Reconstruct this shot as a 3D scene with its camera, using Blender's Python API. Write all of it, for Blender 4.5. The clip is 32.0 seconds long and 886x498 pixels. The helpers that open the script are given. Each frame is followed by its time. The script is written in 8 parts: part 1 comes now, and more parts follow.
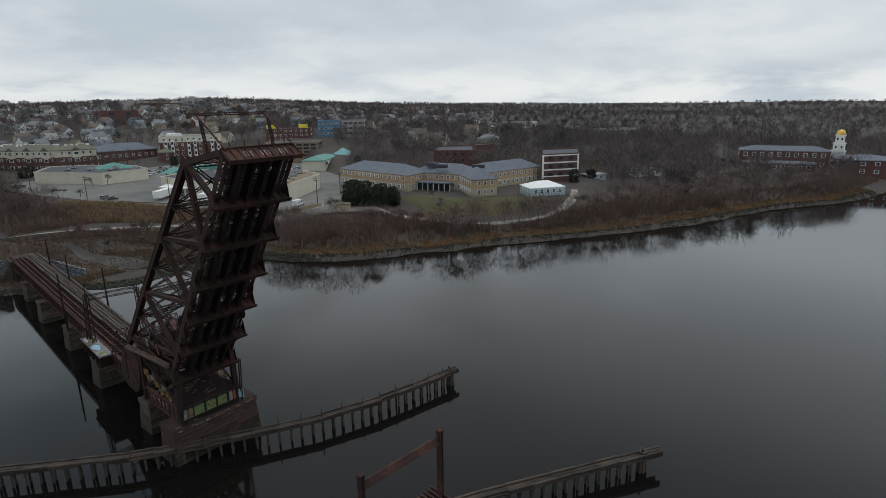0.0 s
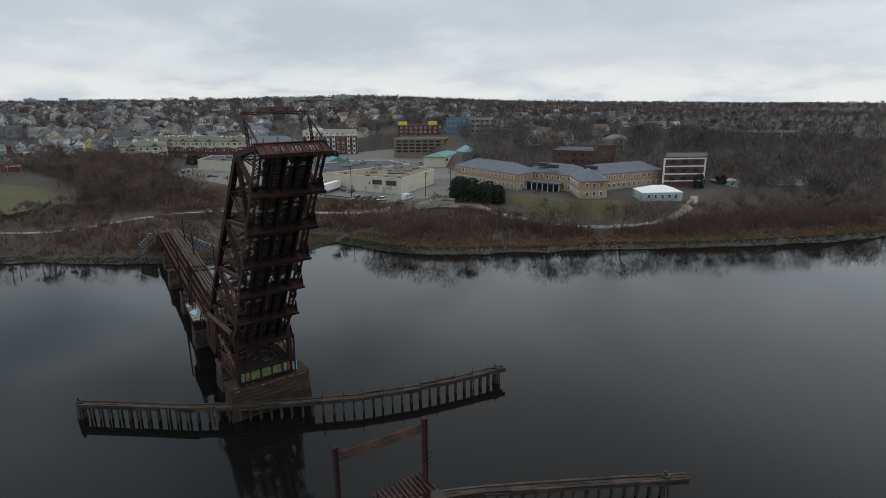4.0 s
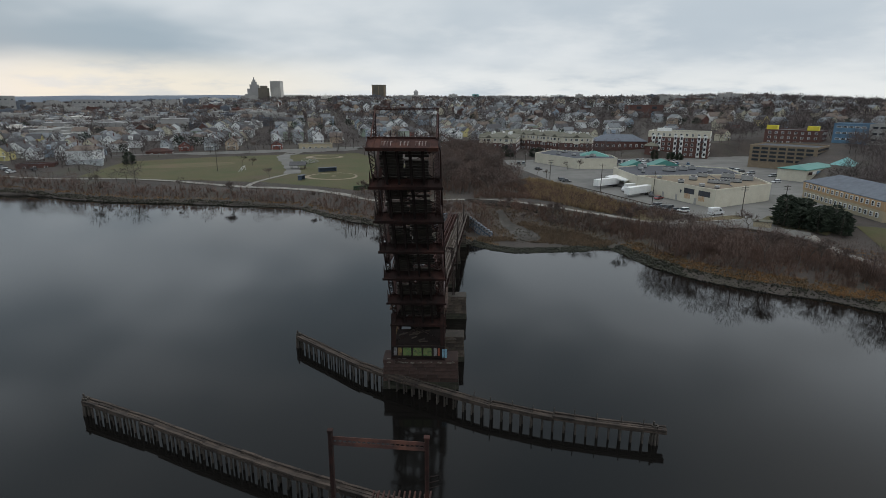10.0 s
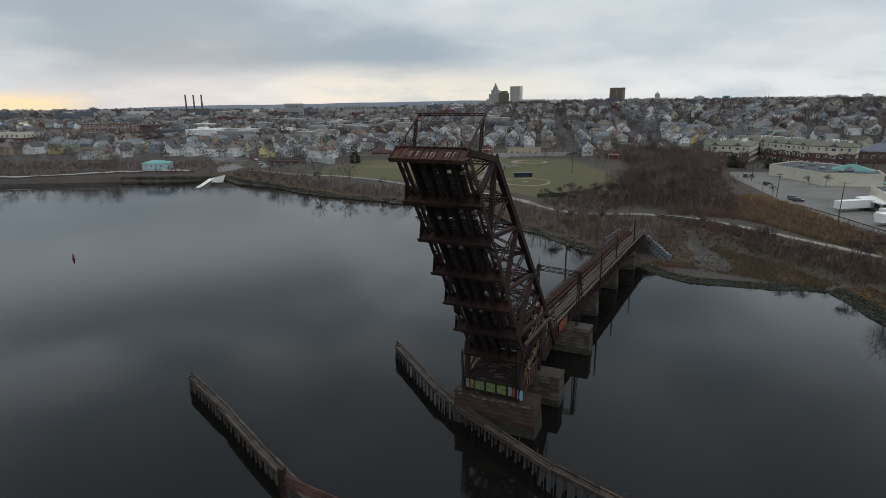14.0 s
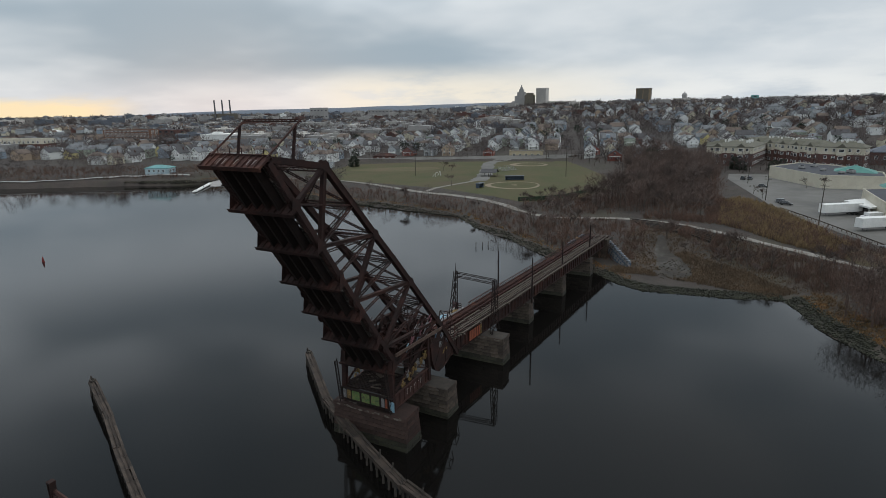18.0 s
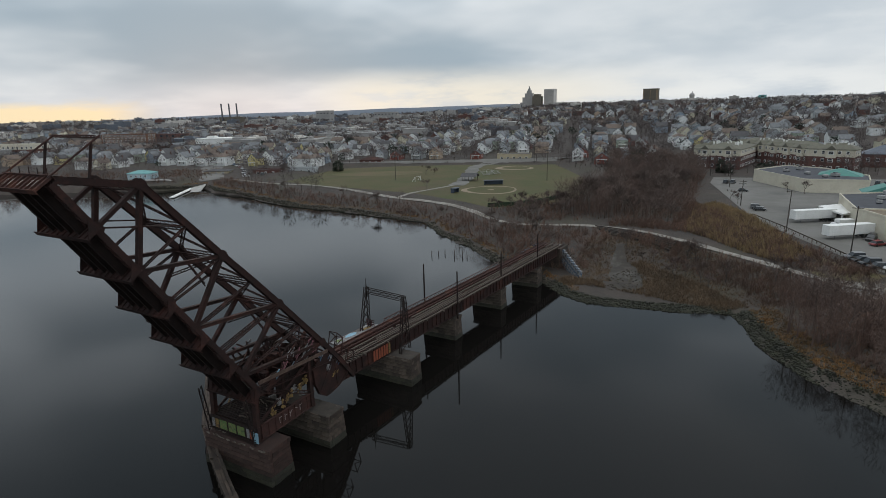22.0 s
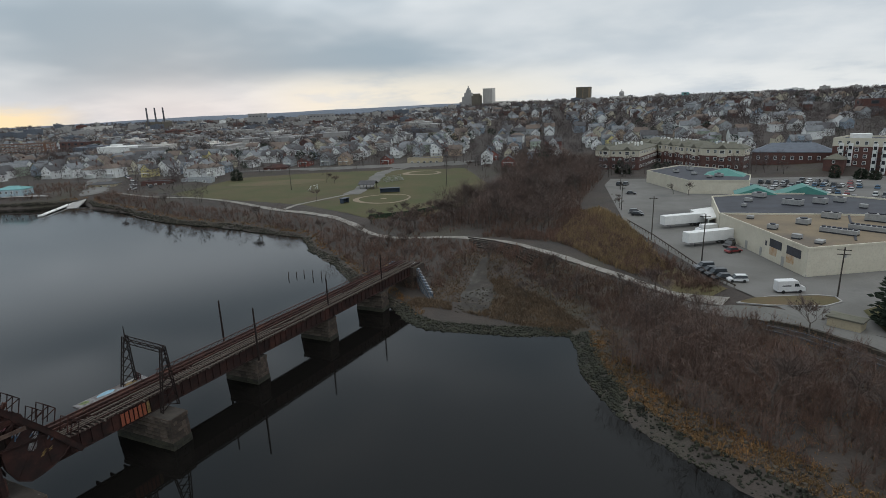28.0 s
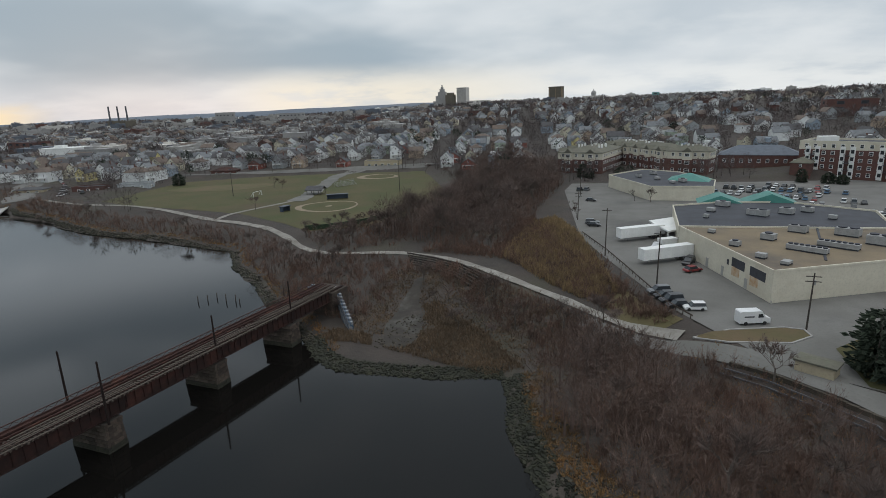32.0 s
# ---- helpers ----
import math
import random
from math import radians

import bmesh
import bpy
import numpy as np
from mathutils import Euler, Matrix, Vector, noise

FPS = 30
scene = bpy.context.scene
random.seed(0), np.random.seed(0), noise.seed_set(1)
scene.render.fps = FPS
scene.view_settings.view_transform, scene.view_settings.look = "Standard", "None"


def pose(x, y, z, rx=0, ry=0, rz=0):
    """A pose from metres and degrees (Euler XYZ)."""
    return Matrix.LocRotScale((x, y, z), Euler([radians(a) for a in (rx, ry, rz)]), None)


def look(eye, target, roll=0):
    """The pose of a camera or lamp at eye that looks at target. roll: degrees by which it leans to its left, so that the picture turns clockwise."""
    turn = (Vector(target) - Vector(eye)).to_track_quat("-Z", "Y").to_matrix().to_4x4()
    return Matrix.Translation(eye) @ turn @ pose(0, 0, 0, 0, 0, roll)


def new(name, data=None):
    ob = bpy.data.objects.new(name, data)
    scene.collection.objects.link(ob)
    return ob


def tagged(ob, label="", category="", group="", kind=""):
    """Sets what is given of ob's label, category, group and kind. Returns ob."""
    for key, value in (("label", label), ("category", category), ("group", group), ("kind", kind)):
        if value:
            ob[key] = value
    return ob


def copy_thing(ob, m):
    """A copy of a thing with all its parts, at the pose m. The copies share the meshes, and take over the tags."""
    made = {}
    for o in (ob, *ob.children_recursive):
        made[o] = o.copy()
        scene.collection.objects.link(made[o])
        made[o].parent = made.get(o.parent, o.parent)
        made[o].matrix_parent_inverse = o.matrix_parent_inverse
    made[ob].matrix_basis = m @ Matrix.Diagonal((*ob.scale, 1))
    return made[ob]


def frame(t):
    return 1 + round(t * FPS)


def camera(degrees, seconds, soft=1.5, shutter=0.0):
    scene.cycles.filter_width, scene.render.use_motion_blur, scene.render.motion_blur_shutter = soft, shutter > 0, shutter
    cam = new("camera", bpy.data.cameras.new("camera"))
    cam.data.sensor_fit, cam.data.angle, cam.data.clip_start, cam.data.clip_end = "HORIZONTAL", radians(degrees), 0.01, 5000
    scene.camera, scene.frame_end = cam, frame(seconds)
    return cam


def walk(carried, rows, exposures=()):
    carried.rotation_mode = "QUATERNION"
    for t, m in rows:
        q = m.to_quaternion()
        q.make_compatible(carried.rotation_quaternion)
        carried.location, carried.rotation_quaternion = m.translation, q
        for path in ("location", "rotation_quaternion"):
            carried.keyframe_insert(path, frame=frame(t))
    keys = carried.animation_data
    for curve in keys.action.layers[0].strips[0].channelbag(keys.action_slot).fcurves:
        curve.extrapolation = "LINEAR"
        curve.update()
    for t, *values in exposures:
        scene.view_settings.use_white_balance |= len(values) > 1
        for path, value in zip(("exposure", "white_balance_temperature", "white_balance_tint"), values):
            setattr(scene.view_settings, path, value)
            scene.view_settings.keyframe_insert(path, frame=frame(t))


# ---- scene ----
cam = camera(76.6, 32.0, 0.75)
PATH = [
    (0, (-31.969, -67.718, 45.016), (-30.479, -66.485, 44.507), -0.8),
    (0.5, (-31.493, -69.234, 45.345), (-30.061, -67.934, 44.835), -0.8),
    (1, (-30.687, -70.584, 45.537), (-29.304, -69.233, 45.025), -0.8),
    (1.5, (-29.825, -71.901, 45.586), (-28.453, -70.538, 45.075), -0.8),
    (2, (-28.912, -73.152, 45.572), (-27.568, -71.761, 45.061), -0.8),
    (2.5, (-27.899, -74.406, 45.5), (-26.615, -72.961, 44.989), -0.7),
    (3, (-26.74, -75.486, 45.436), (-25.51, -73.994, 44.925), -0.5),
    (3.5, (-25.368, -76.835, 45.35), (-24.188, -75.304, 44.839), -0.5),
    (5.5, (-18.203, -81.125, 45.135), (-17.147, -79.505, 44.626), -0.4),
    (6, (-15.975, -81.755, 45.13), (-14.957, -80.111, 44.621), -0.4),
    (6.5, (-13.566, -82.304, 45.057), (-12.592, -80.633, 44.548), -0.4),
    (7, (-10.592, -82.807, 44.953), (-9.665, -81.109, 44.445), -0.4),
    (7.5, (-7.976, -83.168, 44.976), (-7.082, -81.452, 44.47), -0.5),
    (8, (-5.297, -83.071, 45.139), (-4.494, -81.312, 44.629), -0.3),
    (8.5, (-2.65, -83.189, 45.226), (-1.951, -81.386, 44.715), -0.2),
    (9, (0.415, -83.319, 45.281), (0.938, -81.457, 44.771), -0.2),
    (9.5, (2.758, -83.19, 45.192), (3.049, -81.279, 44.681), 0.0),
    (10, (5.414, -82.802, 45.248), (5.378, -80.87, 44.732), 0.3),
    (10.5, (7.994, -82.02, 45.177), (7.669, -80.116, 44.659), 0.4),
    (11, (10.906, -80.621, 45.068), (10.402, -78.755, 44.555), 0.1),
    (11.5, (13.301, -78.854, 44.972), (12.714, -77.011, 44.461), -0.1),
    (12, (15.618, -76.961, 44.95), (14.962, -75.141, 44.441), -0.1),
    (12.5, (17.588, -75.041, 44.973), (16.866, -73.247, 44.465), -0.1),
    (13, (19.713, -72.833, 45.12), (18.95, -71.055, 44.612), -0.1),
    (13.5, (21.712, -70.701, 45.216), (20.924, -68.934, 44.711), -0.3),
    (14, (23.907, -68.679, 45.206), (23.097, -66.921, 44.704), -0.4),
    (14.5, (25.811, -67.279, 45.374), (24.983, -65.529, 44.874), -0.6),
    (16.5, (35.26, -61.803, 45.166), (34.383, -60.075, 44.672), -0.8),
    (17, (37.765, -60.502, 45.203), (36.881, -58.778, 44.708), -0.8),
    (17.5, (40.115, -59.113, 45.133), (39.22, -57.393, 44.64), -1.0),
    (18, (42.251, -57.531, 45.185), (41.347, -55.817, 44.693), -1.0),
    (18.5, (44.16, -55.944, 45.237), (43.247, -54.234, 44.745), -1.1),
    (19, (46.006, -54.218, 45.374), (45.089, -52.509, 44.883), -1.2),
    (19.5, (47.668, -52.581, 45.439), (46.749, -50.873, 44.949), -1.2),
    (20, (49.33, -50.909, 45.575), (48.409, -49.203, 45.086), -1.2),
    (20.5, (50.928, -49.264, 45.609), (50.003, -47.559, 45.121), -1.3),
    (21, (52.538, -47.585, 45.729), (51.61, -45.882, 45.242), -1.3),
    (21.5, (54.12, -45.932, 45.741), (53.185, -44.232, 45.254), -1.4),
    (22, (55.635, -44.148, 45.799), (54.695, -42.451, 45.313), -1.4),
    (22.5, (56.943, -42.369, 45.805), (55.998, -40.675, 45.318), -1.4),
    (23, (58.404, -40.575, 45.886), (57.456, -38.883, 45.399), -1.4),
    (23.5, (59.755, -38.811, 45.993), (58.804, -37.121, 45.505), -1.4),
    (24, (61.145, -36.817, 46.151), (60.19, -35.129, 45.663), -1.5),
    (24.5, (62.637, -35.035, 46.343), (61.684, -33.345, 45.855), -1.51),
    (25, (64.284, -32.931, 46.459), (63.346, -31.233, 45.971), -1.62),
    (25.5, (65.922, -30.839, 46.532), (65.012, -29.126, 46.043), -1.8),
    (26, (67.774, -28.54, 46.65), (66.901, -26.808, 46.161), -1.83),
    (26.5, (69.534, -26.511, 46.824), (68.704, -24.758, 46.334), -1.99),
    (28.5, (75.863, -19.092, 47.682), (75.086, -17.317, 47.189), -2.19),
    (29, (76.47, -16.478, 47.801), (75.699, -14.7, 47.305), -2.09),
    (29.5, (77.083, -14.105, 47.791), (76.322, -12.324, 47.294), -2.0),
    (30, (77.574, -11.17, 47.743), (76.826, -9.383, 47.246), -2.0),
    (30.5, (77.767, -8.497, 47.842), (77.035, -6.704, 47.343), -2.0),
    (31, (77.931, -5.46, 47.865), (77.213, -3.661, 47.366), -1.9),
    (31.5, (78.413, -2.793, 47.78), (77.704, -0.991, 47.281), -2.0),
    (32, (78.705, 0.4, 47.701), (78.0, 2.203, 47.203), -2.1),
]
walk(cam, [(t, look(eye, target, roll)) for t, eye, target, roll in PATH])

# ---------------------------------------------------------------- light
def build_world():
    w = bpy.data.worlds.new("overcast_sky")
    scene.world = w
    w.use_nodes = True
    nt = w.node_tree
    nt.nodes.clear()
    N, L = nt.nodes.new, nt.links.new
    out = N("ShaderNodeOutputWorld")
    bg = N("ShaderNodeBackground")
    L(bg.outputs[0], out.inputs[0])
    tc = N("ShaderNodeTexCoord")
    sep = N("ShaderNodeSeparateXYZ")
    L(tc.outputs["Generated"], sep.inputs[0])

    def m(op, a, b=None, c=None, clamp=False):
        n = N("ShaderNodeMath")
        n.operation, n.use_clamp = op, clamp
        for i, v in enumerate((a, b, c)):
            if v is None:
                continue
            if isinstance(v, (int, float)):
                n.inputs[i].default_value = v
            else:
                L(v, n.inputs[i])
        return n.outputs[0]

    def rng(v, a, b, c=0.0, d=1.0, smooth=True):
        n = N("ShaderNodeMapRange")
        n.interpolation_type = "SMOOTHSTEP" if smooth else "LINEAR"
        L(v, n.inputs[0])
        for i, q in enumerate((a, b, c, d)):
            n.inputs[i + 1].default_value = q
        return n.outputs[0]

    def mix(f, a, b):
        n = N("ShaderNodeMix")
        n.data_type = "RGBA"
        if isinstance(f, (int, float)):
            n.inputs[0].default_value = f
        else:
            L(f, n.inputs[0])
        for i, v in ((6, a), (7, b)):
            if isinstance(v, tuple):
                n.inputs[i].default_value = (*v, 1)
            else:
                L(v, n.inputs[i])
        return n.outputs[2]

    x, y, z = sep.outputs
    zp = m("ADD", m("MAXIMUM", z, 0.0), 0.22)
    comb = N("ShaderNodeCombineXYZ")
    L(m("DIVIDE", x, zp), comb.inputs[0])
    L(m("DIVIDE", y, zp), comb.inputs[1])

    def cloud(scale, detail, rough, off):
        mp = N("ShaderNodeMapping")
        mp.inputs[1].default_value = off
        L(comb.outputs[0], mp.inputs[0])
        n = N("ShaderNodeTexNoise")
        n.inputs["Scale"].default_value = scale
        n.inputs["Detail"].default_value = detail
        n.inputs["Roughness"].default_value = rough
        L(mp.outputs[0], n.inputs["Vector"])
        return n.outputs[0]

    az = m("ARCTAN2", x, y)                       # 0 along the bridge, positive to the east
    big = cloud(0.55, 4.0, 0.5, (3.1, 1.7, 0.0))
    small = cloud(1.7, 5.0, 0.55, (0.4, 7.2, 2.0))
    base = mix(rng(big, 0.36, 0.62), SKY_DARK, SKY_LIGHT)
    base = mix(m("MULTIPLY", rng(small, 0.45, 0.70), 0.4), base, SKY_PALE)
    # overhead the cover is thinner and breaks into bright patches
    wide = cloud(0.9, 3.0, 0.5, (8.3, 2.9, 5.0))
    base = mix(m("MULTIPLY", m("MULTIPLY", rng(z, 0.17, 0.32), rng(z, 0.52, 0.36)), rng(wide, 0.42, 0.62, 0.0, 0.75)), base, SKY_HIGH)
    # bright band above the view in the west, added to lift the water
    glow = m("MULTIPLY", rng(az, -0.25, -0.85), m("MULTIPLY", rng(z, 0.12, 0.20), rng(z, 0.36, 0.23)))
    base = mix(m("MULTIPLY", glow, 0.6), base, SKY_HIGH)
    # a second bright band in the east, added to brighten the water below
    east = m("MULTIPLY", rng(az, 0.85, 1.35), m("MULTIPLY", rng(z, 0.13, 0.26), rng(z, 0.62, 0.42)))
    base = mix(m("MULTIPLY", east, 0.6), base, SKY_HIGH)
    # dark band above the view over the town, added to darken near water
    dim_band = m("MULTIPLY", rng(az, 0.75, 0.25), m("MULTIPLY", rng(z, 0.20, 0.33), rng(z, 0.86, 0.62)))
    base = mix(m("MULTIPLY", dim_band, rng(wide, 0.62, 0.44, 0.35, 0.9)), base, SKY_WEST)
    # an overcast sky is brightest overhead
    base = mix(rng(z, 0.66, 0.95), base, SKY_ZENITH)
    # the west is a heavier blue grey
    west = m("MULTIPLY", rng(az, 0.15, -0.55), rng(z, 0.028, 0.075))
    west = m("MULTIPLY", west, rng(z, 0.30, 0.14))
    base = mix(m("MULTIPLY", west, rng(big, 0.66, 0.42)), base, SKY_WEST)
    # a paler strip along the horizon, warm where the sun goes down
    strip = m("MULTIPLY", rng(z, 0.075, 0.015), rng(small, 0.30, 0.55))
    base = mix(m("MULTIPLY", strip, rng(az, -0.5, 0.1, 0.06, 0.7)), base, SKY_STRIP)
    band = m("MULTIPLY", rng(z, 0.078, 0.022), m("MULTIPLY", rng(az, -0.76, -0.60), rng(az, -0.02, -0.45)))
    base = mix(m("MULTIPLY", band, rng(small, 0.36, 0.52, 0.35, 0.85)), base, SKY_BAND)
    low = m("MULTIPLY", m("MULTIPLY", rng(m("MULTIPLY_ADD", small, 0.05, m("SUBTRACT", z, 0.025)), 0.028, 0.010), rng(az, -0.94, -1.05)), rng(az, -1.9, -1.5))
    base = mix(low, base, SKY_GLOW)
    sky = N("ShaderNodeTexSky")
    sky.sky_type, sky.sun_disc = "NISHITA", False
    sky.sun_elevation, sky.sun_rotation = radians(3), radians(-48)
    sk = N("ShaderNodeMix")
    sk.data_type, sk.blend_type = "RGBA", "ADD"
    sk.inputs[0].default_value = 0.003
    L(base, sk.inputs[6])
    L(sky.outputs[0], sk.inputs[7])
    L(sk.outputs[2], bg.inputs[0])
    bg.inputs[1].default_value = SKY_STRENGTH


SKY_DARK, SKY_LIGHT, SKY_PALE = (0.50, 0.57, 0.635), (0.665, 0.715, 0.755), (0.82, 0.845, 0.855)
SKY_WEST, SKY_STRIP, SKY_GLOW, SKY_BAND = (0.335, 0.425, 0.50), (0.87, 0.885, 0.87), (0.95, 0.79, 0.52), (0.89, 0.835, 0.71)
SKY_ZENITH = (1.72, 1.80, 1.86)
SKY_HIGH = (1.16, 1.27, 1.36)
SKY_STRENGTH = 0.99
build_world()

sun = new("sun", bpy.data.lights.new("sun", "SUN"))
sun.data.energy, sun.data.angle, sun.data.color = 0.5, radians(5), (1.0, 0.93, 0.82)
sun.matrix_world = look((-74, 67, 2.6), (0, 0, 0))

# ---------------------------------------------------------------- materials
def material(name, col, col2=None, rough=0.8, metal=0.0, scale=2.0, detail=6.0, bump=0.3, fine=8.0, spread=(0.35, 0.65), stain=None,
             island=0.0, random_ob=0.0, spec=0.4, bump_dist=0.02):
    """Two-scale noise between two colours, an optional third for stains, and bump."""
    mt = bpy.data.materials.new(name)
    mt.use_nodes = True
    nt = mt.node_tree
    N, L = nt.nodes.new, nt.links.new
    b = nt.nodes["Principled BSDF"]
    b.inputs["Roughness"].default_value = rough
    b.inputs["Metallic"].default_value = metal
    b.inputs["Specular IOR Level"].default_value = spec
    tc = N("ShaderNodeTexCoord")
    src = tc.outputs["Object"]

    def noise_at(s, d, r=0.6):
        n = N("ShaderNodeTexNoise")
        n.inputs["Scale"].default_value, n.inputs["Detail"].default_value, n.inputs["Roughness"].default_value = s, d, r
        L(src, n.inputs["Vector"])
        return n.outputs[0]

    def ramp(v, a, c):
        n = N("ShaderNodeMapRange")
        n.inputs[1].default_value, n.inputs[2].default_value = a, c
        L(v, n.inputs[0])
        return n.outputs[0]

    def mix(f, a, c):
        n = N("ShaderNodeMix")
        n.data_type = "RGBA"
        L(f, n.inputs[0])
        for i, v in ((6, a), (7, c)):
            if isinstance(v, tuple):
                n.inputs[i].default_value = (*v, 1)
            else:
                L(v, n.inputs[i])
        return n.outputs[2]

    col2 = col2 or tuple(c * 0.75 for c in col)
    n1, n2 = noise_at(scale, detail), noise_at(scale * fine, 4.0)
    c = mix(ramp(n1, *spread), col, col2)
    dark = tuple(0.7 * (p + q) / 2 for p, q in zip(col, col2))
    fmix = N("ShaderNodeMath")
    fmix.operation = "MULTIPLY"
    L(ramp(n2, 0.5, 0.75), fmix.inputs[0])
    fmix.inputs[1].default_value = 0.5
    c = mix(fmix.outputs[0], c, dark)
    if stain:
        n3 = noise_at(scale * 0.35, 5.0, 0.7)
        c = mix(ramp(n3, 0.52, 0.66), c, stain)
    if island or random_ob:
        if island:
            g = N("ShaderNodeNewGeometry")
            r, amount = g.outputs["Random Per Island"], island
        else:
            g = N("ShaderNodeObjectInfo")
            r, amount = g.outputs["Random"], random_ob
        hsv = N("ShaderNodeHueSaturation")
        mr = N("ShaderNodeMapRange")
        mr.inputs[3].default_value, mr.inputs[4].default_value = 1 - amount, 1 + amount
        L(r, mr.inputs[0])
        L(mr.outputs[0], hsv.inputs["Value"])
        L(c, hsv.inputs["Color"])
        c = hsv.outputs[0]
    L(c, b.inputs["Base Color"])
    if bump:
        bp = N("ShaderNodeBump")
        bp.inputs["Strength"].default_value, bp.inputs["Distance"].default_value = bump, bump_dist
        L(n2, bp.inputs["Height"])
        L(bp.outputs[0], b.inputs["Normal"])
    return mt


def water_material():
    mt = bpy.data.materials.new("river_water")
    mt.use_nodes = True
    nt = mt.node_tree
    N, L = nt.nodes.new, nt.links.new
    b = nt.nodes["Principled BSDF"]
    b.inputs["Base Color"].default_value = (0.0055, 0.005, 0.0045, 1)
    b.inputs["IOR"].default_value = 1.33
    b.inputs["Specular IOR Level"].default_value = 0.42
    tc = N("ShaderNodeTexCoord")
    n = N("ShaderNodeTexNoise")
    n.inputs["Scale"].default_value, n.inputs["Detail"].default_value = 0.6, 4.0
    n2 = N("ShaderNodeTexNoise")
    n2.inputs["Scale"].default_value, n2.inputs["Detail"].default_value = 0.012, 3.0
    for k in (n, n2):
        L(tc.outputs["Object"], k.inputs["Vector"])
    mr = N("ShaderNodeMapRange")
    for i, v in enumerate((0.40, 0.62, 0.03, 0.085)):
        mr.inputs[i + 1].default_value = v
    L(n2.outputs[0], mr.inputs[0])
    L(mr.outputs[0], b.inputs["Roughness"])
    bp = N("ShaderNodeBump")
    bp.inputs["Strength"].default_value, bp.inputs["Distance"].default_value = 0.05, 0.03
    L(n.outputs[0], bp.inputs["Height"])
    L(bp.outputs[0], b.inputs["Normal"])
    return mt


def glass_material(name, col):
    mt = bpy.data.materials.new(name)
    mt.use_nodes = True
    b = mt.node_tree.nodes["Principled BSDF"]
    b.inputs["Base Color"].default_value = (*col, 1)
    b.inputs["Roughness"].default_value = 0.12
    return mt


M = {}
M["water"] = water_material()
M["ground"] = material("winter_ground", (0.058, 0.046, 0.039), (0.040, 0.034, 0.030), 0.95, scale=0.09, fine=25, stain=(0.052, 0.047, 0.033), bump=0.5, bump_dist=0.3)
M["rust"] = material("rusted_steel", (0.032, 0.0142, 0.0118), (0.0175, 0.011, 0.010), 0.85, scale=0.7, stain=(0.052, 0.021, 0.016), spec=0.25)
M["rust_red"] = material("red_rusted_steel", (0.060, 0.027, 0.022), (0.031, 0.0175, 0.0155), 0.85, scale=0.9, stain=(0.088, 0.038, 0.027), spec=0.25)
M["rack_steel"] = material("weathered_brown_steel", (0.115, 0.075, 0.058), (0.055, 0.034, 0.027), 0.85, scale=1.3)
M["board_blue"] = material("pale_blue_board", (0.22, 0.37, 0.46), (0.16, 0.27, 0.34), 0.8, scale=2.0)
# the darkest of the rusted steel colours
M["rust_dark"] = material("dark_rusted_steel", (0.0155, 0.0112, 0.0105), (0.022, 0.014, 0.012), 0.9, scale=0.8, spec=0.2)
M["timber"] = material("weathered_timber", (0.085, 0.066, 0.052), (0.042, 0.033, 0.027), 0.9, scale=1.5, island=0.35)
M["timber_dark"] = material("tarred_timber", (0.07, 0.058, 0.048), (0.028, 0.024, 0.021), 0.9, scale=1.2, random_ob=0.3)
M["fender_timber"] = material("brown_fender_timber", (0.055, 0.040, 0.031), (0.028, 0.021, 0.017), 0.9, scale=1.5, random_ob=0.45)
M["stone"] = material("granite_block", (0.066, 0.048, 0.037), (0.034, 0.026, 0.021), 0.9, scale=0.8, stain=(0.095, 0.078, 0.062), random_ob=0.42)
M["brownstone"] = material("brownstone_block", (0.044, 0.0225, 0.0175), (0.025, 0.0155, 0.013), 0.9, scale=0.8, stain=(0.060, 0.036, 0.029), random_ob=0.28)
M["tide_stone"] = material("weedy_tide_stone", (0.030, 0.029, 0.020), (0.016, 0.016, 0.012), 0.8, scale=1.1, stain=(0.045, 0.043, 0.026), random_ob=0.3)
M["lichen"] = material("pale_lichen", (0.17, 0.155, 0.135), (0.07, 0.055, 0.045), 0.95, scale=3.0)
M["mortar"] = material("wet_mortar", (0.05, 0.042, 0.035), (0.03, 0.026, 0.022), 0.95, scale=1.0)
M["asphalt"] = material("worn_asphalt", (0.155, 0.15, 0.14), (0.115, 0.11, 0.10), 0.9, scale=0.08, fine=30, stain=(0.085, 0.083, 0.08))
M["path"] = material("gravel_path", (0.26, 0.245, 0.22), (0.16, 0.145, 0.125), 0.95, scale=0.3)
M["grass"] = material("winter_grass", (0.050, 0.057, 0.017), (0.078, 0.063, 0.026), 0.95, scale=0.05, fine=30, stain=(0.070, 0.052, 0.028), bump=0.4, bump_dist=0.1)
M["dirt"] = material("infield_dirt", (0.24, 0.19, 0.13), (0.19, 0.15, 0.11), 0.95, scale=0.2)
M["cream"] = material("cream_painted_wall", (0.58, 0.54, 0.44), (0.52, 0.48, 0.39), 0.8, scale=0.3, stain=(0.48, 0.43, 0.34))
M["roof_tan"] = material("tan_gravel_roof", (0.20, 0.155, 0.10), (0.15, 0.12, 0.085), 0.95, scale=0.12, fine=20, stain=(0.12, 0.10, 0.08))
M["roof_black"] = material("black_membrane_roof", (0.045, 0.048, 0.06), (0.03, 0.03, 0.036), 0.7, scale=0.2)
M["roof_slate"] = material("blue_grey_shingle", (0.12, 0.135, 0.16), (0.09, 0.10, 0.12), 0.85, scale=0.5)
M["roof_teal"] = material("green_metal_roof", (0.05, 0.20, 0.165), (0.04, 0.16, 0.14), 0.5, scale=0.4)
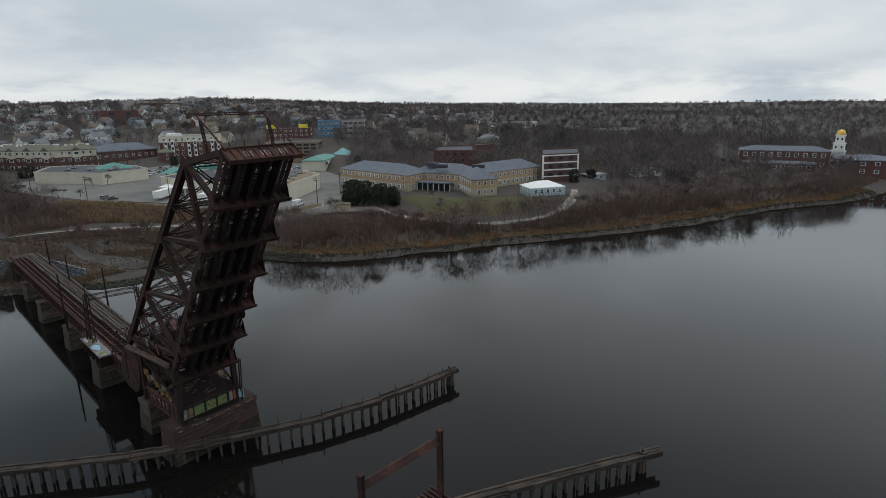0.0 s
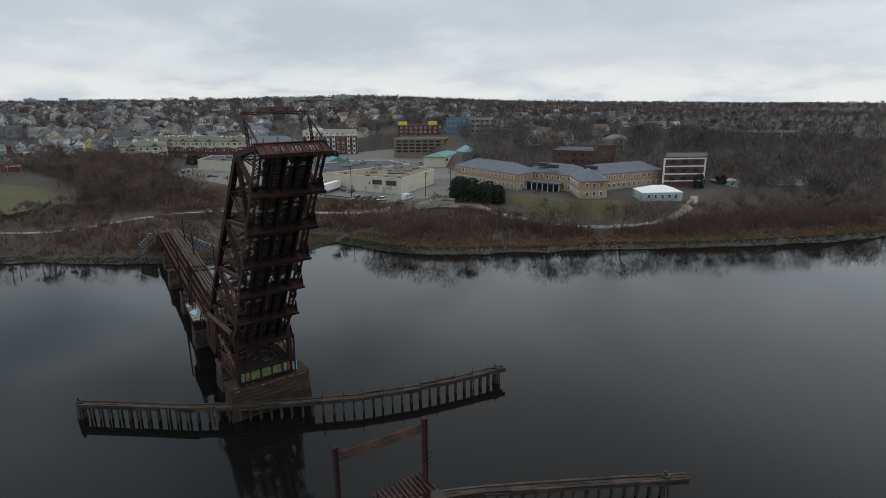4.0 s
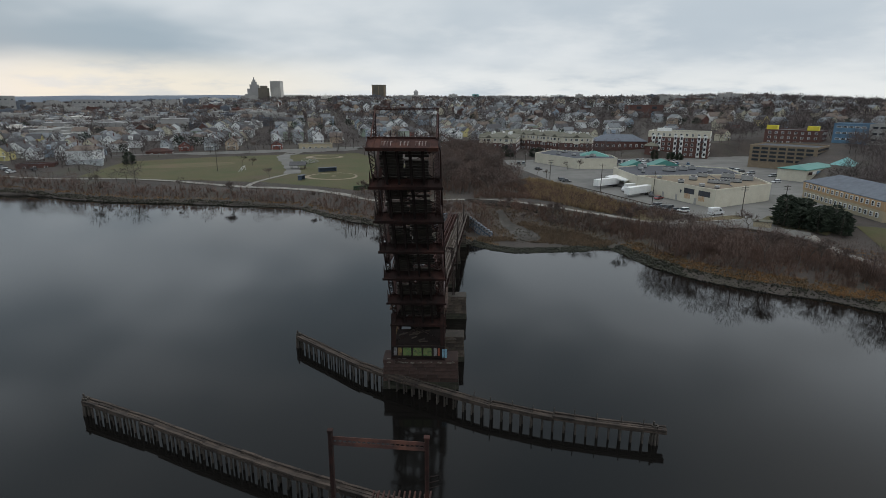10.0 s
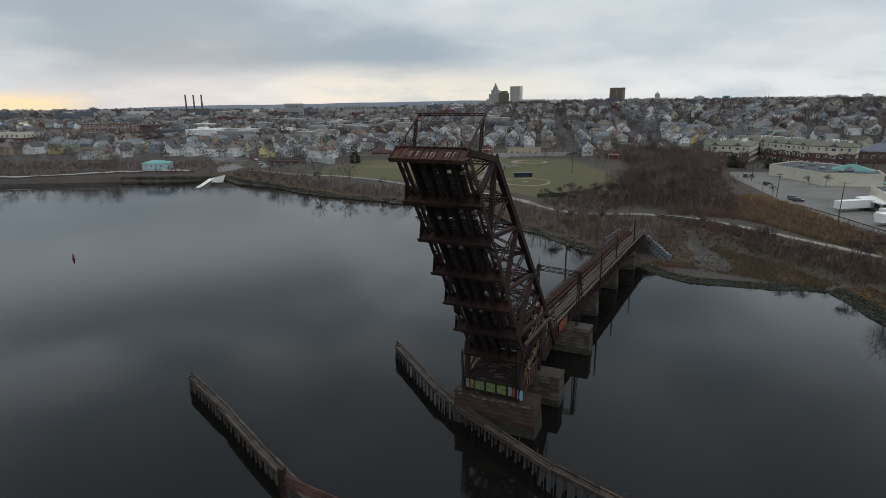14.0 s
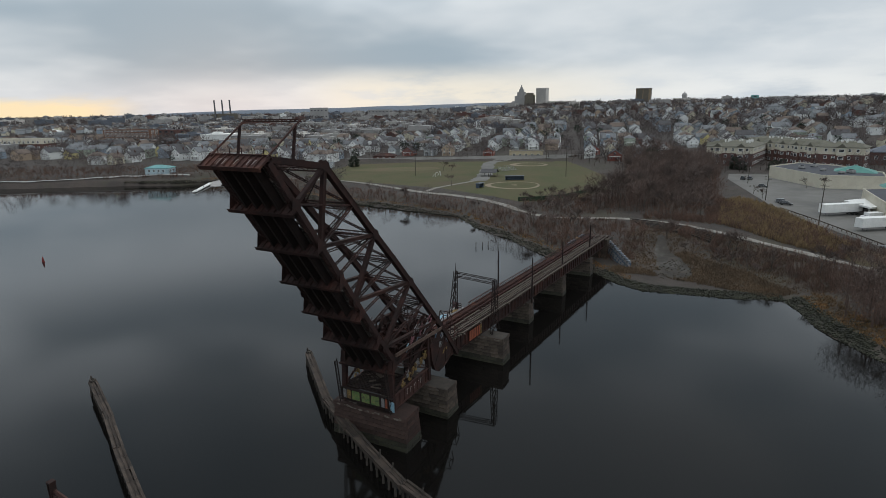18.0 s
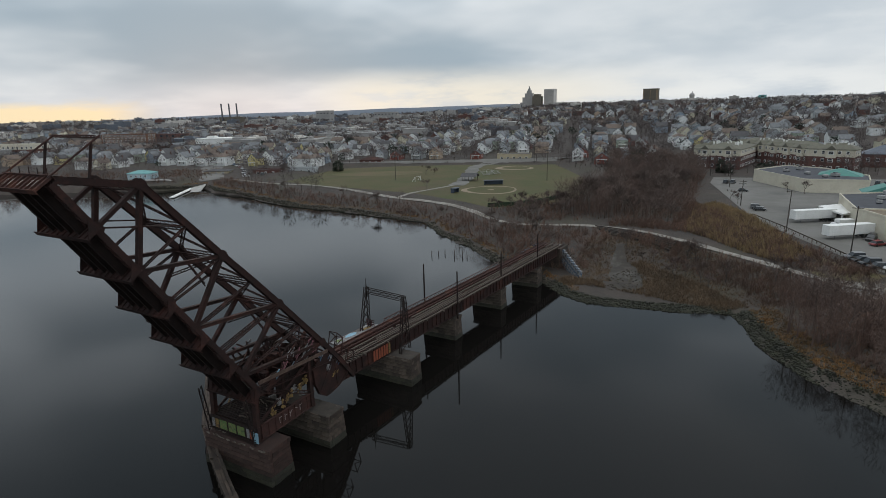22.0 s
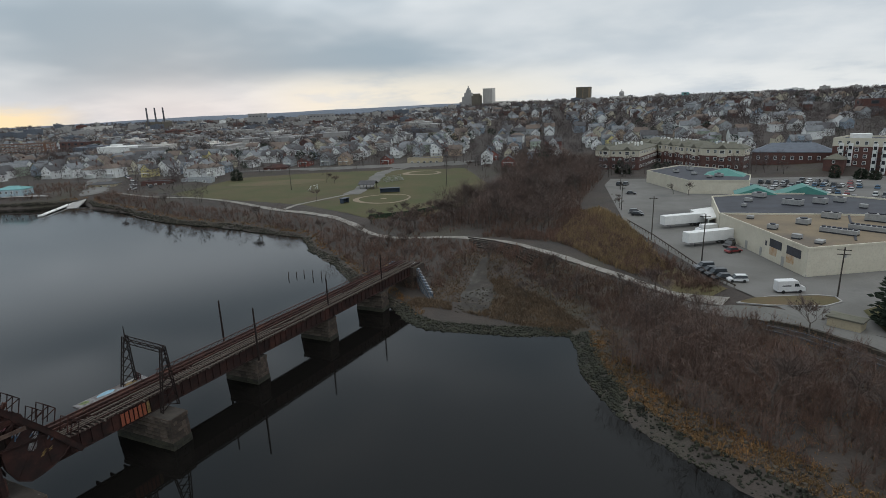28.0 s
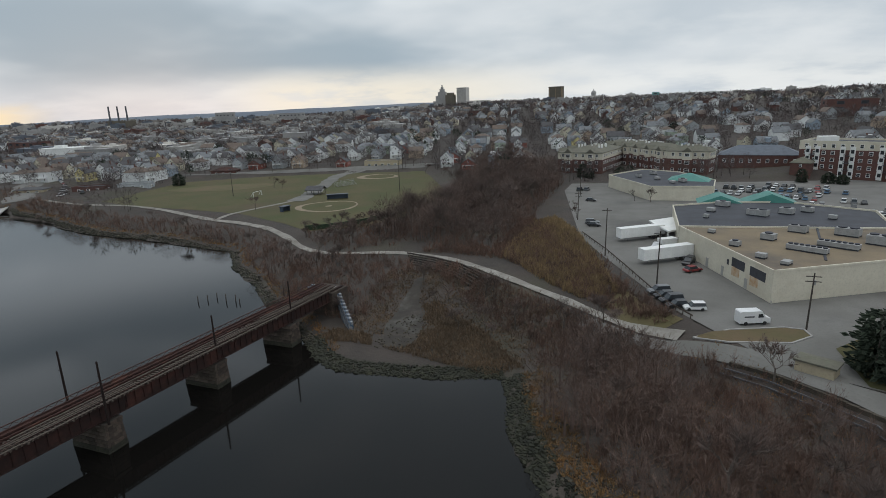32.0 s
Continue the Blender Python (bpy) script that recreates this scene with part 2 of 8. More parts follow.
M["brick"] = material("red_brick", (0.125, 0.060, 0.049), (0.088, 0.046, 0.040), 0.9, scale=0.6)
M["white"] = material("white_trim", (0.72, 0.72, 0.70), (0.64, 0.64, 0.62), 0.6, scale=0.5)
M["tan"] = material("tan_masonry", (0.42, 0.28, 0.15), (0.36, 0.24, 0.14), 0.85, scale=0.5)
M["beige"] = material("beige_masonry", (0.40, 0.34, 0.23), (0.34, 0.29, 0.21), 0.85, scale=0.5)
M["concrete"] = material("grey_concrete", (0.34, 0.33, 0.31), (0.27, 0.26, 0.25), 0.9, scale=0.4)
M["glass"] = glass_material("dark_window_glass", (0.03, 0.035, 0.04))

# ---------------------------------------------------------------- mesh helpers
def mesh_from(name, verts, faces, mat):
    me = bpy.data.meshes.new(name)
    me.from_pydata([tuple(v) for v in verts], [], faces)
    me.update()
    me.materials.append(M[mat] if isinstance(mat, str) else mat)
    return me


class Geo:
    """Collects verts and faces of one mesh."""

    def __init__(self):
        self.v, self.f = [], []

    def add(self, verts, faces):
        n = len(self.v)
        self.v.extend(verts)
        self.f.extend(tuple(i + n for i in q) for q in faces)

    def box(self, x0, y0, z0, x1, y1, z1):
        self.add([(x0, y0, z0), (x1, y0, z0), (x1, y1, z0), (x0, y1, z0), (x0, y0, z1), (x1, y0, z1), (x1, y1, z1), (x0, y1, z1)],
                 [(3, 2, 1, 0), (4, 5, 6, 7), (0, 1, 5, 4), (1, 2, 6, 5), (2, 3, 7, 6), (3, 0, 4, 7)])

    def beam(self, a, b, w, h, side=(1, 0, 0)):
        """A box of width w along side and height h, from a to b."""
        a, b, s = Vector(a), Vector(b), Vector(side)
        d = (b - a).normalized()
        s = (s - d * s.dot(d))
        if s.length < 1e-4:
            s = d.orthogonal()
        s.normalize()
        n = d.cross(s)
        s, n = s * w / 2, n * h / 2
        self.add([tuple(q) for q in (a - s - n, a + s - n, a + s + n, a - s + n, b - s - n, b + s - n, b + s + n, b - s + n)],
                 [(3, 2, 1, 0), (4, 5, 6, 7), (0, 1, 5, 4), (1, 2, 6, 5), (2, 3, 7, 6), (3, 0, 4, 7)])

    def tube(self, a, b, r0, r1, n=8):
        a, b = Vector(a), Vector(b)
        d = (b - a).normalized()
        s = d.orthogonal().normalized()
        t = d.cross(s)
        vs = []
        for p, r in ((a, r0), (b, r1)):
            for i in range(n):
                q = p + (s * math.cos(2 * math.pi * i / n) + t * math.sin(2 * math.pi * i / n)) * r
                vs.append(tuple(q))
        fs = [(i, (i + 1) % n, n + (i + 1) % n, n + i) for i in range(n)]
        self.add(vs, fs + [tuple(range(n - 1, -1, -1)), tuple(range(n, 2 * n))])

    def prism(self, outline, axis, lo, hi):
        """An outline of 2D points, extruded along x, y or z."""
        n = len(outline)

        def p(q, h):
            return {"x": (h, q[0], q[1]), "y": (q[0], h, q[1]), "z": (q[0], q[1], h)}[axis]
        self.add([p(q, lo) for q in outline] + [p(q, hi) for q in outline],
                 [tuple(range(n - 1, -1, -1)), tuple(range(n, 2 * n))] + [(i, (i + 1) % n, n + (i + 1) % n, n + i) for i in range(n)])

    def mesh(self, name, mat):
        me = mesh_from(name, self.v, self.f, mat)
        bm = bmesh.new()
        bm.from_mesh(me)
        bmesh.ops.recalc_face_normals(bm, faces=bm.faces)
        bm.to_mesh(me)
        bm.free()
        return me


def part(name, geo, mat, parent, label=""):
    """One mesh object under a thing or a part."""
    data = geo.mesh(name, mat) if isinstance(geo, Geo) else geo
    ob = new(name, data)
    ob.parent = parent
    return tagged(ob, label)


def thing(name, label, category, at=None, group="", kind=""):
    ob = new(name)
    ob.empty_display_size = 0.3
    if at is not None:
        ob.matrix_world = at
    return tagged(ob, label, category, group, kind)


def single(name, geo, mat, label, category, at=None, group="", kind=""):
    data = geo.mesh(name, mat) if isinstance(geo, Geo) else geo
    ob = new(name, data)
    if at is not None:
        ob.matrix_world = at
    return tagged(ob, label, category, group, kind)


# ---------------------------------------------------------------- the lie of the land
SHORE = [(-1500, -500), (-700, 0), (-430, 95), (-352, 130), (-300, 162), (-268, 176), (-246, 194), (-226, 184), (-198, 179), (-165, 168), (-140, 162), (-105, 160), (-80, 155), (-60, 151),
         (-45, 135), (-30, 125), (-13, 110), (0, 100), (10, 93), (17, 86), (24, 83), (36, 84), (46, 86), (55, 89), (60, 73), (67, 61), (77, 52),
         (90, 45), (100, 37), (119, 28), (141, 12), (160, 1), (182, -10), (208, -20), (239, -32), (262, -48), (300, -60), (380, -75), (700, -130), (2500, -300)]
LAND = SHORE + [(4800, -300), (4800, 4800), (-4800, 4800), (-4800, -500)]
LOT = [(57, 172), (66, 150), (83, 113), (90, 103), (98, 92), (112, 86), (150, 128), (230, 330), (120, 300), (38, 285), (38, 262)]
FIELD = [(-190, 205), (-165, 198), (-118, 194), (-88, 190), (-55, 176), (-38, 166), (-20, 178), (-10, 215), (-25, 270), (-67, 345), (-115, 330), (-165, 308), (-205, 275)]

LAWN = [(136, 96), (138, 66), (150, 48), (164, 40), (180, 38), (212, 48), (240, 60), (226, 80), (206, 92), (180, 112), (162, 146), (140, 146)]


def poly_distance(px, py, poly, closed):
    """Distance to a polyline, for arrays of points."""
    best = np.full(px.shape, 1e9)
    pts = poly + poly[:1] if closed else poly
    for (ax, ay), (bx, by) in zip(pts, pts[1:]):
        dx, dy = bx - ax, by - ay
        t = np.clip(((px - ax) * dx + (py - ay) * dy) / (dx * dx + dy * dy), 0, 1)
        best = np.minimum(best, np.hypot(px - ax - t * dx, py - ay - t * dy))
    return best


def inside(px, py, poly):
    r = np.zeros(px.shape, bool)
    for (ax, ay), (bx, by) in zip(poly, poly[1:] + poly[:1]):
        if ay == by:
            continue
        r ^= ((ay > py) != (by > py)) & (px < (bx - ax) * (py - ay) / (by - ay) + ax)
    return r


def smooth(v, a, b):
    t = np.clip((v - a) / (b - a), 0, 1)
    return t * t * (3 - 2 * t)


def waves(x, y, s):
    return (np.sin(x / s + 1.3 * np.sin(y / s * 0.7)) + np.sin(y / s * 1.1 + 1.7 * np.sin(x / s * 0.6 + 2))) * 0.5


def land_height(x, y):
    """Ground height in metres for arrays of x, y."""
    x, y = np.asarray(x, float), np.asarray(y, float)
    d = poly_distance(x, y, SHORE, False)
    d = np.where(inside(x, y, LAND), d, -d)
    d = d + waves(x, y, 3.1) * 0.8 + waves(x, y, 9.0) * 0.8
    h = np.where(d < 0, np.maximum(-4, d * 0.35), 0)
    h = h + 1.3 * smooth(d, 0, 3.5) + 2.6 * smooth(d, 3, 16) + 1.6 * smooth(d, 18, 60)
    # the mud flat beside the bridge lies low
    cove = smooth(np.hypot((x - 33) / 1.25, y - 99), 30, 14)
    h = np.where(d > 0, h * (1 - 0.62 * cove), h)
    r, az = np.hypot(x - 20, y + 50), np.arctan2(x - 20, y + 50)
    hill = smooth(az, -0.62, -0.20) * (1 - 0.85 * smooth(az, 0.35, 0.95))
    h = h + np.where(d > 0, hill * 31 * smooth(r, 330, 1150), 0)
    h = h + np.where(d > 0, 2.2 * smooth(r, 230, 420) + 12 * smooth(az, 0.2, 0.6) * (1 - smooth(az, 0.85, 1.15)) * smooth(r, 190, 420), 0)
    h = h + np.where(d > 0, waves(x, y, 70) * 1.2 * smooth(r, 350, 700) + waves(x, y, 260) * 4 * smooth(r, 900, 1800), 0)
    h = h + np.where(d > 0, 8 * smooth(r, 1500, 3800) * (1 - smooth(az, 0.5, 0.9)), 0)
    # a harbour basin far to the west
    basin = smooth(np.hypot((x + 930) / 2.8, (y - 475)), 118, 92)
    h = h * (1 - basin) - 2.5 * basin
    for poly, z, soft in ((LOT, 7.0, 10.0), (FIELD, 5.4, 14.0), (LAWN, 7.9, 12.0)):
        e = poly_distance(x, y, poly, True)
        k = np.where(inside(x, y, poly), 1.0, 1 - smooth(e, 0, soft))
        h = h * (1 - k) + z * k
    far_side = smooth(-y - 0.15 * np.abs(x), 210, 240)
    return np.where(y < -150, np.maximum(h, -4 + 9 * far_side), h)


def ground_at(x, y):
    return float(land_height(np.array([x]), np.array([y]))[0])


def spread(lo, hi, step, far, grow=1.13):
    a = list(np.arange(lo, hi + 0.1, step))
    s = step
    while a[-1] < far:
        s *= grow
        a.append(a[-1] + s)
    s, b = step, [lo]
    while b[-1] > -far:
        s *= grow
        b.append(b[-1] - s)
    return np.array(b[:0:-1] + a)


def build_ground():
    xs, ys = spread(-300, 260, 2.6, 4700), spread(-60, 300, 2.6, 4700)
    gx, gy = np.meshgrid(xs, ys)
    gz = land_height(gx, gy)
    calm = inside(gx, gy, LOT) | inside(gx, gy, FIELD)
    gz += np.where((gz > 0.2) & ~calm, np.random.RandomState(4).normal(0, 0.08, gz.shape), 0)
    nx, ny = len(xs), len(ys)
    verts = np.stack([gx, gy, gz], -1).reshape(-1, 3)
    i = np.arange(ny - 1)[:, None] * nx + np.arange(nx - 1)
    faces = np.stack([i, i + 1, i + nx + 1, i + nx], -1).reshape(-1, 4)
    me = bpy.data.meshes.new("ground")
    me.from_pydata(verts.tolist(), [], faces.tolist())
    me.materials.append(M["ground"])
    for p in me.polygons:
        p.use_smooth = True
    return tagged(new("ground", me), "brown winter ground of the river bank", "ground", kind="structure")


build_ground()
g = Geo()
g.add([(-4700, -4700, 0), (4700, -4700, 0), (4700, 4700, 0), (-4700, 4700, 0)], [(0, 1, 2, 3)])
single("water", g, "water", "dark still river water with soft reflections", "river", kind="structure")


def draped(name, poly, lift, mat, label, category, step=4.0):
    """An area laid on the ground: a grid clipped to the polygon."""
    bm = bmesh.new()
    bm.faces.new([bm.verts.new((x, y, 0)) for x, y in poly])
    lo = [min(p[k] for p in poly) for k in (0, 1)]
    hi = [max(p[k] for p in poly) for k in (0, 1)]
    for k in (0, 1):
        c = lo[k] + step
        while c < hi[k]:
            co, no = [0, 0, 0], [0, 0, 0]
            co[k], no[k] = c, 1
            bmesh.ops.bisect_plane(bm, geom=bm.verts[:] + bm.edges[:] + bm.faces[:], plane_co=co, plane_no=no)
            c += step
    z = land_height([v.co.x for v in bm.verts], [v.co.y for v in bm.verts])
    for v, h in zip(bm.verts, z):
        v.co.z = h + lift
    bmesh.ops.recalc_face_normals(bm, faces=bm.faces)
    me = bpy.data.meshes.new(name)
    bm.to_mesh(me)
    bm.free()
    if me.polygons[0].normal.z < 0:
        me.flip_normals()
    me.materials.append(M[mat])
    return tagged(new(name, me), label, category, kind="structure")


def ribbon(name, line, width, lift, mat, label, category, step=3.0, kind="structure"):
    """A strip along a line, following the ground."""
    pts = []
    for (ax, ay), (bx, by) in zip(line, line[1:]):
        n = max(1, int(math.hypot(bx - ax, by - ay) / step))
        pts += [(ax + (bx - ax) * i / n, ay + (by - ay) * i / n) for i in range(n)]
    pts.append(line[-1])
    for _ in range(3):
        pts = [pts[0]] + [((a[0] + 2 * b[0] + c[0]) / 4, (a[1] + 2 * b[1] + c[1]) / 4) for a, b, c in zip(pts, pts[1:], pts[2:])] + [pts[-1]]
    vs, cols = [], 5
    for i, p in enumerate(pts):
        a, b = pts[max(i - 1, 0)], pts[min(i + 1, len(pts) - 1)]
        dx, dy = b[0] - a[0], b[1] - a[1]
        l = math.hypot(dx, dy)
        w = width * (1 + 0.12 * math.sin(i * 0.9) + 0.08 * math.sin(i * 2.3))
        for c in range(cols):
            s = (c / (cols - 1) - 0.5) * w
            vs.append((p[0] - dy / l * s, p[1] + dx / l * s))
    z = land_height([v[0] for v in vs], [v[1] for v in vs])
    verts = [(v[0], v[1], h + lift) for v, h in zip(vs, z)]
    faces = [(i * cols + c + 1, i * cols + c, (i + 1) * cols + c, (i + 1) * cols + c + 1) for i in range(len(pts) - 1) for c in range(cols - 1)]
    me = mesh_from(name, verts, faces, mat)
    if me.polygons[0].normal.z < 0:
        me.flip_normals()
    return tagged(new(name, me), label, category, kind=kind)


draped("pavement_lot", LOT, 0.10, "asphalt", "grey worn asphalt parking lot behind the stores", "parking lot", 6.0)
draped("lawn_park", FIELD, 0.08, "grass", "dull green winter grass of the playing fields", "grass field", 6.0)
ribbon("path_shore", [(-236, 203), (-213, 199), (-190, 196), (-160, 197), (-135, 192), (-97, 181), (-78, 177), (-58, 170), (-40, 158), (-27, 148), (-17, 144), (-3, 147), (8, 148), (26, 143),
                      (45, 131), (61, 120), (74, 109), (84, 103)], 2.5, 0.28, "path", "pale gravel path along the river bank", "path")
ribbon("path_river", [(112, 82), (113.5, 68), (116, 56), (119, 47), (125, 40), (140, 31.5), (157, 31), (175, 34), (186, 40)], 3.0, 0.28, "path", "pale paved path below the long house", "path")
ribbon("road_lower", [(66, 110), (75, 103), (84, 99.5), (93, 95.2), (99, 90.6), (105, 86.6), (112, 82)], 4.2, 0.24, "asphalt", "grey worn service road above the river bank", "road")

# ---------------------------------------------------------------- the raised bascule span
LEAF_O, LEAF_U, LEAF_V = Vector((0, -3.885, 15.62)), Vector((0, -0.557, 0.830)), Vector((0, 0.830, 0.557))
RNG = random.Random(11)


def leaf(x, u, v):
    """A place on the raised leaf: u metres up along it, v metres off its underside."""
    p = LEAF_O + LEAF_U * (u * 0.977) + LEAF_V * (v + 0.012 * u)
    return Vector((x - 0.014 * u, p.y, p.z))


def laced(g, a, b, w, side, bar=0.09, pitch=None, depth=0.12):
    """Two angles with zigzag lacing between them."""
    a, b, s = Vector(a), Vector(b), Vector(side).normalized()
    d = b - a
    n = max(2, int(d.length / (pitch or w * 1.1)))
    nn = d.normalized().cross(s)
    for e in (-1, 1):
        g.beam(a + s * e * w / 2, b + s * e * w / 2, bar * 1.4, depth, nn)
    for i in range(n):
        e = 1 if i % 2 else -1
        g.beam(a + d * (i / n) + s * e * w / 2, a + d * ((i + 1) / n) - s * e * w / 2, bar * 0.6, bar, nn)


def plate_member(g, a, b, w, d, side=(1, 0, 0), open_sides=False):
    """A built-up member: two webs and two cover plates or laced sides, hollow between."""
    a, b, s = Vector(a), Vector(b), Vector(side)
    n = (b - a).normalized().cross(s).normalized()
    for e in (-1, 1):
        g.beam(a + s * e * w / 2, b + s * e * w / 2, 0.05, d, s)
    if open_sides:
        k = int((b - a).length / 0.62)
        for i in range(k):
            e = w / 2 if i % 2 else -w / 2
            for f in (-d / 2, d / 2):
                g.beam(a.lerp(b, i / k) + s * e + n * f, a.lerp(b, (i + 1) / k) - s * e + n * f, 0.11, 0.03, n)
        return
    g.beam(a + n * d / 2, b + n * d / 2, w + 0.16, 0.05, s)
    g.beam(a - n * d / 2, b - n * d / 2, w + 0.16, 0.05, s)


TOP = [(23.9, 7.4), (17.2, 8.5), (11.4, 9.4), (5.7, 10.4), (0.0, 11.3), (-5.5, 12.1), (-11.0, 12.9), (-16.0, 13.5), (-21.6, 13.9)]
BOT = [(29.5, 1.5), (23.8, 1.5), (17.6, 1.5), (12.8, 1.5), (8.0, 1.5), (2.9, 1.5), (-2.0, 1.6), (-6.5, 2.2)]
WEB = [((23.8, 1.5), (23.9, 7.4), 0.34), ((17.6, 1.5), (23.9, 7.4), 0.42), ((17.6, 1.5), (17.2, 8.5), 0.26), ((17.6, 1.5), (11.4, 9.4), 0.36),
       ((12.8, 1.5), (11.4, 9.4), 0.26), ((8.0, 1.5), (11.4, 9.4), 0.42), ((8.0, 1.5), (5.7, 10.4), 0.26), ((8.0, 1.5), (0.0, 11.3), 0.36),
       ((2.9, 1.5), (0.0, 11.3), 0.26), ((-2.0, 1.6), (0.0, 11.3), 0.42), ((-2.0, 1.6), (-5.5, 12.1), 0.30), ((-2.0, 1.6), (-11.0, 12.9), 0.36),
       ((-6.5, 2.2), (-11.0, 12.9), 0.34), ((-6.5, 2.2), (-16.0, 13.5), 0.30), ((23.8, 1.5), (17.2, 8.5), 0.24)]

span = thing("bascule_span", "raised rusty steel drawbridge span, stuck upright above its stone pier", "drawbridge")
for sx in (-3.7, 3.7):
    truss = part("truss", Geo(), "rust", span)
    g = Geo()
    plate_member(g, leaf(sx, 29.4, 1.3), leaf(sx, -6.5, 1.7), 0.66, 0.62, open_sides=True)
    part("bottom_chord", g, "rust", truss)
    g = Geo()
    plate_member(g, leaf(sx, 29.4, 1.75), leaf(sx, 23.9, 7.4), 0.6, 0.6, open_sides=True)
    part("end_post", g, "rust", truss)
    for a, b in zip(TOP, TOP[1:]):
        g = Geo()
        plate_member(g, leaf(sx, *a), leaf(sx, *b), 0.5, 0.66)
        part("top_chord", g, "rust", truss)
    for a, b, w in WEB:
        g = Geo()
        if w > 0.3:
            plate_member(g, leaf(sx, *a), leaf(sx, *b), 0.36, w)
        else:
            laced(g, leaf(sx, *a), leaf(sx, *b), w * 1.4, (1, 0, 0), pitch=0.55)
        part("web_member", g, "rust", truss)
    for u, v in TOP[:7:2] + BOT[1:7]:
        g = Geo()
        for e in (-0.29, 0.29):
            c = leaf(sx + e, u, v)
            r = [c + LEAF_U * (0.75 * math.cos(a)) + LEAF_V * (0.6 * math.sin(a)) for a in np.linspace(0, 2 * math.pi, 9)[:-1]]
            g.add([tuple(q - Vector((0.02, 0, 0))) for q in r] + [tuple(q + Vector((0.02, 0, 0))) for q in r],
                  [tuple(range(7, -1, -1)), tuple(range(8, 16))] + [(i, (i + 1) % 8, 8 + (i + 1) % 8, 8 + i) for i in range(8)])
        part("gusset_plate", g, "rust", truss)

# floor beams stand out below the deck, with tapered ends
for k in range(-1, 5):
    u = 5.92 * k
    g = Geo()
    g.beam(leaf(-4.3, u, 0.85), leaf(4.3, u, 0.85), 0.05, 1.7, LEAF_U)
    g.beam(leaf(-4.5, u, 0.0), leaf(4.5, u, 0.0), 0.46, 0.06, LEAF_U)
    g.beam(leaf(-3.9, u, 1.65), leaf(3.9, u, 1.65), 0.40, 0.05, LEAF_U)
    for i in range(9):
        x = -3.6 + 0.9 * i
        g.beam(leaf(x, u + 0.07, 0.1), leaf(x, u + 0.07, 1.6), 0.05, 0.14, (1, 0, 0))
    for x in (-4.3, 4.3):
        a, b, c = leaf(x, u, 0.05), leaf(x, u, 1.5), leaf(x, u + 1.5, 1.45)
        g.add([tuple(q + Vector((dx, 0, 0))) for dx in (-0.025, 0.025) for q in (a, b, c)], [(0, 1, 2), (5, 4, 3), (0, 3, 4, 1), (1, 4, 5, 2), (2, 5, 3, 0)])
    part("floor_beam", g, "rust", span, "deep rust-brown floor beam")
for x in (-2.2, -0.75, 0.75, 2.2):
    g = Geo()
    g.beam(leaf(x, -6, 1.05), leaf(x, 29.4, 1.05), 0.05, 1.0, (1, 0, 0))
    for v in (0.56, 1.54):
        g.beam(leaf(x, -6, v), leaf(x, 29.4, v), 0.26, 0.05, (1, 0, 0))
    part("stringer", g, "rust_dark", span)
tie = Geo()
tie.box(-1.38, -0.155, -0.12, 1.38, 0.155, 0.12)
tie = tie.mesh("tie", "timber_dark")
for side, gaps in ((-1.45, (7, 8, 19, 37, 53)), (1.45, (12, 28, 29, 62))):
    for i in range(80):
        if i in gaps or RNG.random() < (0.03 if i < 44 else 0.12):
            continue
        t = part("tie", tie, "timber_dark", span)
        t.matrix_world = Matrix.Translation(leaf(side + RNG.uniform(-0.14, 0.14), -5.2 + 0.428 * i, 1.72)) @ pose(0, 0, 0, 0, 0, RNG.uniform(-1, 1)) @ pose(0, 0, 0, -56.1 + 180)
    for e in (-0.72, 0.72):
        g = Geo()
        g.beam(leaf(side + e, -5, 1.92), leaf(side + e, 29.2, 1.92), 0.07, 0.16, (1, 0, 0))
        part("rail", g, "rust", span)
for i in range(5):
    u = 5.78 * i - 2.9
    g = Geo()
    for s in (-1, 1):
        g.beam(leaf(-3.5 * s, u - 2.8, 1.75), leaf(3.5 * s, u + 2.8, 1.75), 0.14, 0.10, LEAF_V)
    part("lateral_brace", g, "rust", span)

# top laterals: laced struts and crosses
for i, (u, v) in enumerate(TOP[:8]):
    g = Geo()
    laced(g, leaf(-3.5, u, v), leaf(3.5, u, v), 0.55, LEAF_U, bar=0.08, pitch=0.6)
    laced(g, leaf(-3.5, u, v - 0.6), leaf(3.5, u, v - 0.6), 0.4, LEAF_U, bar=0.07, pitch=0.6)
    part("top_strut", g, "rust", span)
    if i < 7:
        u2, v2 = TOP[i + 1]
        g = Geo()
        laced(g, leaf(-3.4, u, v), leaf(3.4, u2, v2), 0.34, LEAF_U + Vector((0.8, 0, 0)), bar=0.07, pitch=0.5)
        laced(g, leaf(3.4, u, v), leaf(-3.4, u2, v2), 0.34, LEAF_U - Vector((0.8, 0, 0)), bar=0.07, pitch=0.5)
        part("top_cross_brace", g, "rust", span)
for u, v in ((11.4, 9.4), (0.0, 11.3)):
    g = Geo()
    for s in (-1, 1):
        laced(g, leaf(-3.4 * s, u, v - 0.4), leaf(3.4 * s, u - 1.0, v - 3.6), 0.3, (0, 0, 1), bar=0.07, pitch=0.5)
    part("sway_frame", g, "rust", span)

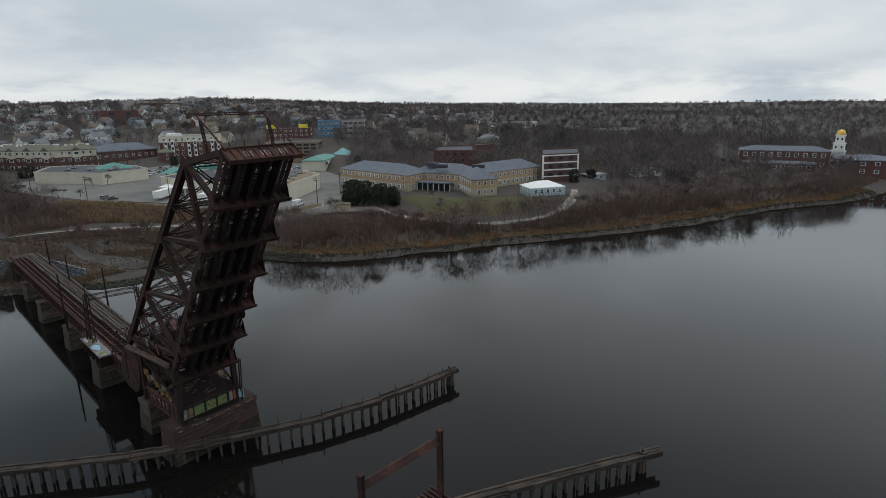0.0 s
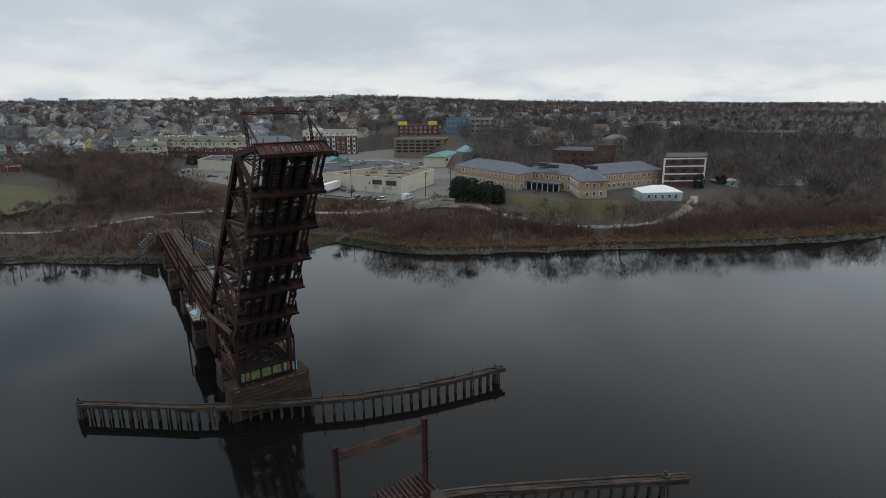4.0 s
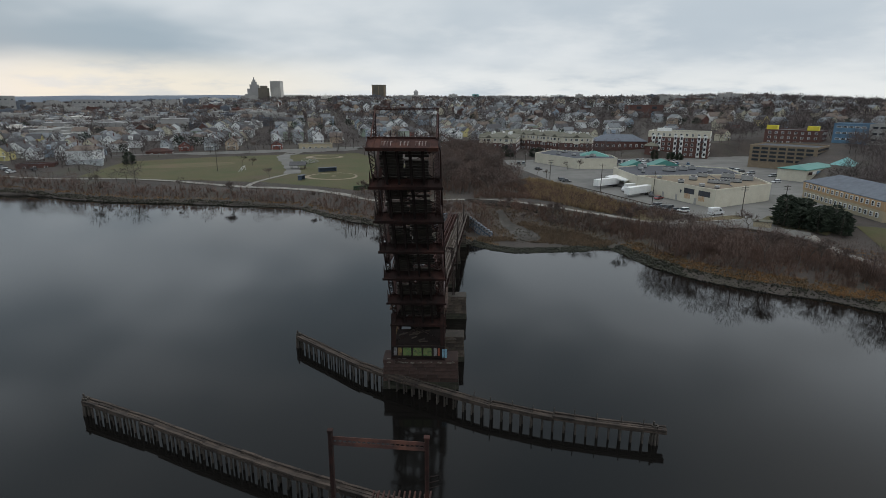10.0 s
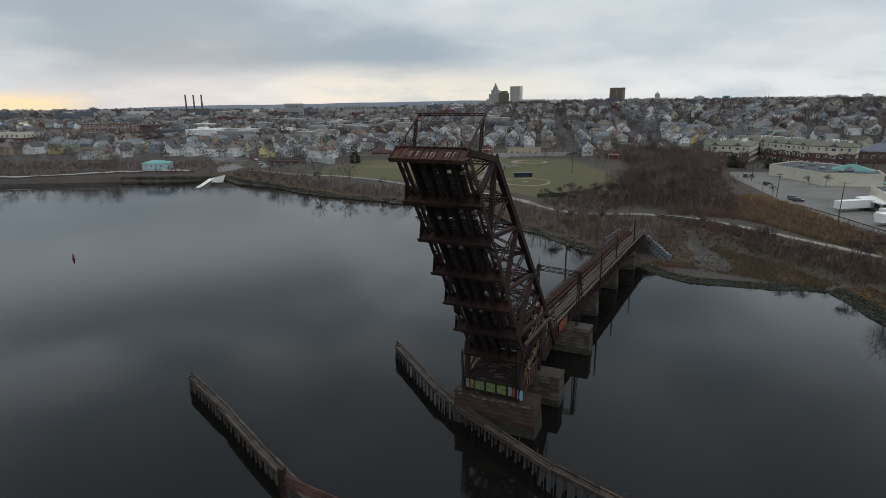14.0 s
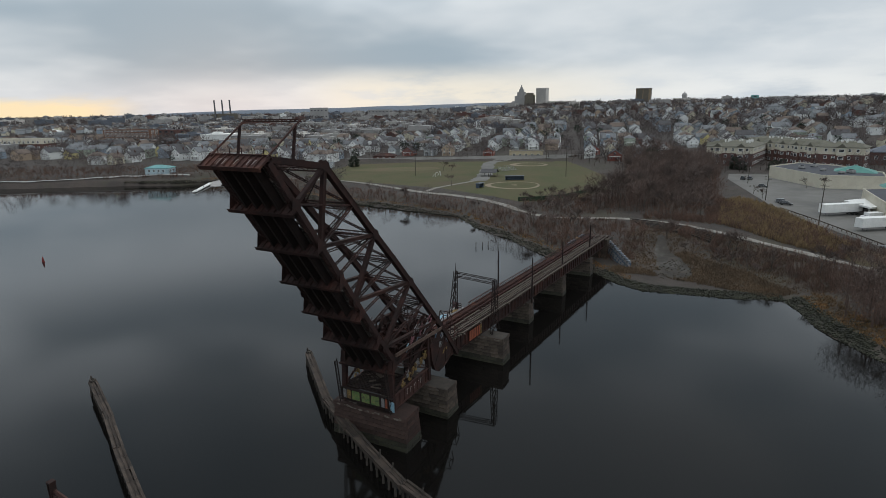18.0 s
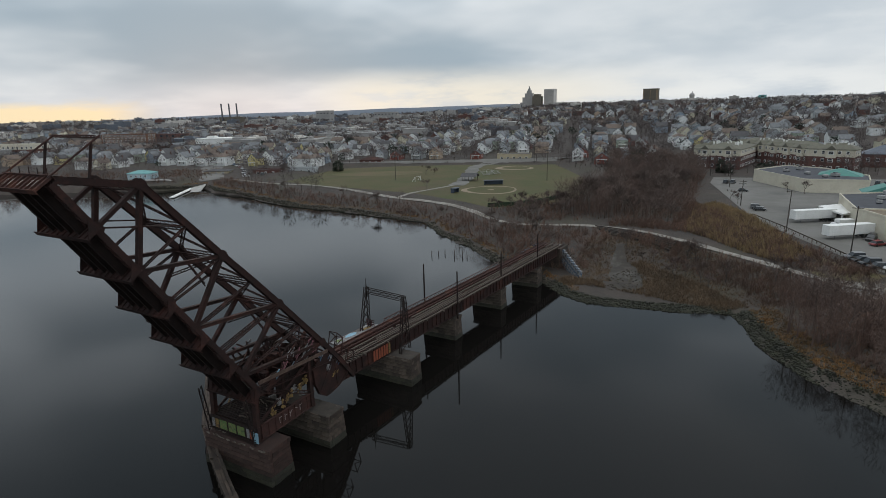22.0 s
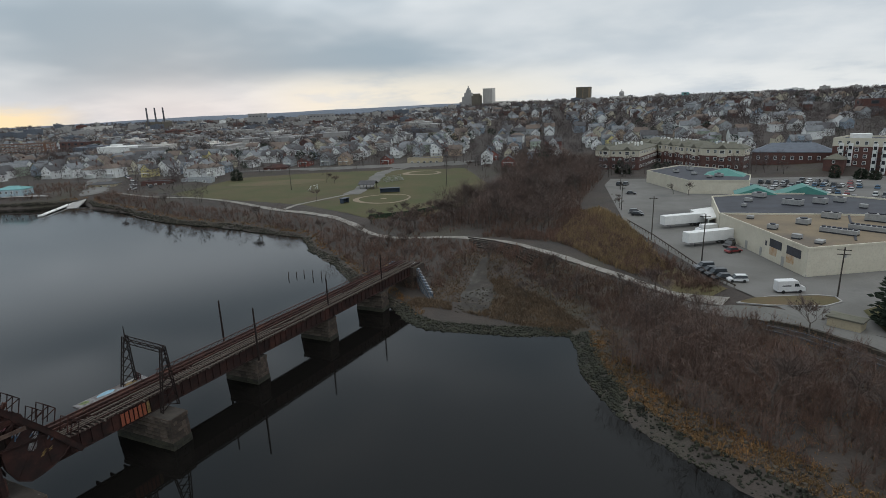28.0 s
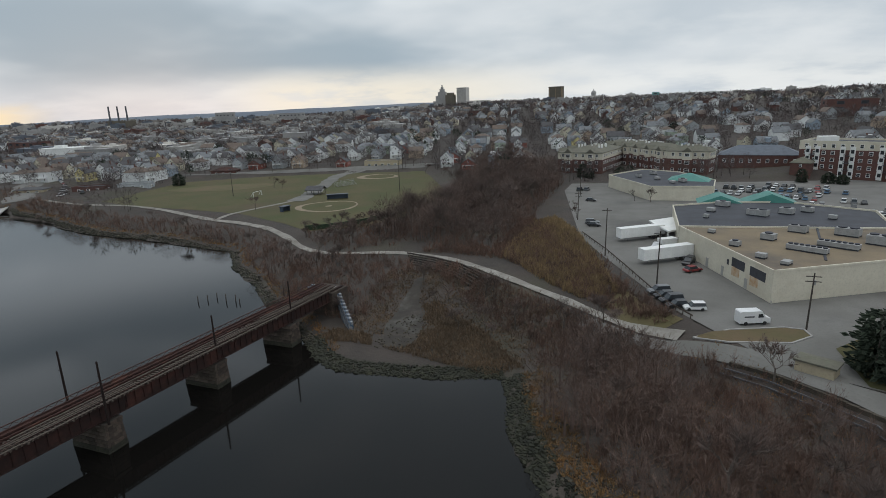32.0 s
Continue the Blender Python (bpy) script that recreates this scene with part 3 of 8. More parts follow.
# the end beam at the tip, painted over
g = Geo()
g.beam(leaf(-4.05, 29.7, 0.85), leaf(4.05, 29.7, 0.85), 0.06, 1.9, LEAF_U)
for v in (-0.1, 1.8):
    g.beam(leaf(-4.1, 29.7, v), leaf(4.1, 29.7, v), 0.5, 0.07, LEAF_U)
for i in range(11):
    x = -4.0 + 0.8 * i
    g.beam(leaf(x, 29.8, 0.0), leaf(x, 29.8, 1.7), 0.06, 0.2, (1, 0, 0))
end_beam = part("end_beam", g, "rust_red", span, "red-rusted end beam with faded painted marks")
M["paint_pale"] = material("chalky_pale_paint", (0.27, 0.235, 0.225), (0.15, 0.115, 0.105), 0.9, scale=3.0)
for x0, x1, top in ((-2.45, -1.0, 1.15), (-0.25, 1.0, 1.1), (1.5, 2.9, 1.15)):
    g = Geo()
    n = int((x1 - x0) / 0.34)
    for i in range(n):
        xa = x0 + (x1 - x0) * i / n
        g.beam(leaf(xa + 0.06, 29.76, 0.5), leaf(xa + 0.06, 29.76, top + 0.1), 0.1, 0.03, (1, 0, 0))
        g.beam(leaf(xa, 29.76, top + 0.05), leaf(xa + 0.24, 29.76, top + 0.05), 0.1, 0.03, LEAF_V)
    part("painted_mark", g, "paint_pale", end_beam)
for x in (-3.0, -1.4, 0.2, 1.6, 3.1):
    g = Geo()
    g.tube(leaf(x, 29.6, 1.8), leaf(x, 30.3, 2.3), 0.05, 0.04, 6)
    part("rail_stub", g, "rust", span)

# wire frame above the tip
g = Geo()
g.beam((-4.15, -13.9, 44.2), (3.55, -14.1, 44.2), 0.14, 0.12, (0, 1, 0))
g.beam((-4.15, -13.5, 44.0), (3.55, -13.7, 44.0), 0.12, 0.12, (0, 1, 0))
for i in range(14):
    x = -4.0 + i * 0.56
    g.beam((x, -13.98, 44.18), (x + 0.3, -13.6, 44.0), 0.05, 0.05)
frame_bar = part("wire_frame_bar", g, "rust_red", span)
for sx in (-4.05, 3.45):
    g = Geo()
    laced(g, (sx, -15.2, 40.3), (sx, -14.5, 43.6), 0.22, (1, 0, 0), bar=0.08, pitch=0.35)
    part("wire_frame_post", g, "rust", span)
    g = Geo()
    g.beam((sx, -18.6, 40.9), (sx, -13.6, 44.2), 0.15, 0.14)
    part("wire_frame_strut", g, "rust_red", span)

# heel: curved rolling plates and the machinery between them
for sx in (-3.9, 3.9):
    heel = [(18.0, 7.3), (16.8, 6.3), (15.4, 5.7), (14.0, 5.4), (12.7, 5.3), (11.4, 6.2), (10.5, 8.2), (10.3, 10.2), (12.6, 12.2), (15.0, 11.2), (16.7, 9.3)]
    g = Geo()
    g.prism(heel, "x", sx - 0.05, sx + 0.05)
    for a, b in zip(heel[:8], heel[1:8]):
        g.beam((sx, *a), (sx, *b), 0.55, 0.09, (1, 0, 0))
    for i in (2, 5):
        g.beam((sx + (0.1 if sx > 0 else -0.1), *heel[i]), (sx + (0.1 if sx > 0 else -0.1), 15.0, 11.0), 0.06, 0.16, (1, 0, 0))
    part("rolling_girder", g, "rust", span, "curved dark plate girder that the span rolls on")
M["graf_white"] = material("graffiti_white", (0.22, 0.22, 0.225), (0.085, 0.072, 0.068), 0.9, scale=1.6, stain=(0.07, 0.055, 0.05))
M["graf_mix"] = material("layered_graffiti", (0.22, 0.22, 0.225), (0.04, 0.075, 0.12), 0.9, scale=1.3, spread=(0.46, 0.54), stain=(0.052, 0.046, 0.04))
M["graf_pink"] = material("graffiti_pink", (0.24, 0.10, 0.12), (0.09, 0.045, 0.05), 0.9, scale=2.0, stain=(0.06, 0.035, 0.03))
M["graf_blue"] = material("graffiti_blue", (0.13, 0.22, 0.31), (0.08, 0.10, 0.12), 0.85, scale=2.0, stain=(0.09, 0.09, 0.09))
M["graf_green"] = material("graffiti_green", (0.06, 0.13, 0.04), (0.16, 0.16, 0.06), 0.85, scale=3.0, stain=(0.04, 0.04, 0.03))
M["graf_orange"] = material("graffiti_orange", (0.27, 0.07, 0.03), (0.15, 0.045, 0.028), 0.8, scale=3.5)
M["graf_yellow"] = material("graffiti_yellow", (0.24, 0.16, 0.05), (0.10, 0.06, 0.03), 0.85, scale=3.0, stain=(0.05, 0.03, 0.025))
machinery = part("machinery_floor", Geo(), "rust", span)
g = Geo()
for y in (3.5, 6.5, 9.5, 12.0):
    g.beam((-3.6, y, 11.6), (3.6, y, 11.6), 0.3, 0.5, (0, 1, 0))
for x in (-2.2, 0, 2.2):
    g.beam((x, 2.5, 11.9), (x, 13.0, 11.9), 0.3, 0.4)
part("frame", g, "rust", machinery)
for i in range(26):
    x, y = RNG.uniform(-3.2, 3.2), RNG.uniform(2.6, 12.6)
    h = RNG.uniform(0.8, 3.4) * (1 if y > 6 else 0.7)
    g = Geo()
    if i % 3:
        plate_member(g, (x, y, 12), (x + RNG.uniform(-1.8, 1.8), y + RNG.uniform(-2.4, 2.4), 12 + h), 0.25, 0.3)
    else:
        g.box(x - 0.5, y - 0.4, 12.0, x + 0.5, y + 0.5, 12 + h * 0.5)
    part("strut" if i % 3 else "gear_box", g, "rust" if i % 2 else "rust_red", machinery)
for x, y, z, r in ((-2.4, 8, 13.6, 1.3), (2.4, 8, 13.6, 1.3), (0.8, 10.5, 13.2, 0.9), (-1.0, 5.0, 13.0, 0.8)):
    g = Geo()
    n = 24
    for i in range(n):
        a0, a1 = 2 * math.pi * i / n, 2 * math.pi * (i + 1) / n
        g.beam((x, y + r * math.cos(a0), z + r * math.sin(a0)), (x, y + r * math.cos(a1), z + r * math.sin(a1)), 0.28, 0.2)
    for i in range(6):
        a0 = math.pi * i / 3
        g.beam((x, y, z), (x, y + r * math.cos(a0), z + r * math.sin(a0)), 0.14, 0.12)
    g.tube((x - 0.3, y, z), (x + 0.3, y, z), 0.22, 0.22, 10)
    part("gear_wheel", g, "rust", machinery)
for x, y, z, w, h, m in ((3.95, 6.4, 14.6, 1.3, 0.9, "graf_white"), (3.95, 8.0, 14.0, 1.5, 0.8, "graf_pink"), (3.95, 9.6, 14.3, 1.1, 1.4, "graf_white"),
                         (3.95, 11.2, 13.3, 0.9, 1.0, "graf_pink"), (3.95, 7.0, 12.9, 0.8, 0.7, "graf_blue"), (-3.95, 4.0, 14.2, 1.2, 0.6, "graf_pink"),
                         (-3.95, 6.5, 14.6, 1.4, 0.8, "graf_white"), (3.95, 13.6, 9.2, 1.6, 1.0, "graf_white"), (3.95, 15.0, 8.2, 1.2, 0.8, "graf_yellow"),
                         (3.95, 5.2, 13.6, 1.2, 1.0, "graf_pink"), (3.95, 9.0, 13.0, 1.0, 1.2, "graf_white"), (3.95, 10.4, 14.8, 1.0, 0.9, "graf_pink"), (3.95, 12.2, 12.0, 1.3, 1.0, "graf_mix"),
                         (3.95, 16.0, 9.4, 1.0, 0.9, "graf_mix"), (3.95, 14.4, 10.6, 1.2, 0.9, "graf_mix"), (3.95, 3.8, 12.8, 0.9, 0.7, "board_blue")):
    g = Geo()
    for k in range(6):
        u, v, tilt, ln = y + RNG.uniform(-w, w) * 0.5, z + RNG.uniform(-h, h) * 0.5, RNG.uniform(0.3, 1.3), RNG.uniform(0.2, 0.5)
        c, s = math.cos(tilt) * ln, math.sin(tilt) * ln
        g.prism([(u - c - 0.06, v - s), (u - c + 0.1, v - s), (u + c + 0.06, v + s), (u + c - 0.1, v + s)], "x", x - 0.03, x + 0.06)
    part("painted_panel", g, m, machinery, "small plate covered in graffiti")
g = Geo()
c = leaf(-3.96, 2.34, 3.4)
g.prism([(c.y + 0.72 * math.cos(a), c.z + 0.72 * math.sin(a)) for a in np.linspace(0.39, 0.39 + 2 * math.pi, 9)[:-1]], "x", c.x - 0.03, c.x + 0.05)
part("octagonal_sign", g, "graf_pink", span, "faded pink octagonal plate")
for sx in (-4.35, 4.35):
    g = Geo()
    g.beam((sx, 0.3, 13.2), (sx, 13.2, 12.3), 0.32, 0.36)
    g.beam((sx + 0.2, 0.3, 13.5), (sx + 0.2, 13.2, 12.6), 0.1, 0.12)
    part("rack_beam", g, "rack_steel", span, "pale brown weathered rack beam")
for y0, z0 in ((15.2, 12.2), (17.6, 9.0)):
    for sx in (-3.6, 3.6):
        g = Geo()
        g.beam((sx - 0.7, y0 + 0.5, z0 + 1.9), (sx + 0.7, y0 + 0.5, z0 + 1.9), 0.1, 0.1)
        bracket = part("cable_bracket", g, "rust", span)
        bars = [((-0.7, 1.7, 0.7), (0.7, 1.7, 0.7))]
        for ex in (-0.7, 0.7):
            bars += [((ex, 0, 0), (ex, 0.5, 1.9)), ((ex, 1.2, -1.2), (ex, 1.7, 0.7)), ((ex, 0.5, 1.9), (ex, 1.7, 0.7)), ((ex, 0, 0), (ex, 1.7, 0.7))]
        for p, q in bars:
            g = Geo()
            g.beam((sx + p[0], y0 + p[1], z0 + p[2]), (sx + q[0], y0 + q[1], z0 + q[2]), 0.1, 0.1)
            part("bracket_bar", g, "rust", bracket)

# ---------------------------------------------------------------- the frame below, on two piers
tower = thing("bascule_tower", "rusty riveted steel frame under the drawbridge, covered in graffiti", "bridge tower")
for sx in (-3.95, 3.95):
    for y, lean in ((-0.4, 0.3), (9.6, 0.0)):
        g = Geo()
        plate_member(g, (sx, y, 5.2), (sx * 0.97, y + lean, 12.6), 0.5, 0.55)
        part("post", g, "rust", tower)
    g = Geo()
    g.box(sx - 0.04, -0.3, 5.3, sx + 0.04, 10.2, 7.3)
    for z in (5.3, 7.3):
        g.box(sx - 0.25, -0.3, z - 0.04, sx + 0.25, 10.2, z + 0.04)
    for i in range(9):
        y = 0.2 + i * 1.2
        g.box(sx - 0.16, y, 5.35, sx + 0.16, y + 0.06, 7.25)
    girder = part("side_girder", g, "rust_red", tower, "red-rusted plate girder with chalky letter strokes")
    g = Geo()
    e = sx + (0.07 if sx > 0 else -0.07)
    for i in range(5):
        y = 3.4 + i * 0.95
        g.beam((e, y, 5.9), (e, y, 6.75), 0.03, 0.09)
        g.beam((e, y, 6.7 - 0.2 * (i % 3)), (e, y + 0.45, 6.7 - 0.2 * (i % 2)), 0.03, 0.09)
    part("painted_mark", g, "paint_pale", girder)
    for a, b in (((-0.3, 7.4), (9.6, 12.2)), ((9.6, 7.4), (-0.2, 12.2)), ((-0.3, 12.4), (10, 12.2)), ((4.6, 7.4), (4.6, 12.2))):
        g = Geo()
        laced(g, (sx, *a), (sx, *b), 0.42, (0, 0.6, 1), bar=0.1, pitch=0.5)
        part("side_brace", g, "rust", tower)
    g = Geo()
    laced(g, (sx * 1.06, -1.0, 5.2), (sx * 1.02, -1.9, 11.8), 0.5, (0, 1, 0.3), bar=0.08, pitch=0.5)
    part("raking_leg", g, "rust_dark", tower)
    for i in range(7):
        g = Geo()
        y = 2.6 + i * 1.0
        z = 8.2 + 0.5 * math.sin(i * 2.1) + i * 0.25
        for k in range(9):
            u, v, tilt, ln = y + RNG.uniform(-0.5, 0.5), z + RNG.uniform(-0.5, 0.5), RNG.uniform(0.6, 1.9), RNG.uniform(0.1, 0.28)
            c, s = math.cos(tilt) * ln, math.sin(tilt) * ln
            g.prism([(u - c - 0.05, v - s), (u - c + 0.06, v - s), (u + c + 0.05, v + s), (u + c - 0.06, v + s)], "x", sx - 0.14, sx + 0.14)
        part("painted_panel", g, ("graf_yellow", "graf_white", "graf_yellow")[i % 3], tower, "gusset plate covered in yellow and white graffiti")
g = Geo()
g.box(-4.2, -0.85, 5.6, 4.2, -0.75, 7.25)
for z in (5.6, 7.25):
    g.box(-4.25, -1.05, z - 0.05, 4.25, -0.55, z + 0.05)
front = part("front_girder", g, "rust_dark", tower, "front cross girder painted with green graffiti panels")
for x, w, m in ((-3.6, 0.5, "graf_white"), (-2.9, 0.6, "graf_yellow"), (-1.75, 1.3, "graf_green"), (-0.1, 1.3, "graf_green"), (1.5, 1.3, "graf_green"), (2.75, 0.5, "graf_white"), (3.3, 0.3, "graf_orange")):
    g = Geo()
    g.prism([(x - w / 2, 5.75), (x + w / 2, 5.75), (x + w / 2, 6.95), (x + w * 0.42, 7.08), (x - w * 0.42, 7.08), (x - w / 2, 6.95)], "y", -0.9, -0.84)
    part("painted_panel", g, m, front, "graffiti panel between stiffeners")
g = Geo()
g.box(3.85, -1.0, 5.45, 4.6, -0.9, 6.9)
part("blue_box", g, "board_blue", tower, "small pale blue painted board")
for i in range(15):
    y = -0.4 + i * 0.42
    g = Geo()
    g.box(-3.9, y, 7.3, 3.9, y + 0.28, 7.45)
    part("deck_plate", g, "rust_dark", tower)
for i in range(16):
    g = Geo()
    x, y = RNG.uniform(-3.4, 3.4), RNG.uniform(0.0, 5)
    g.beam((x, y, 7.56), (x + RNG.uniform(-1.5, 1.5), y + RNG.uniform(-0.8, 0.8), 7.66), 0.22, 0.08, (0, 0, 1))
    part("loose_plank", g, "timber", tower)
for y in (-0.4, 9.6):
    for a, b in (((-3.8, 7.6), (3.8, 12.2)), ((3.8, 7.6), (-3.8, 12.2)), ((-3.9, 12.4), (3.9, 12.4))):
        g = Geo()
        laced(g, (a[0], y + 0.8, a[1]), (b[0], y + 0.8, b[1]), 0.4, (0.5, 0, 1), bar=0.09, pitch=0.5)
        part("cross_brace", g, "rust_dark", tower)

# dark plates added to stand for the shade among the inner members
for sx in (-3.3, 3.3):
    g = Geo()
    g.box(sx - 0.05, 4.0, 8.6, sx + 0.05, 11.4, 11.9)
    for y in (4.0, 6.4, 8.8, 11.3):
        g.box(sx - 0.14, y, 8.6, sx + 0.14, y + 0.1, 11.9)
    part("inner_girder", g, "rust_dark", tower, "dark plate added to stand for the shaded inside of the tower")
for i in range(18):
    sx = 3.55 if i % 2 else -3.55
    y, z = RNG.uniform(3.5, 12.5), RNG.uniform(12.2, 14.2)
    g = Geo()
    g.beam((sx, y, z), (sx + RNG.uniform(-0.6, 0.3), y + RNG.uniform(-2.0, 2.0), z + RNG.uniform(0.6, 2.6)), 0.14, 0.2)
    part("machinery_brace", g, "rust" if i % 3 else "rust_red", tower)

# ---------------------------------------------------------------- stone piers
UNIT = Geo()
c = 0.04
UNIT.add([(-.5, -.5 + c, -.5 + c), (-.5, .5 - c, -.5 + c), (-.5, .5 - c, .5 - c), (-.5, -.5 + c, .5 - c), (.5, -.5 + c, -.5 + c), (.5, .5 - c, -.5 + c), (.5, .5 - c, .5 - c), (.5, -.5 + c, .5 - c),
          (-.5 + c, -.5, -.5 + c), (.5 - c, -.5, -.5 + c), (.5 - c, -.5, .5 - c), (-.5 + c, -.5, .5 - c), (-.5 + c, .5, -.5 + c), (.5 - c, .5, -.5 + c), (.5 - c, .5, .5 - c), (-.5 + c, .5, .5 - c),
          (-.5 + c, -.5 + c, .5), (.5 - c, -.5 + c, .5), (.5 - c, .5 - c, .5), (-.5 + c, .5 - c, .5)],
         [(0, 3, 2, 1), (4, 5, 6, 7), (8, 9, 10, 11), (12, 15, 14, 13), (16, 17, 18, 19), (3, 11, 16), (7, 17, 10), (6, 14, 18), (2, 19, 15),
          (0, 8, 11, 3), (4, 7, 10, 9), (1, 2, 15, 12), (5, 13, 14, 6), (11, 10, 17, 16), (7, 6, 18, 17), (14, 15, 19, 18), (2, 3, 16, 19), (0, 1, 12, 13, 5, 4, 9, 8)])
BLOCK = {k: UNIT.mesh("stone_block", k) for k in ("stone", "brownstone", "tide_stone")}


def stone_pier(x0, x1, y0, y1, z1, mat, label, block=1.5, course=0.62, batter=0.035, m=Matrix()):
    pier = thing("bridge_pier", label, "bridge pier", m, "stone piers of the bridge")
    g = Geo()
    g.box(x0 + 0.25, y0 + 0.25, -2.5, x1 - 0.25, y1 - 0.25, z1 - 0.2)
    part("core", g, "mortar", pier)
    n = int(math.ceil((z1 + 0.5) / course))
    for k in range(n):
        zt = z1 - k * course
        o = batter * k - (0.0 if k else -0.12)
        a0, a1, b0, b1 = x0 - o, x1 + o, y0 - o, y1 + o
        rows = []
        for lo, hi, fixed, ax in ((a0, a1, b0, 0), (a0, a1, b1, 0), (b0 + 0.5, b1 - 0.5, a0, 1), (b0 + 0.5, b1 - 0.5, a1, 1)):
            q = lo - (block / 2 if k % 2 else 0)
            while q < hi - 0.05:
                s, e = max(q, lo), min(q + block * RNG.uniform(0.85, 1.15), hi)
                q = e if e > lo else q + block
                if e - s > 0.12:
                    rows.append((s, e, fixed, ax))
        for s, e, fixed, ax in rows:
            ob = part("stone_block", BLOCK["tide_stone" if zt < 1.3 else mat], mat, pier)
            out = RNG.uniform(-0.02, 0.04)
            sign = -1 if fixed in (b0, a0) else 1
            mid, dep = (s + e) / 2, 0.5
            cen = fixed - sign * (dep / 2 - out)
            ob.location = (mid, cen, zt - course / 2) if ax == 0 else (cen, mid, zt - course / 2)
            ob.scale = (e - s - 0.03, dep, course - 0.03) if ax == 0 else (dep, e - s - 0.03, course - 0.03)
    g = Geo()
    g.box(x0 - 0.02, y0 - 0.02, z1 - 0.1, x1 + 0.02, y1 + 0.02, z1 + 0.03)
    part("top_course", g, "mortar" if mat == "stone" else mat, pier)
    g = Geo()
    for _ in range(22):
        w, h = RNG.uniform(0.15, 0.55), RNG.uniform(0.06, 0.22)
        rim = [(math.cos(a) * RNG.uniform(0.5, 1.1), math.sin(a) * RNG.uniform(0.5, 1.1)) for a in np.linspace(0, 2 * math.pi, 10)[:-1]]
        if RNG.random() < 0.45:
            cx, cy = RNG.uniform(x0 + 0.6, x1 - 0.6), RNG.choice((y0 + 0.35, y1 - 0.35)) + RNG.uniform(-0.2, 0.2)
            g.prism([(cx + p * w, cy + q * h * 1.4) for p, q in rim], "z", z1, z1 + 0.042)
        else:
            cx, cz = RNG.uniform(x0 + 0.6, x1 - 0.6), z1 - RNG.uniform(0.22, 0.42)
            g.prism([(cx + p * w, cz + q * h) for p, q in rim], "y", y0 - 0.175, y0 - 0.05)
    part("lichen", g, "lichen", pier, "pale ragged lichen patches")
    return pier


# ---------------------------------------------------------------- the approach span
AX = Matrix.Translation((0, 20, 0)) @ pose(0, 0, 0, 0, 0, -math.degrees(math.atan(0.085)))
approach = thing("approach_span", "long rusty plate girder approach with worn timber track on stone piers", "bridge span", AX)
DECK = 7.3
for x in (-2.7, 2.7):
    for i in range(5):
        y0, y1 = -3.0 + i * 18.6, -3.0 + (i + 1) * 18.6 - 0.1
        g = Geo()
        g.box(x - 0.03, y0, 5.0, x + 0.03, y1, DECK)
        for z in (5.0, DECK):
            g.box(x - 0.28, y0, z - 0.05, x + 0.28, y1, z + 0.05)
        k = y0 + 0.2
        while k < y1:
            g.box(x - 0.2, k, 5.05, x + 0.2, k + 0.06, DECK - 0.05)
            k += 1.45
        part("plate_girder", g, "rust" if x > 0 else "rust_red", approach)
# solid sheet in place of bottom laterals, added to keep the gaps dark
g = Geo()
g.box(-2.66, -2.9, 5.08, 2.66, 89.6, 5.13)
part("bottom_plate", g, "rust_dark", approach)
cross = Geo()
cross.box(-2.7, -0.08, -0.35, 0.0, 0.08, 0.0)
cross.beam((-2.6, 0, -0.1), (-0.1, 1.6, -0.1), 0.14, 0.1, (0, 0, 1))
cross = cross.mesh("cross_member", "rust_red")
for i in range(56):
    part("cross_member", cross, "rust_red", approach).location = (0, -2.6 + i * 1.6, DECK + 0.05)
for x, m in ((-1.9, "rust_red"), (-0.9, "rust_red"), (-2.95, "rust_red")):
    g = Geo()
    g.box(x - 0.09, -2.8, DECK + 0.05, x + 0.09, 88.5, DECK + 0.3)
    part("long_angle", g, m, approach)
g = Geo()
for i in range(12, 60):
    y = -2.5 + i * 1.5
    g.beam((-2.95, y, DECK + 0.3), (-2.95, y + 0.75, DECK + 0.95), 0.06, 0.08)
    g.beam((-2.95, y + 0.75, DECK + 0.95), (-2.95, y + 1.5, DECK + 0.3), 0.06, 0.08)
g.box(-3.02, 15.6, DECK + 0.9, -2.88, 88, DECK + 1.0)
part("lattice_rail", g, "rust_red", approach, "red-rusted lattice rail along one edge")
tie2 = Geo()
tie2.box(-1.5, -0.12, -0.1, 1.5, 0.12, 0.12)
tie2 = tie2.mesh("tie", "timber")
for i in range(140):
    t = part("tie", tie2, "timber", approach)
    t.location = (1.55 + RNG.uniform(-0.08, 0.08) + (0.35 if i % 9 == 0 else 0), -2.4 + i * 0.64, DECK + 0.16)
    t.rotation_euler.z = RNG.uniform(-0.03, 0.03)
plank = Geo()
plank.box(-0.14, 0, 0, 0.14, 5.6, 0.1)
plank = plank.mesh("plank", "timber")
for x in (0.15, 0.9, 1.5, 2.1, 2.95):
    for i in range(16):
        if RNG.random() < 0.12:
            continue
        t = part("plank", plank, "timber", approach)
        t.location = (x + RNG.uniform(-0.06, 0.06), -2.4 + i * 5.65, DECK + 0.29)
        t.rotation_euler.z = RNG.uniform(-0.012, 0.012)
for x in (0.75, 2.25):
    g = Geo()
    g.box(x - 0.04, -2.4, DECK + 0.29, x + 0.04, 88, DECK + 0.45)
    part("rail", g, "rust", approach)
slab = Geo()
slab.box(-4.9, 3.6, 7.3, -3.0, 14.2, 7.6)
platform = single("side_platform", slab, "graf_white", "flat side platform covered in white and blue graffiti", "platform", AX)
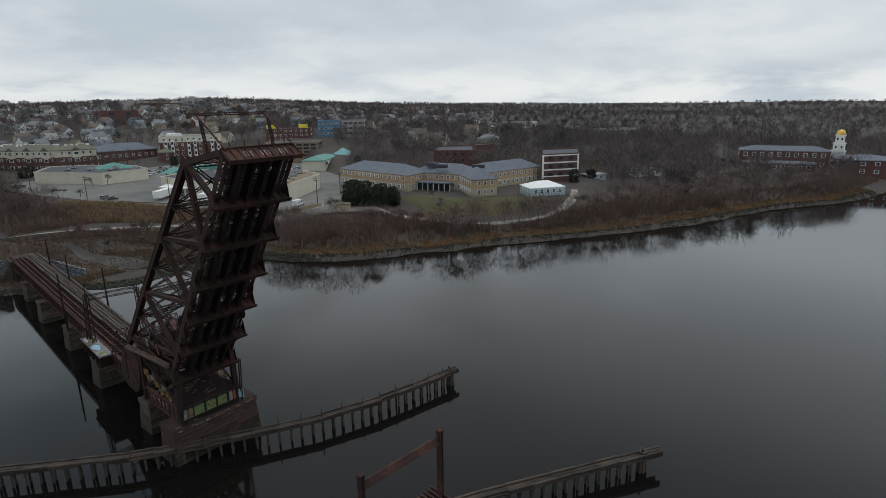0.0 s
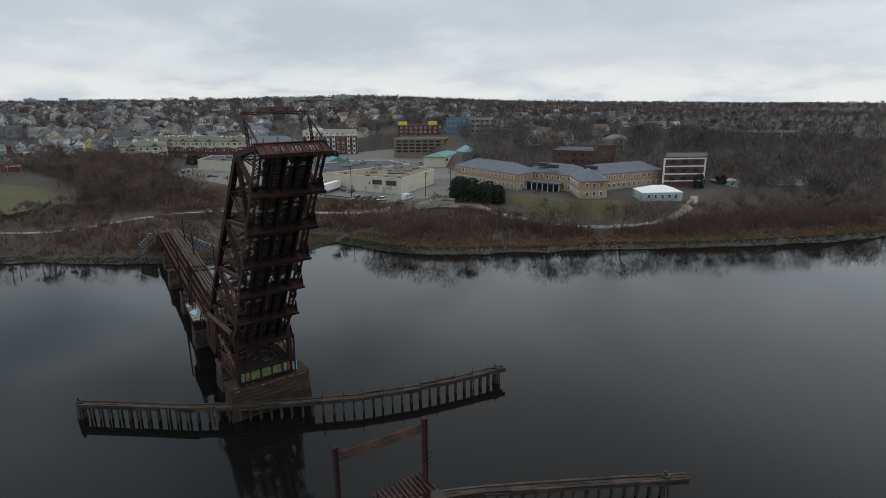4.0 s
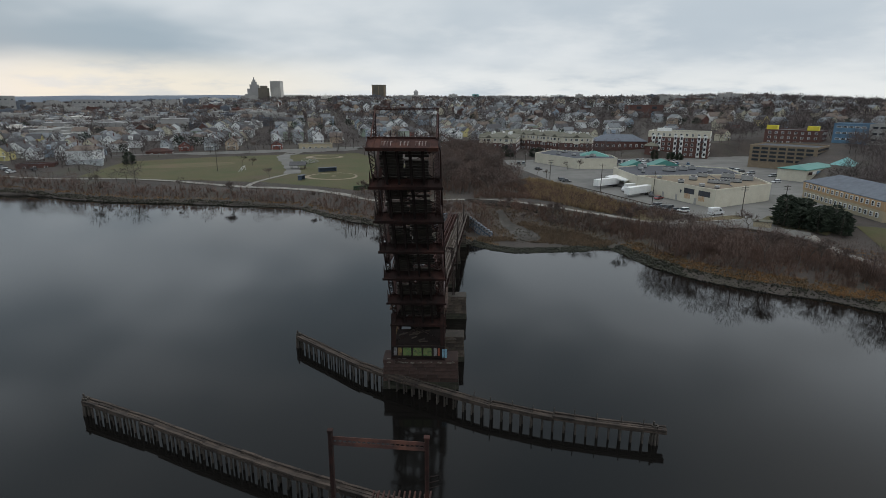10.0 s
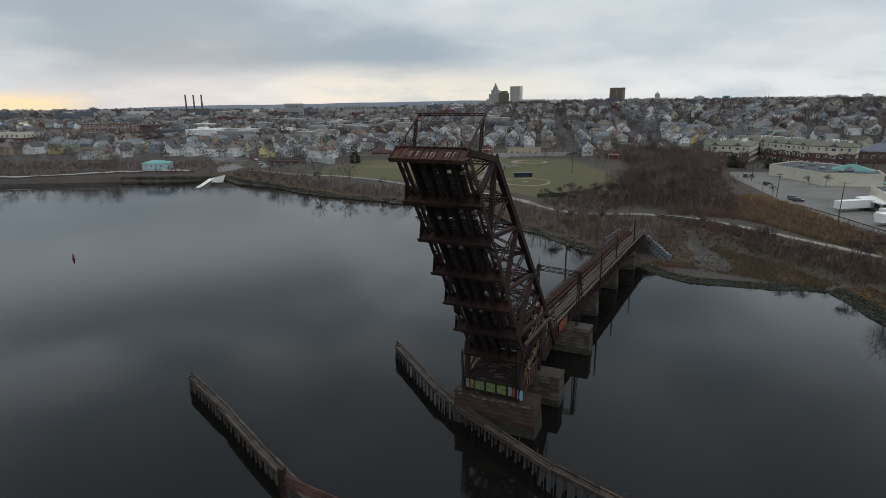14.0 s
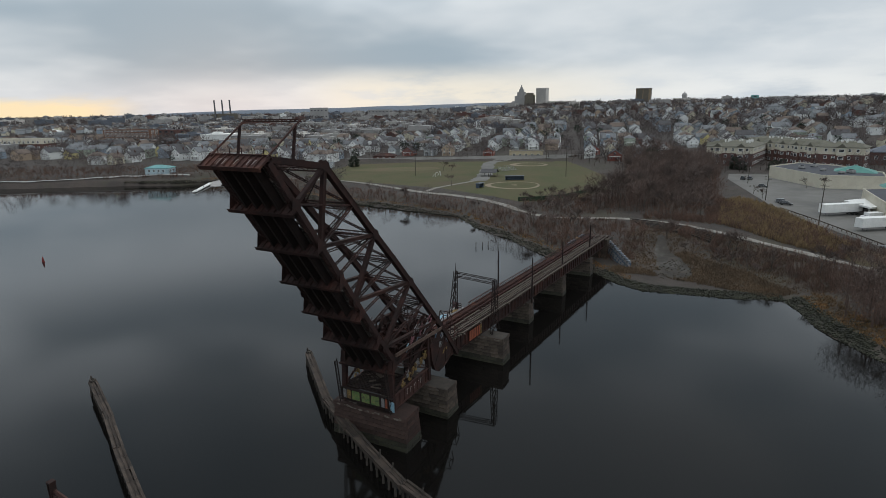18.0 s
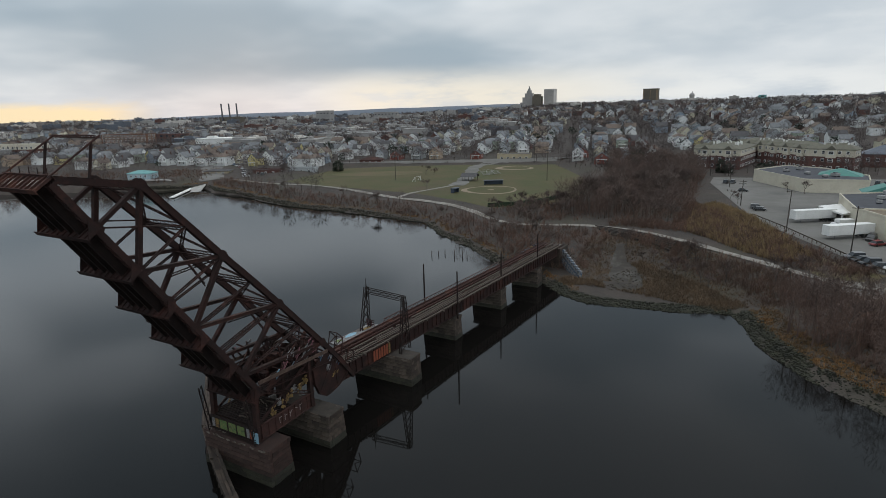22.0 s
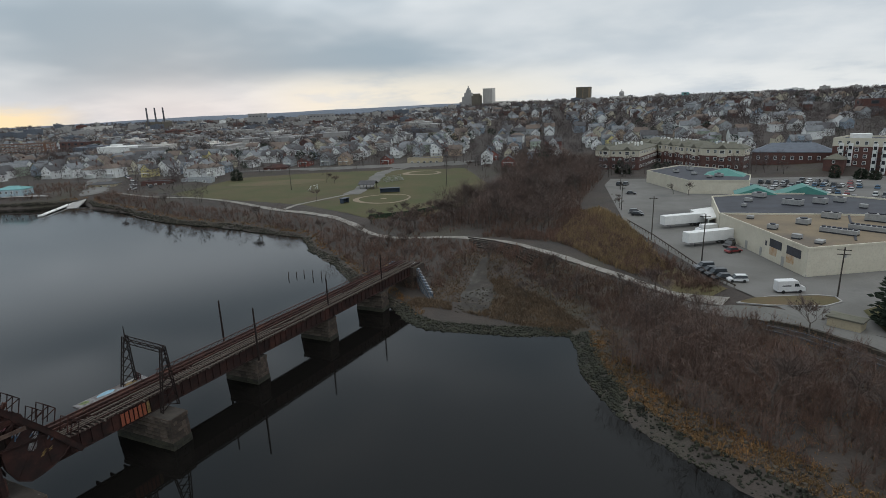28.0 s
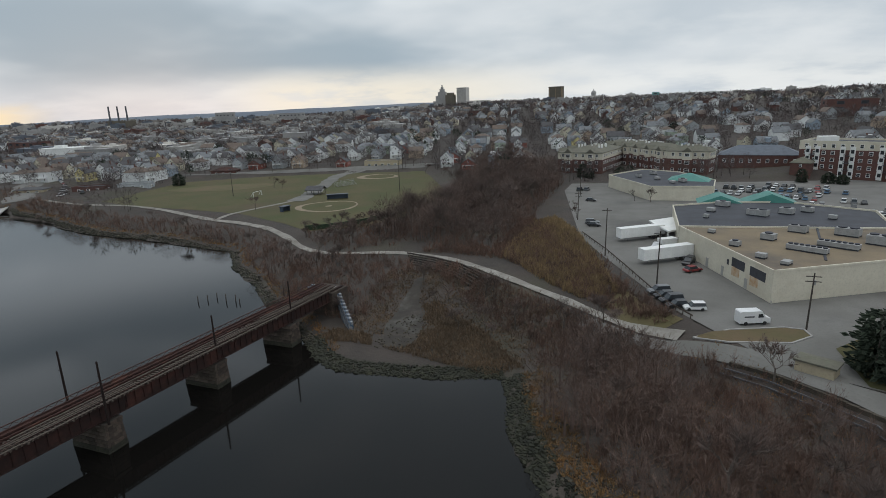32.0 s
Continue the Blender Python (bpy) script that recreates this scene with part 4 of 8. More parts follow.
for x0, y0, x1, y1, m in ((-4.7, 6.6, -3.6, 9.4, "board_blue"), (-4.7, 4.2, -3.7, 5.6, "graf_green"), (-4.2, 10.5, -3.4, 13.0, "graf_yellow"), (-4.8, 11.2, -4.3, 13.6, "concrete")):
    g = Geo()
    g.prism([((x0 + x1) / 2 + (x1 - x0) / 2 * math.cos(a) * (1 + 0.2 * math.sin(3 * a)), (y0 + y1) / 2 + (y1 - y0) / 2 * math.sin(a)) for a in np.linspace(0, 2 * math.pi, 11)[:-1]], "z", 7.59, 7.606)
    part("painted_patch", g, m, platform)
for i in range(5):
    g = Geo()
    g.box(-4.8, 4.4 + i * 2.2, 5.4, -2.7, 4.6 + i * 2.2, 7.3)
    part("bearer", g, "rust", platform)
sign = thing("painted_girder_panel", "girder panel painted with bright orange stripes of graffiti", "graffiti panel", AX)
for i in range(7):
    g = Geo()
    y = 5.6 + i * 0.66
    g.box(3.02, y, 5.2, 3.06, y + 0.46, DECK - 0.25)
    part("stripe", g, "graf_orange" if i < 6 else "graf_yellow", sign)
for z0, z1, x in ((7.6, 8.9, -4.8), (7.6, 8.7, -4.1)):
    g = Geo()
    for k in range(3):
        g.box(x + k * 0.5, 13.0, z0, x + k * 0.5 + 0.1, 13.1, z1)
        g.box(x, 13.0, z0 + 0.4 * k + 0.3, x + 1.1, 13.06, z0 + 0.4 * k + 0.42)
    single("scrap_frame", g, "graf_pink" if x < -4.5 else "rust", "small bent scrap metal frame on the platform", "scrap frame", AX)

stone_pier(-5.5, 6.3, -1.0, 2.5, 5.0, "brownstone", "broad brownstone pier under the raised span", block=1.7)
stone_pier(-4.2, 7.4, 8.9, 12.1, 4.7, "stone", "weathered grey granite pier behind the first", block=1.4)
stone_pier(-3.4, 8.2, 29.2, 32.2, 4.9, "stone", "long granite pier with a mossy waterline under the wire gantry")
stone_pier(-1.2, 5.9, 49.8, 52.6, 4.6, "stone", "granite pier under the timber track")
stone_pier(0.2, 7.3, 70.4, 73.2, 4.6, "stone", "granite pier nearer the shore")
stone_pier(2.6, 9.4, 89.4, 92.4, 4.6, "stone", "granite pier at the edge of the bank")

# ---------------------------------------------------------------- wire gantry and poles
gantry = thing("wire_gantry", "rusty lattice gantry that carried wires over the track", "gantry")
for x, top, bx in ((-2.5, 15.4, -3.0), (5.3, 14.7, 5.6)):
    for y0, y1, zb in ((33.2, 32.6, 5.0), (30.2, 32.0, 5.0)):
        g = Geo()
        laced(g, (bx, y0, zb), (x, y1, top), 0.5, (1, 0, 0), bar=0.09, pitch=0.7)
        part("tower_leg", g, "rust_dark", gantry)
    g = Geo()
    for k in range(7):
        a, b = k / 7, (k + 1) / 7
        pa = Vector((bx, 33.2, 5.0)).lerp(Vector((x, 32.6, top)), a)
        pb = Vector((bx, 30.2, 5.0)).lerp(Vector((x, 32.0, top)), b)
        g.beam(pa, pb, 0.11, 0.11)
        g.beam(Vector((bx, 30.2, 5.0)).lerp(Vector((x, 32.0, top)), a), Vector((bx, 33.2, 5.0)).lerp(Vector((x, 32.6, top)), b), 0.11, 0.11)
    part("tower_lacing", g, "rust_dark", gantry)
g = Geo()
for z0, z1, dy in ((14.4, 13.9, 0.0), (15.2, 14.7, 0.0), (14.4, 13.9, 0.7), (15.2, 14.7, 0.7)):
    g.beam((-2.5, 32 + dy, z0), (5.3, 32 + dy, z1), 0.1, 0.1, (0, 1, 0))
for k in range(9):
    a, b = -2.5 + 7.8 * k / 9, -2.5 + 7.8 * (k + 1) / 9
    for dy in (0, 0.7):
        lo, hi = (14.4 - 0.5 * k / 9, 15.2 - 0.5 * (k + 1) / 9) if k % 2 else (15.2 - 0.5 * k / 9, 14.4 - 0.5 * (k + 1) / 9)
        g.beam((a, 32 + dy, lo), (b, 32 + dy, hi), 0.07, 0.07)
part("lattice_beam", g, "rust_dark", gantry)
g = Geo()
g.tube((-2.5, 32.3, 15.2), (-2.5, 32.3, 17.0), 0.1, 0.05, 6)
part("finial", g, "rust_dark", gantry)
for k in range(4):
    g = Geo()
    g.beam((5.3, 32.3, 10.5 + k), (6.1, 32.3, 10.5 + k), 0.08, 0.1)
    g.tube((5.95, 32.3, 10.5 + k), (5.95, 32.3, 10.85 + k), 0.07, 0.05, 6)
    part("insulator_arm", g, "rust_dark", gantry)
for x, y, z, base in ((-1.15, 50.0, 15.0, 4.6), (6.4, 50.2, 14.35, 4.6), (6.7, 71.8, 13.15, 4.6), (8.7, 91.3, 13.6, 4.6)):
    pole = thing("wire_pole", "dark riveted steel pole standing on a bridge pier", "pole", group="poles along the bridge")
    g = Geo()
    g.tube((x, y, base), (x, y, z), 0.2, 0.13, 8)
    part("shaft", g, "rust_dark", pole)
    g = Geo()
    g.tube((x, y, z - 0.05), (x, y, z + 0.25), 0.18, 0.05, 8)
    part("cap", g, "rust_dark", pole)
    for k in range(2):
        g = Geo()
        g.beam((x - 0.5, y, z - 2.2 - k * 0.7), (x + 0.2, y, z - 2.0 - k * 0.7), 0.06, 0.06)
        part("bracket", g, "rust_dark", pole)

# ---------------------------------------------------------------- abutment with its painted steps
abut = thing("bridge_abutment", "stone abutment with stepped wing wall painted blue and white", "abutment")
g = Geo()
g.box(-3.6, 84.6, 0.5, 3.6, 90.5, 7.0)
g.v = [tuple(AX @ Vector(v)) for v in g.v]
part("breast_wall", g, "stone", abut)
for i in range(11):
    f = i / 10
    x, y, z = 9.4 + 8.4 * f, 108.0 - 8.7 * f, 7.2 - 4.4 * f
    g = Geo()
    g.box(-0.5, -0.5, -4.0, 0.5, 0.5, 0.0)
    step = part("wing_step", g, "graf_mix" if i > 0 else "concrete", abut, "wing wall step covered in graffiti")
    step.matrix_world = pose(x, y, z, 0, 0, -44)
for i in range(6):
    f = i / 5
    g = Geo()
    g.box(-0.5, -0.5, -4.0, 0.5, 0.5, 0.0)
    part("wing_step", g, "graf_yellow" if i == 2 else "graf_mix", abut).matrix_world = pose(2.6 - 3.4 * f, 108.5 - 2.0 * f, 7.0 - 2.4 * f, 0, 0, 30)

# ---------------------------------------------------------------- timber fenders in the channel
def along(line, step):
    pts, carry = [], 0.0
    for (ax, ay), (bx, by) in zip(line, line[1:]):
        l = math.hypot(bx - ax, by - ay)
        t = carry
        while t < l:
            pts.append((ax + (bx - ax) * t / l, ay + (by - ay) * t / l, math.atan2(by - ay, bx - ax)))
            t += step
        carry = t - l
    return pts


pile_g = Geo()
pile_g.tube((0, 0, -3.0), (0, 0, 2.25), 0.17, 0.14, 8)
pile_mesh = pile_g.mesh("fender_post", "timber_dark")
post_g = Geo()
post_g.tube((0, 0, 1.6), (0, 0, 3.7), 0.09, 0.07, 7)
post_mesh = post_g.mesh("post", "timber_dark")
board_g = Geo()
board_g.box(-1.55, -0.15, -0.14, 1.55, 0.15, 0.14)
board_mesh = board_g.mesh("wale", "fender_timber")


def fender(name, line, label, tall, ends):
    f = thing(name, label, "timber fender", group="timber fenders of the channel")
    for i, (x, y, a) in enumerate(along(line, 1.5)):
        for s in (-0.32, 0.32):
            p = part("fender_post", pile_mesh, "timber_dark", f)
            p.matrix_world = pose(x - math.sin(a) * s + RNG.uniform(-.1, .1), y + math.cos(a) * s, RNG.uniform(-0.25, 0.15), RNG.uniform(-2, 2), RNG.uniform(-2, 2), RNG.uniform(0, 90))
        if tall(x) and i % 2 == 0:
            p = part("tall_post", post_mesh, "timber_dark", f)
            p.matrix_world = pose(x, y, RNG.uniform(-0.5, 0.1), RNG.uniform(-4, 4), RNG.uniform(-4, 4), 0)
    for x, y, a in along(line, 3.0):
        for s, z in ((-0.46, 2.02), (0.46, 2.02), (-0.30, 2.30), (0.02, 2.32), (0.34, 2.30), (-0.47, 2.38), (0.45, 2.48)):
            if RNG.random() < 0.05:
                continue
            b = part("wale", board_mesh, "timber", f)
            b.matrix_world = pose(x + 1.4 * math.cos(a) - math.sin(a) * s, y + 1.4 * math.sin(a) + math.cos(a) * s, z + RNG.uniform(-.05, .05), 0, RNG.uniform(-0.6, 0.6), math.degrees(a) + RNG.uniform(-1.2, 1.2))
    for x, y in ends:
        d = part("end_cluster", Geo(), "timber_dark", f)
        for k in range(9):
            a = 2 * math.pi * k / 8
            r = 0.55 if k < 8 else 0
            p = part("fender_post", pile_mesh, "timber_dark", d)
            p.matrix_world = Matrix.Translation((x + r * math.cos(a), y + r * math.sin(a), 0)) @ pose(0, 0, 0, 4 * math.sin(a), -4 * math.cos(a), 0) @ Matrix.Diagonal((1, 1, 1.25 if k < 8 else 1.5, 1))
    return f


FENDER_A = [(-23.3, 14.0), (-17.6, 9.1), (-10.1, 2.6), (-4.0, -1.3), (2.8, -5.2), (9.8, -8.9), (17.2, -11.6), (25.2, -13.6), (33.0, -15.1)]
FENDER_B = [(-48.2, -10.1), (-36.9, -14.9), (-25.3, -20.4), (-13.3, -25.7), (0.9, -31.0), (11.4, -36.2), (16.8, -39.5), (23.1, -43.3), (30.4, -47.8)]
fender("channel_fender", FENDER_A, "long curved grey timber pile fender in front of the pier", lambda x: x > 4, (FENDER_A[0], FENDER_A[-1]))
fender("channel_fender", FENDER_B, "long weathered timber pile fender across the open channel", lambda x: x > 40, (FENDER_B[0], FENDER_B[-1]))

# the frame that is left of the far side of the bridge
portal = thing("rusty_portal", "rusty two-post wire frame standing in the river on an old pier", "steel portal")
for x, y in ((-5.85, -37.0), (3.2, -37.9)):
    g = Geo()
    g.box(x - 0.16, y - 0.18, 5.0, x + 0.16, y + 0.18, 15.4)
    for e in (-0.16, 0.16):
        g.box(x + e - 0.03, y - 0.26, 5.0, x + e + 0.03, y + 0.26, 15.4)
    part("post", g, "rust", portal)
    g = Geo()
    g.box(x - 0.26, y - 0.26, 15.35, x + 0.26, y + 0.26, 15.55)
    part("cap", g, "rust", portal)
g = Geo()
laced(g, (-5.85, -37.0, 14.4), (3.2, -37.9, 14.5), 0.5, (0, 0.3, 1), bar=0.12, pitch=0.45, depth=0.3)
part("cross_beam", g, "rust_red", portal, "red-rusted laced cross beam")
for k in range(3):
    g = Geo()
    g.beam((3.2, -37.9, 11.2 - k * 0.6), (4.3, -37.6, 11.3 - k * 0.6), 0.06, 0.06)
    part("insulator_arm", g, "rust_dark", portal)
stone_pier(-8.5, 6.0, -40.2, -36.0, 5.0, "stone", "old granite pier standing alone in the channel")
remains = thing("broken_deck", "broken rusty deck between the portal posts", "deck remains")
for i in range(12):
    g = Geo()
    g.beam((-2.2 + i * 0.5, -39.4, 8.3 + 0.05 * (i % 3)), (-2.0 + i * 0.5, -36.4, 8.4 + 0.05 * (i % 2)), 0.3, 0.16, (0, 0, 1))
    part("deck_beam", g, "rust_red", remains)
for x in (-1.8, 2.8):
    for y in (-39, -36.7):
        g = Geo()
        g.box(x, y, 5.0, x + 0.25, y + 0.25, 8.3)
        part("leg", g, "rust_red", remains)

# small things in the water
buoy = thing("channel_buoy", "small red channel marker floating on the river", "buoy", pose(-148, 34.4, 0))
M["buoy_red"] = material("buoy_red", (0.20, 0.03, 0.028), (0.12, 0.02, 0.02), 0.5, scale=1.5)
g = Geo()
g.tube((0, 0, -0.4), (0, 0, 0.3), 0.42, 0.42, 14)
part("float", g, "buoy_red", buoy)
g = Geo()
g.tube((0, 0, 0.3), (0, 0, 1.3), 0.3, 0.22, 10)
g.tube((0, 0, 1.3), (0, 0, 1.7), 0.22, 0.05, 10)
part("top_mark", g, "buoy_red", buoy)
for x, y, h in ((-32, 106.4, 1.7), (-30.5, 108.2, 1.4), (-29.3, 110.3, 1.5), (-25.3, 109.2, 1.9), (-22.7, 109.8, 1.8), (-20.6, 108.8, 1.2)):
    g = Geo()
    g.tube((0, 0, -2), (0.1, 0.1, h), 0.16, 0.11, 7)
    single("pile_stub", g, "timber_dark", "rotten timber pile standing in the shallows", "pile", pose(x, y, 0), "old piles")

# ---------------------------------------------------------------- buildings
def window_mesh(name, frame_mat, glass="glass", bars=1):
    """A unit window, 1 m wide and 1 m high in the xz plane, facing -y: frame, bars and a set-back pane."""
    xs = (-0.5, -0.41, 0.41, 0.5)
    zs = (-0.5, -0.41, -0.03, 0.03, 0.41, 0.5) if bars else (-0.5, -0.41, 0.41, 0.5)
    verts = [(x, -0.10, z) for z in zs for x in xs]
    faces, panes = [], []
    for r in range(len(zs) - 1):
        for c in range(3):
            q = [r * 4 + c, r * 4 + c + 1, r * 4 + c + 5, r * 4 + c + 4]
            if c == 1 and r % 2:
                k = len(verts)
                verts += [(verts[v][0], -0.02, verts[v][2]) for v in q]
                faces += [(q[e], q[(e + 1) % 4], k + (e + 1) % 4, k + e) for e in range(4)]
                panes.append((k, k + 1, k + 2, k + 3))
            else:
                faces.append(tuple(q))
    top = (len(zs) - 1) * 4
    k = len(verts)
    verts += [(-0.5, 0.35, -0.5), (0.5, 0.35, -0.5), (0.5, 0.35, 0.5), (-0.5, 0.35, 0.5)]
    rim = [0, 3, top + 3, top]
    faces += [(rim[(e + 1) % 4], rim[e], k + e, k + (e + 1) % 4) for e in range(4)]
    n = len(faces)
    g = Geo()
    g.add(verts, faces + panes)
    me = mesh_from(name, g.v, g.f, frame_mat)
    me.materials.append(M[glass])
    for i, p in enumerate(me.polygons):
        p.material_index = 1 if i >= n else 0
    return me


WIN = {"white": window_mesh("window", "white"), "tan": window_mesh("window", "beige"), "dark": window_mesh("window", "roof_black", bars=0)}


def wall_windows(parent, a, b, z, height, storeys, pitch, size, kind, inset=1.2, first=0, proud=0.14):
    """Windows along the wall from a to b; the wall faces to the right of that way."""
    ax, ay = a
    bx, by = b
    l = math.hypot(bx - ax, by - ay)
    n = max(1, int((l - inset * 2) / pitch))
    ang = math.degrees(math.atan2(by - ay, bx - ax))
    for s in range(first, storeys):
        zc = z + height * (s + 0.55) / storeys
        for i in range(n):
            f = (inset + (l - 2 * inset) * (i + 0.5) / n) / l
            w = part("window", WIN[kind], kind, parent)
            w.matrix_world = pose(ax + (bx - ax) * f + (by - ay) / l * proud, ay + (by - ay) * f - (bx - ax) / l * proud, zc, 0, 0, ang) @ Matrix.Diagonal((size[0], 1, size[1], 1))


def centre(poly):
    return sum(p[0] for p in poly) / len(poly), sum(p[1] for p in poly) / len(poly)


def clockwise(poly):
    a = sum(p[0] * q[1] - q[0] * p[1] for p, q in zip(poly, poly[1:] + poly[:1]))
    return a < 0


def building(name, poly, h, wall, label, category="building", roof="roof_black", z=None, storeys=2, pitch=3.5, size=(1.2, 1.5), win="white", top=None, base=None,
             hip=0.0, parapet=0.5, sides=None, first=0, roof_over=0.6, group="", proud=0.14):
    """Walls on an outline with windows; a flat roof with a parapet, or a hipped roof."""
    if clockwise(poly):
        poly = poly[::-1]
    if z is None:
        z = min(ground_at(*p) for p in poly)
    cx, cy = centre(poly)
    b = thing(name, label, category, group=group)
    g = Geo()
    g.prism(poly, "z", z - 5, z + h)
    part("wall", g, wall, b)
    n = len(poly)

    def grown(k):
        return [(cx + (x - cx) * (1 + k / max(1, math.hypot(x - cx, y - cy))), cy + (y - cy) * (1 + k / max(1, math.hypot(x - cx, y - cy)))) for x, y in poly]
    for mat, lo, hi in ((top, 0.80, 1.0), (base, 0.0, 0.34)):
        if mat:
            g = Geo()
            g.prism(grown(0.12), "z", z + h * lo, z + h * hi)
            part("band", g, mat, b)
    if hip:
        g = Geo()
        eave = grown(roof_over)
        if n == 4:
            l01, l12 = math.dist(poly[0], poly[1]), math.dist(poly[1], poly[2])
            o = 0 if l01 >= l12 else 1
            e = [eave[(i + o) % 4] for i in range(4)]
            w = min(l01, l12) / max(l01, l12) * 0.5
            r0 = [(e[0][k] + e[3][k]) / 2 for k in (0, 1)]
            r1 = [(e[1][k] + e[2][k]) / 2 for k in (0, 1)]
            ra = [r0[k] + (r1[k] - r0[k]) * w for k in (0, 1)]
            rb = [r1[k] + (r0[k] - r1[k]) * w for k in (0, 1)]
            vs = [(*q, z + h - 0.02) for q in e] + [(*ra, z + h + hip), (*rb, z + h + hip)] + [(*q, z + h - 0.3) for q in e]
            g.add(vs, [(0, 1, 5, 4), (2, 3, 4, 5), (1, 2, 5), (3, 0, 4), (6, 9, 8, 7), (0, 6, 7, 1), (1, 7, 8, 2), (2, 8, 9, 3), (3, 9, 6, 0)])
        else:
            vs = [(*q, z + h - 0.02) for q in eave] + [(cx, cy, z + h + hip)] + [(*q, z + h - 0.3) for q in eave]
            g.add(vs, [(i, (i + 1) % n, n) for i in range(n)] + [(i, n + 1 + i, n + 1 + (i + 1) % n, (i + 1) % n) for i in range(n)] + [tuple(range(2 * n, n, -1))])
        part("roof", g, roof, b)
    else:
        g = Geo()
        g.prism(grown(-0.35), "z", z + h - 0.1, z + h + 0.06)
        part("roof", g, roof, b)
        for p, q in zip(poly, poly[1:] + poly[:1]):
            g = Geo()
            g.beam((*p, z + h + parapet / 2), (*q, z + h + parapet / 2), parapet, 0.3, (0, 0, 1))
            part("parapet", g, wall if top is None else top, b)
    if storeys:
        for i, (p, q) in enumerate(zip(poly, poly[1:] + poly[:1])):
            dx, dy = q[0] - p[0], q[1] - p[1]
            mx, my = (p[0] + q[0]) / 2, (p[1] + q[1]) / 2
            faces_river = dy * (20 - mx) - dx * (-50 - my) > 0
            if (sides is None and faces_river) or (sides and i in sides):
                wall_windows(b, p, q, z, h, storeys, pitch, size, win, first=first, proud=proud)
    return b


def roof_units(poly_mid, z, spots, ang):
    """Air handling units on a flat roof."""
    for x, y, w, l, h, fans in spots:
        u = thing("roof_unit", "grey sheet metal air handling unit on the flat roof", "roof unit", pose(x, y, z, 0, 0, ang), "roof units")
        g = Geo()
        g.box(-w / 2, -l / 2, 0.35, w / 2, l / 2, h)
        part("casing", g, "metal_pale", u)
        for sx in (-w / 2 + 0.1, w / 2 - 0.2):
            g = Geo()
            g.box(sx, -l / 2, 0, sx + 0.1, l / 2, 0.36)
            part("skid", g, "roof_black", u)
        for i in range(fans):
            g = Geo()
            fy = -l / 2 + l * (i + 0.5) / fans
            g.tube((0, fy, h), (0, fy, h + 0.3), min(w, l / fans) * 0.38, min(w, l / fans) * 0.42, 12)
            part("fan", g, "roof_black", u)


M["metal_pale"] = material("galvanised_sheet", (0.33, 0.33, 0.32), (0.25, 0.25, 0.25), 0.6, 0.2, scale=0.8)
M["rust_stain"] = material("rust_stained_wall", (0.40, 0.24, 0.12), (0.5, 0.42, 0.32), 0.85, scale=0.9)
M["blue_glass"] = material("blue_glazing", (0.10, 0.20, 0.30), (0.07, 0.14, 0.22), 0.3, scale=0.3)
M["yellow"] = material("yellow_panels", (0.72, 0.60, 0.05), (0.6, 0.5, 0.05), 0.6, scale=0.3)
M["garage_tan"] = material("brown_tan_concrete", (0.25, 0.19, 0.13), (0.19, 0.145, 0.10), 0.9, scale=0.4)
M["gold"] = material("gilded_dome", (0.55, 0.36, 0.08), (0.45, 0.28, 0.06), 0.35, 0.8, scale=0.6)
M["aqua"] = material("aqua_metal_roof", (0.13, 0.32, 0.31), (0.11, 0.27, 0.275), 0.5, scale=0.3)
M["roof_olive"] = material("olive_shingle", (0.13, 0.125, 0.095), (0.10, 0.095, 0.075), 0.9, scale=0.4)
M["pale_blue"] = material("pale_blue_siding", (0.40, 0.50, 0.54), (0.36, 0.46, 0.5), 0.7, scale=0.5)
M["orange_brick"] = material("orange_brick", (0.185, 0.092, 0.058), (0.145, 0.078, 0.052), 0.9, scale=0.3)
M["tower_grey"] = material("limestone_tower", (0.30, 0.29, 0.28), (0.25, 0.245, 0.24), 0.8, scale=0.02)
M["tower_pale"] = material("pale_office_tower", (0.55, 0.52, 0.48), (0.48, 0.46, 0.43), 0.7, scale=0.02)
M["tower_brown"] = material("brown_office_slab", (0.13, 0.11, 0.085), (0.10, 0.09, 0.07), 0.7, scale=0.02)
M["stack"] = material("dark_steel_stack", (0.10, 0.10, 0.11), (0.07, 0.07, 0.08), 0.6, scale=0.05)

# stores with the flat tan roof
store = building("store", [(100.8, 121.6), (130, 139), (135, 168), (84.6, 160.5)], 6.5, "cream", "cream painted store with a flat tan gravel roof", roof="roof_tan", z=7.0, storeys=0)
store_b = building("store", [(84.5, 160.8), (135, 168.3), (138, 194), (118, 206), (98, 203), (83.4, 194)], 6.2, "cream", "cream store with a black membrane roof and green gables", z=7.0, storeys=0)
g = Geo()
g.box(-0.03, 0, 0, 0.03, 27, 0.9)
part("plinth", g, "concrete", store).matrix_world = pose(100.93, 121.4, 6.8, 0, 0, 21)
for f0, f1 in ((0.06, 0.19), (0.24, 0.36)):
    a, b = Vector((100.9, 121.5, 0)), Vector((84.5, 160.5, 0))
    p, q = a.lerp(b, f0), a.lerp(b, f1)
    g = Geo()
    g.beam((p.x - 0.05, p.y, 11.6), (q.x - 0.05, q.y, 11.6), 2.0, 0.12, (0, 0, 1))
    part("dark_opening", g, "roof_black", store)
    g = Geo()
    g.beam((p.x - 0.02, p.y + 0.4, 9.6), (q.x - 0.02, q.y - 0.4, 9.6), 2.0, 0.08, (0, 0, 1))
    part("rust_stain", g, "rust_stain", store)
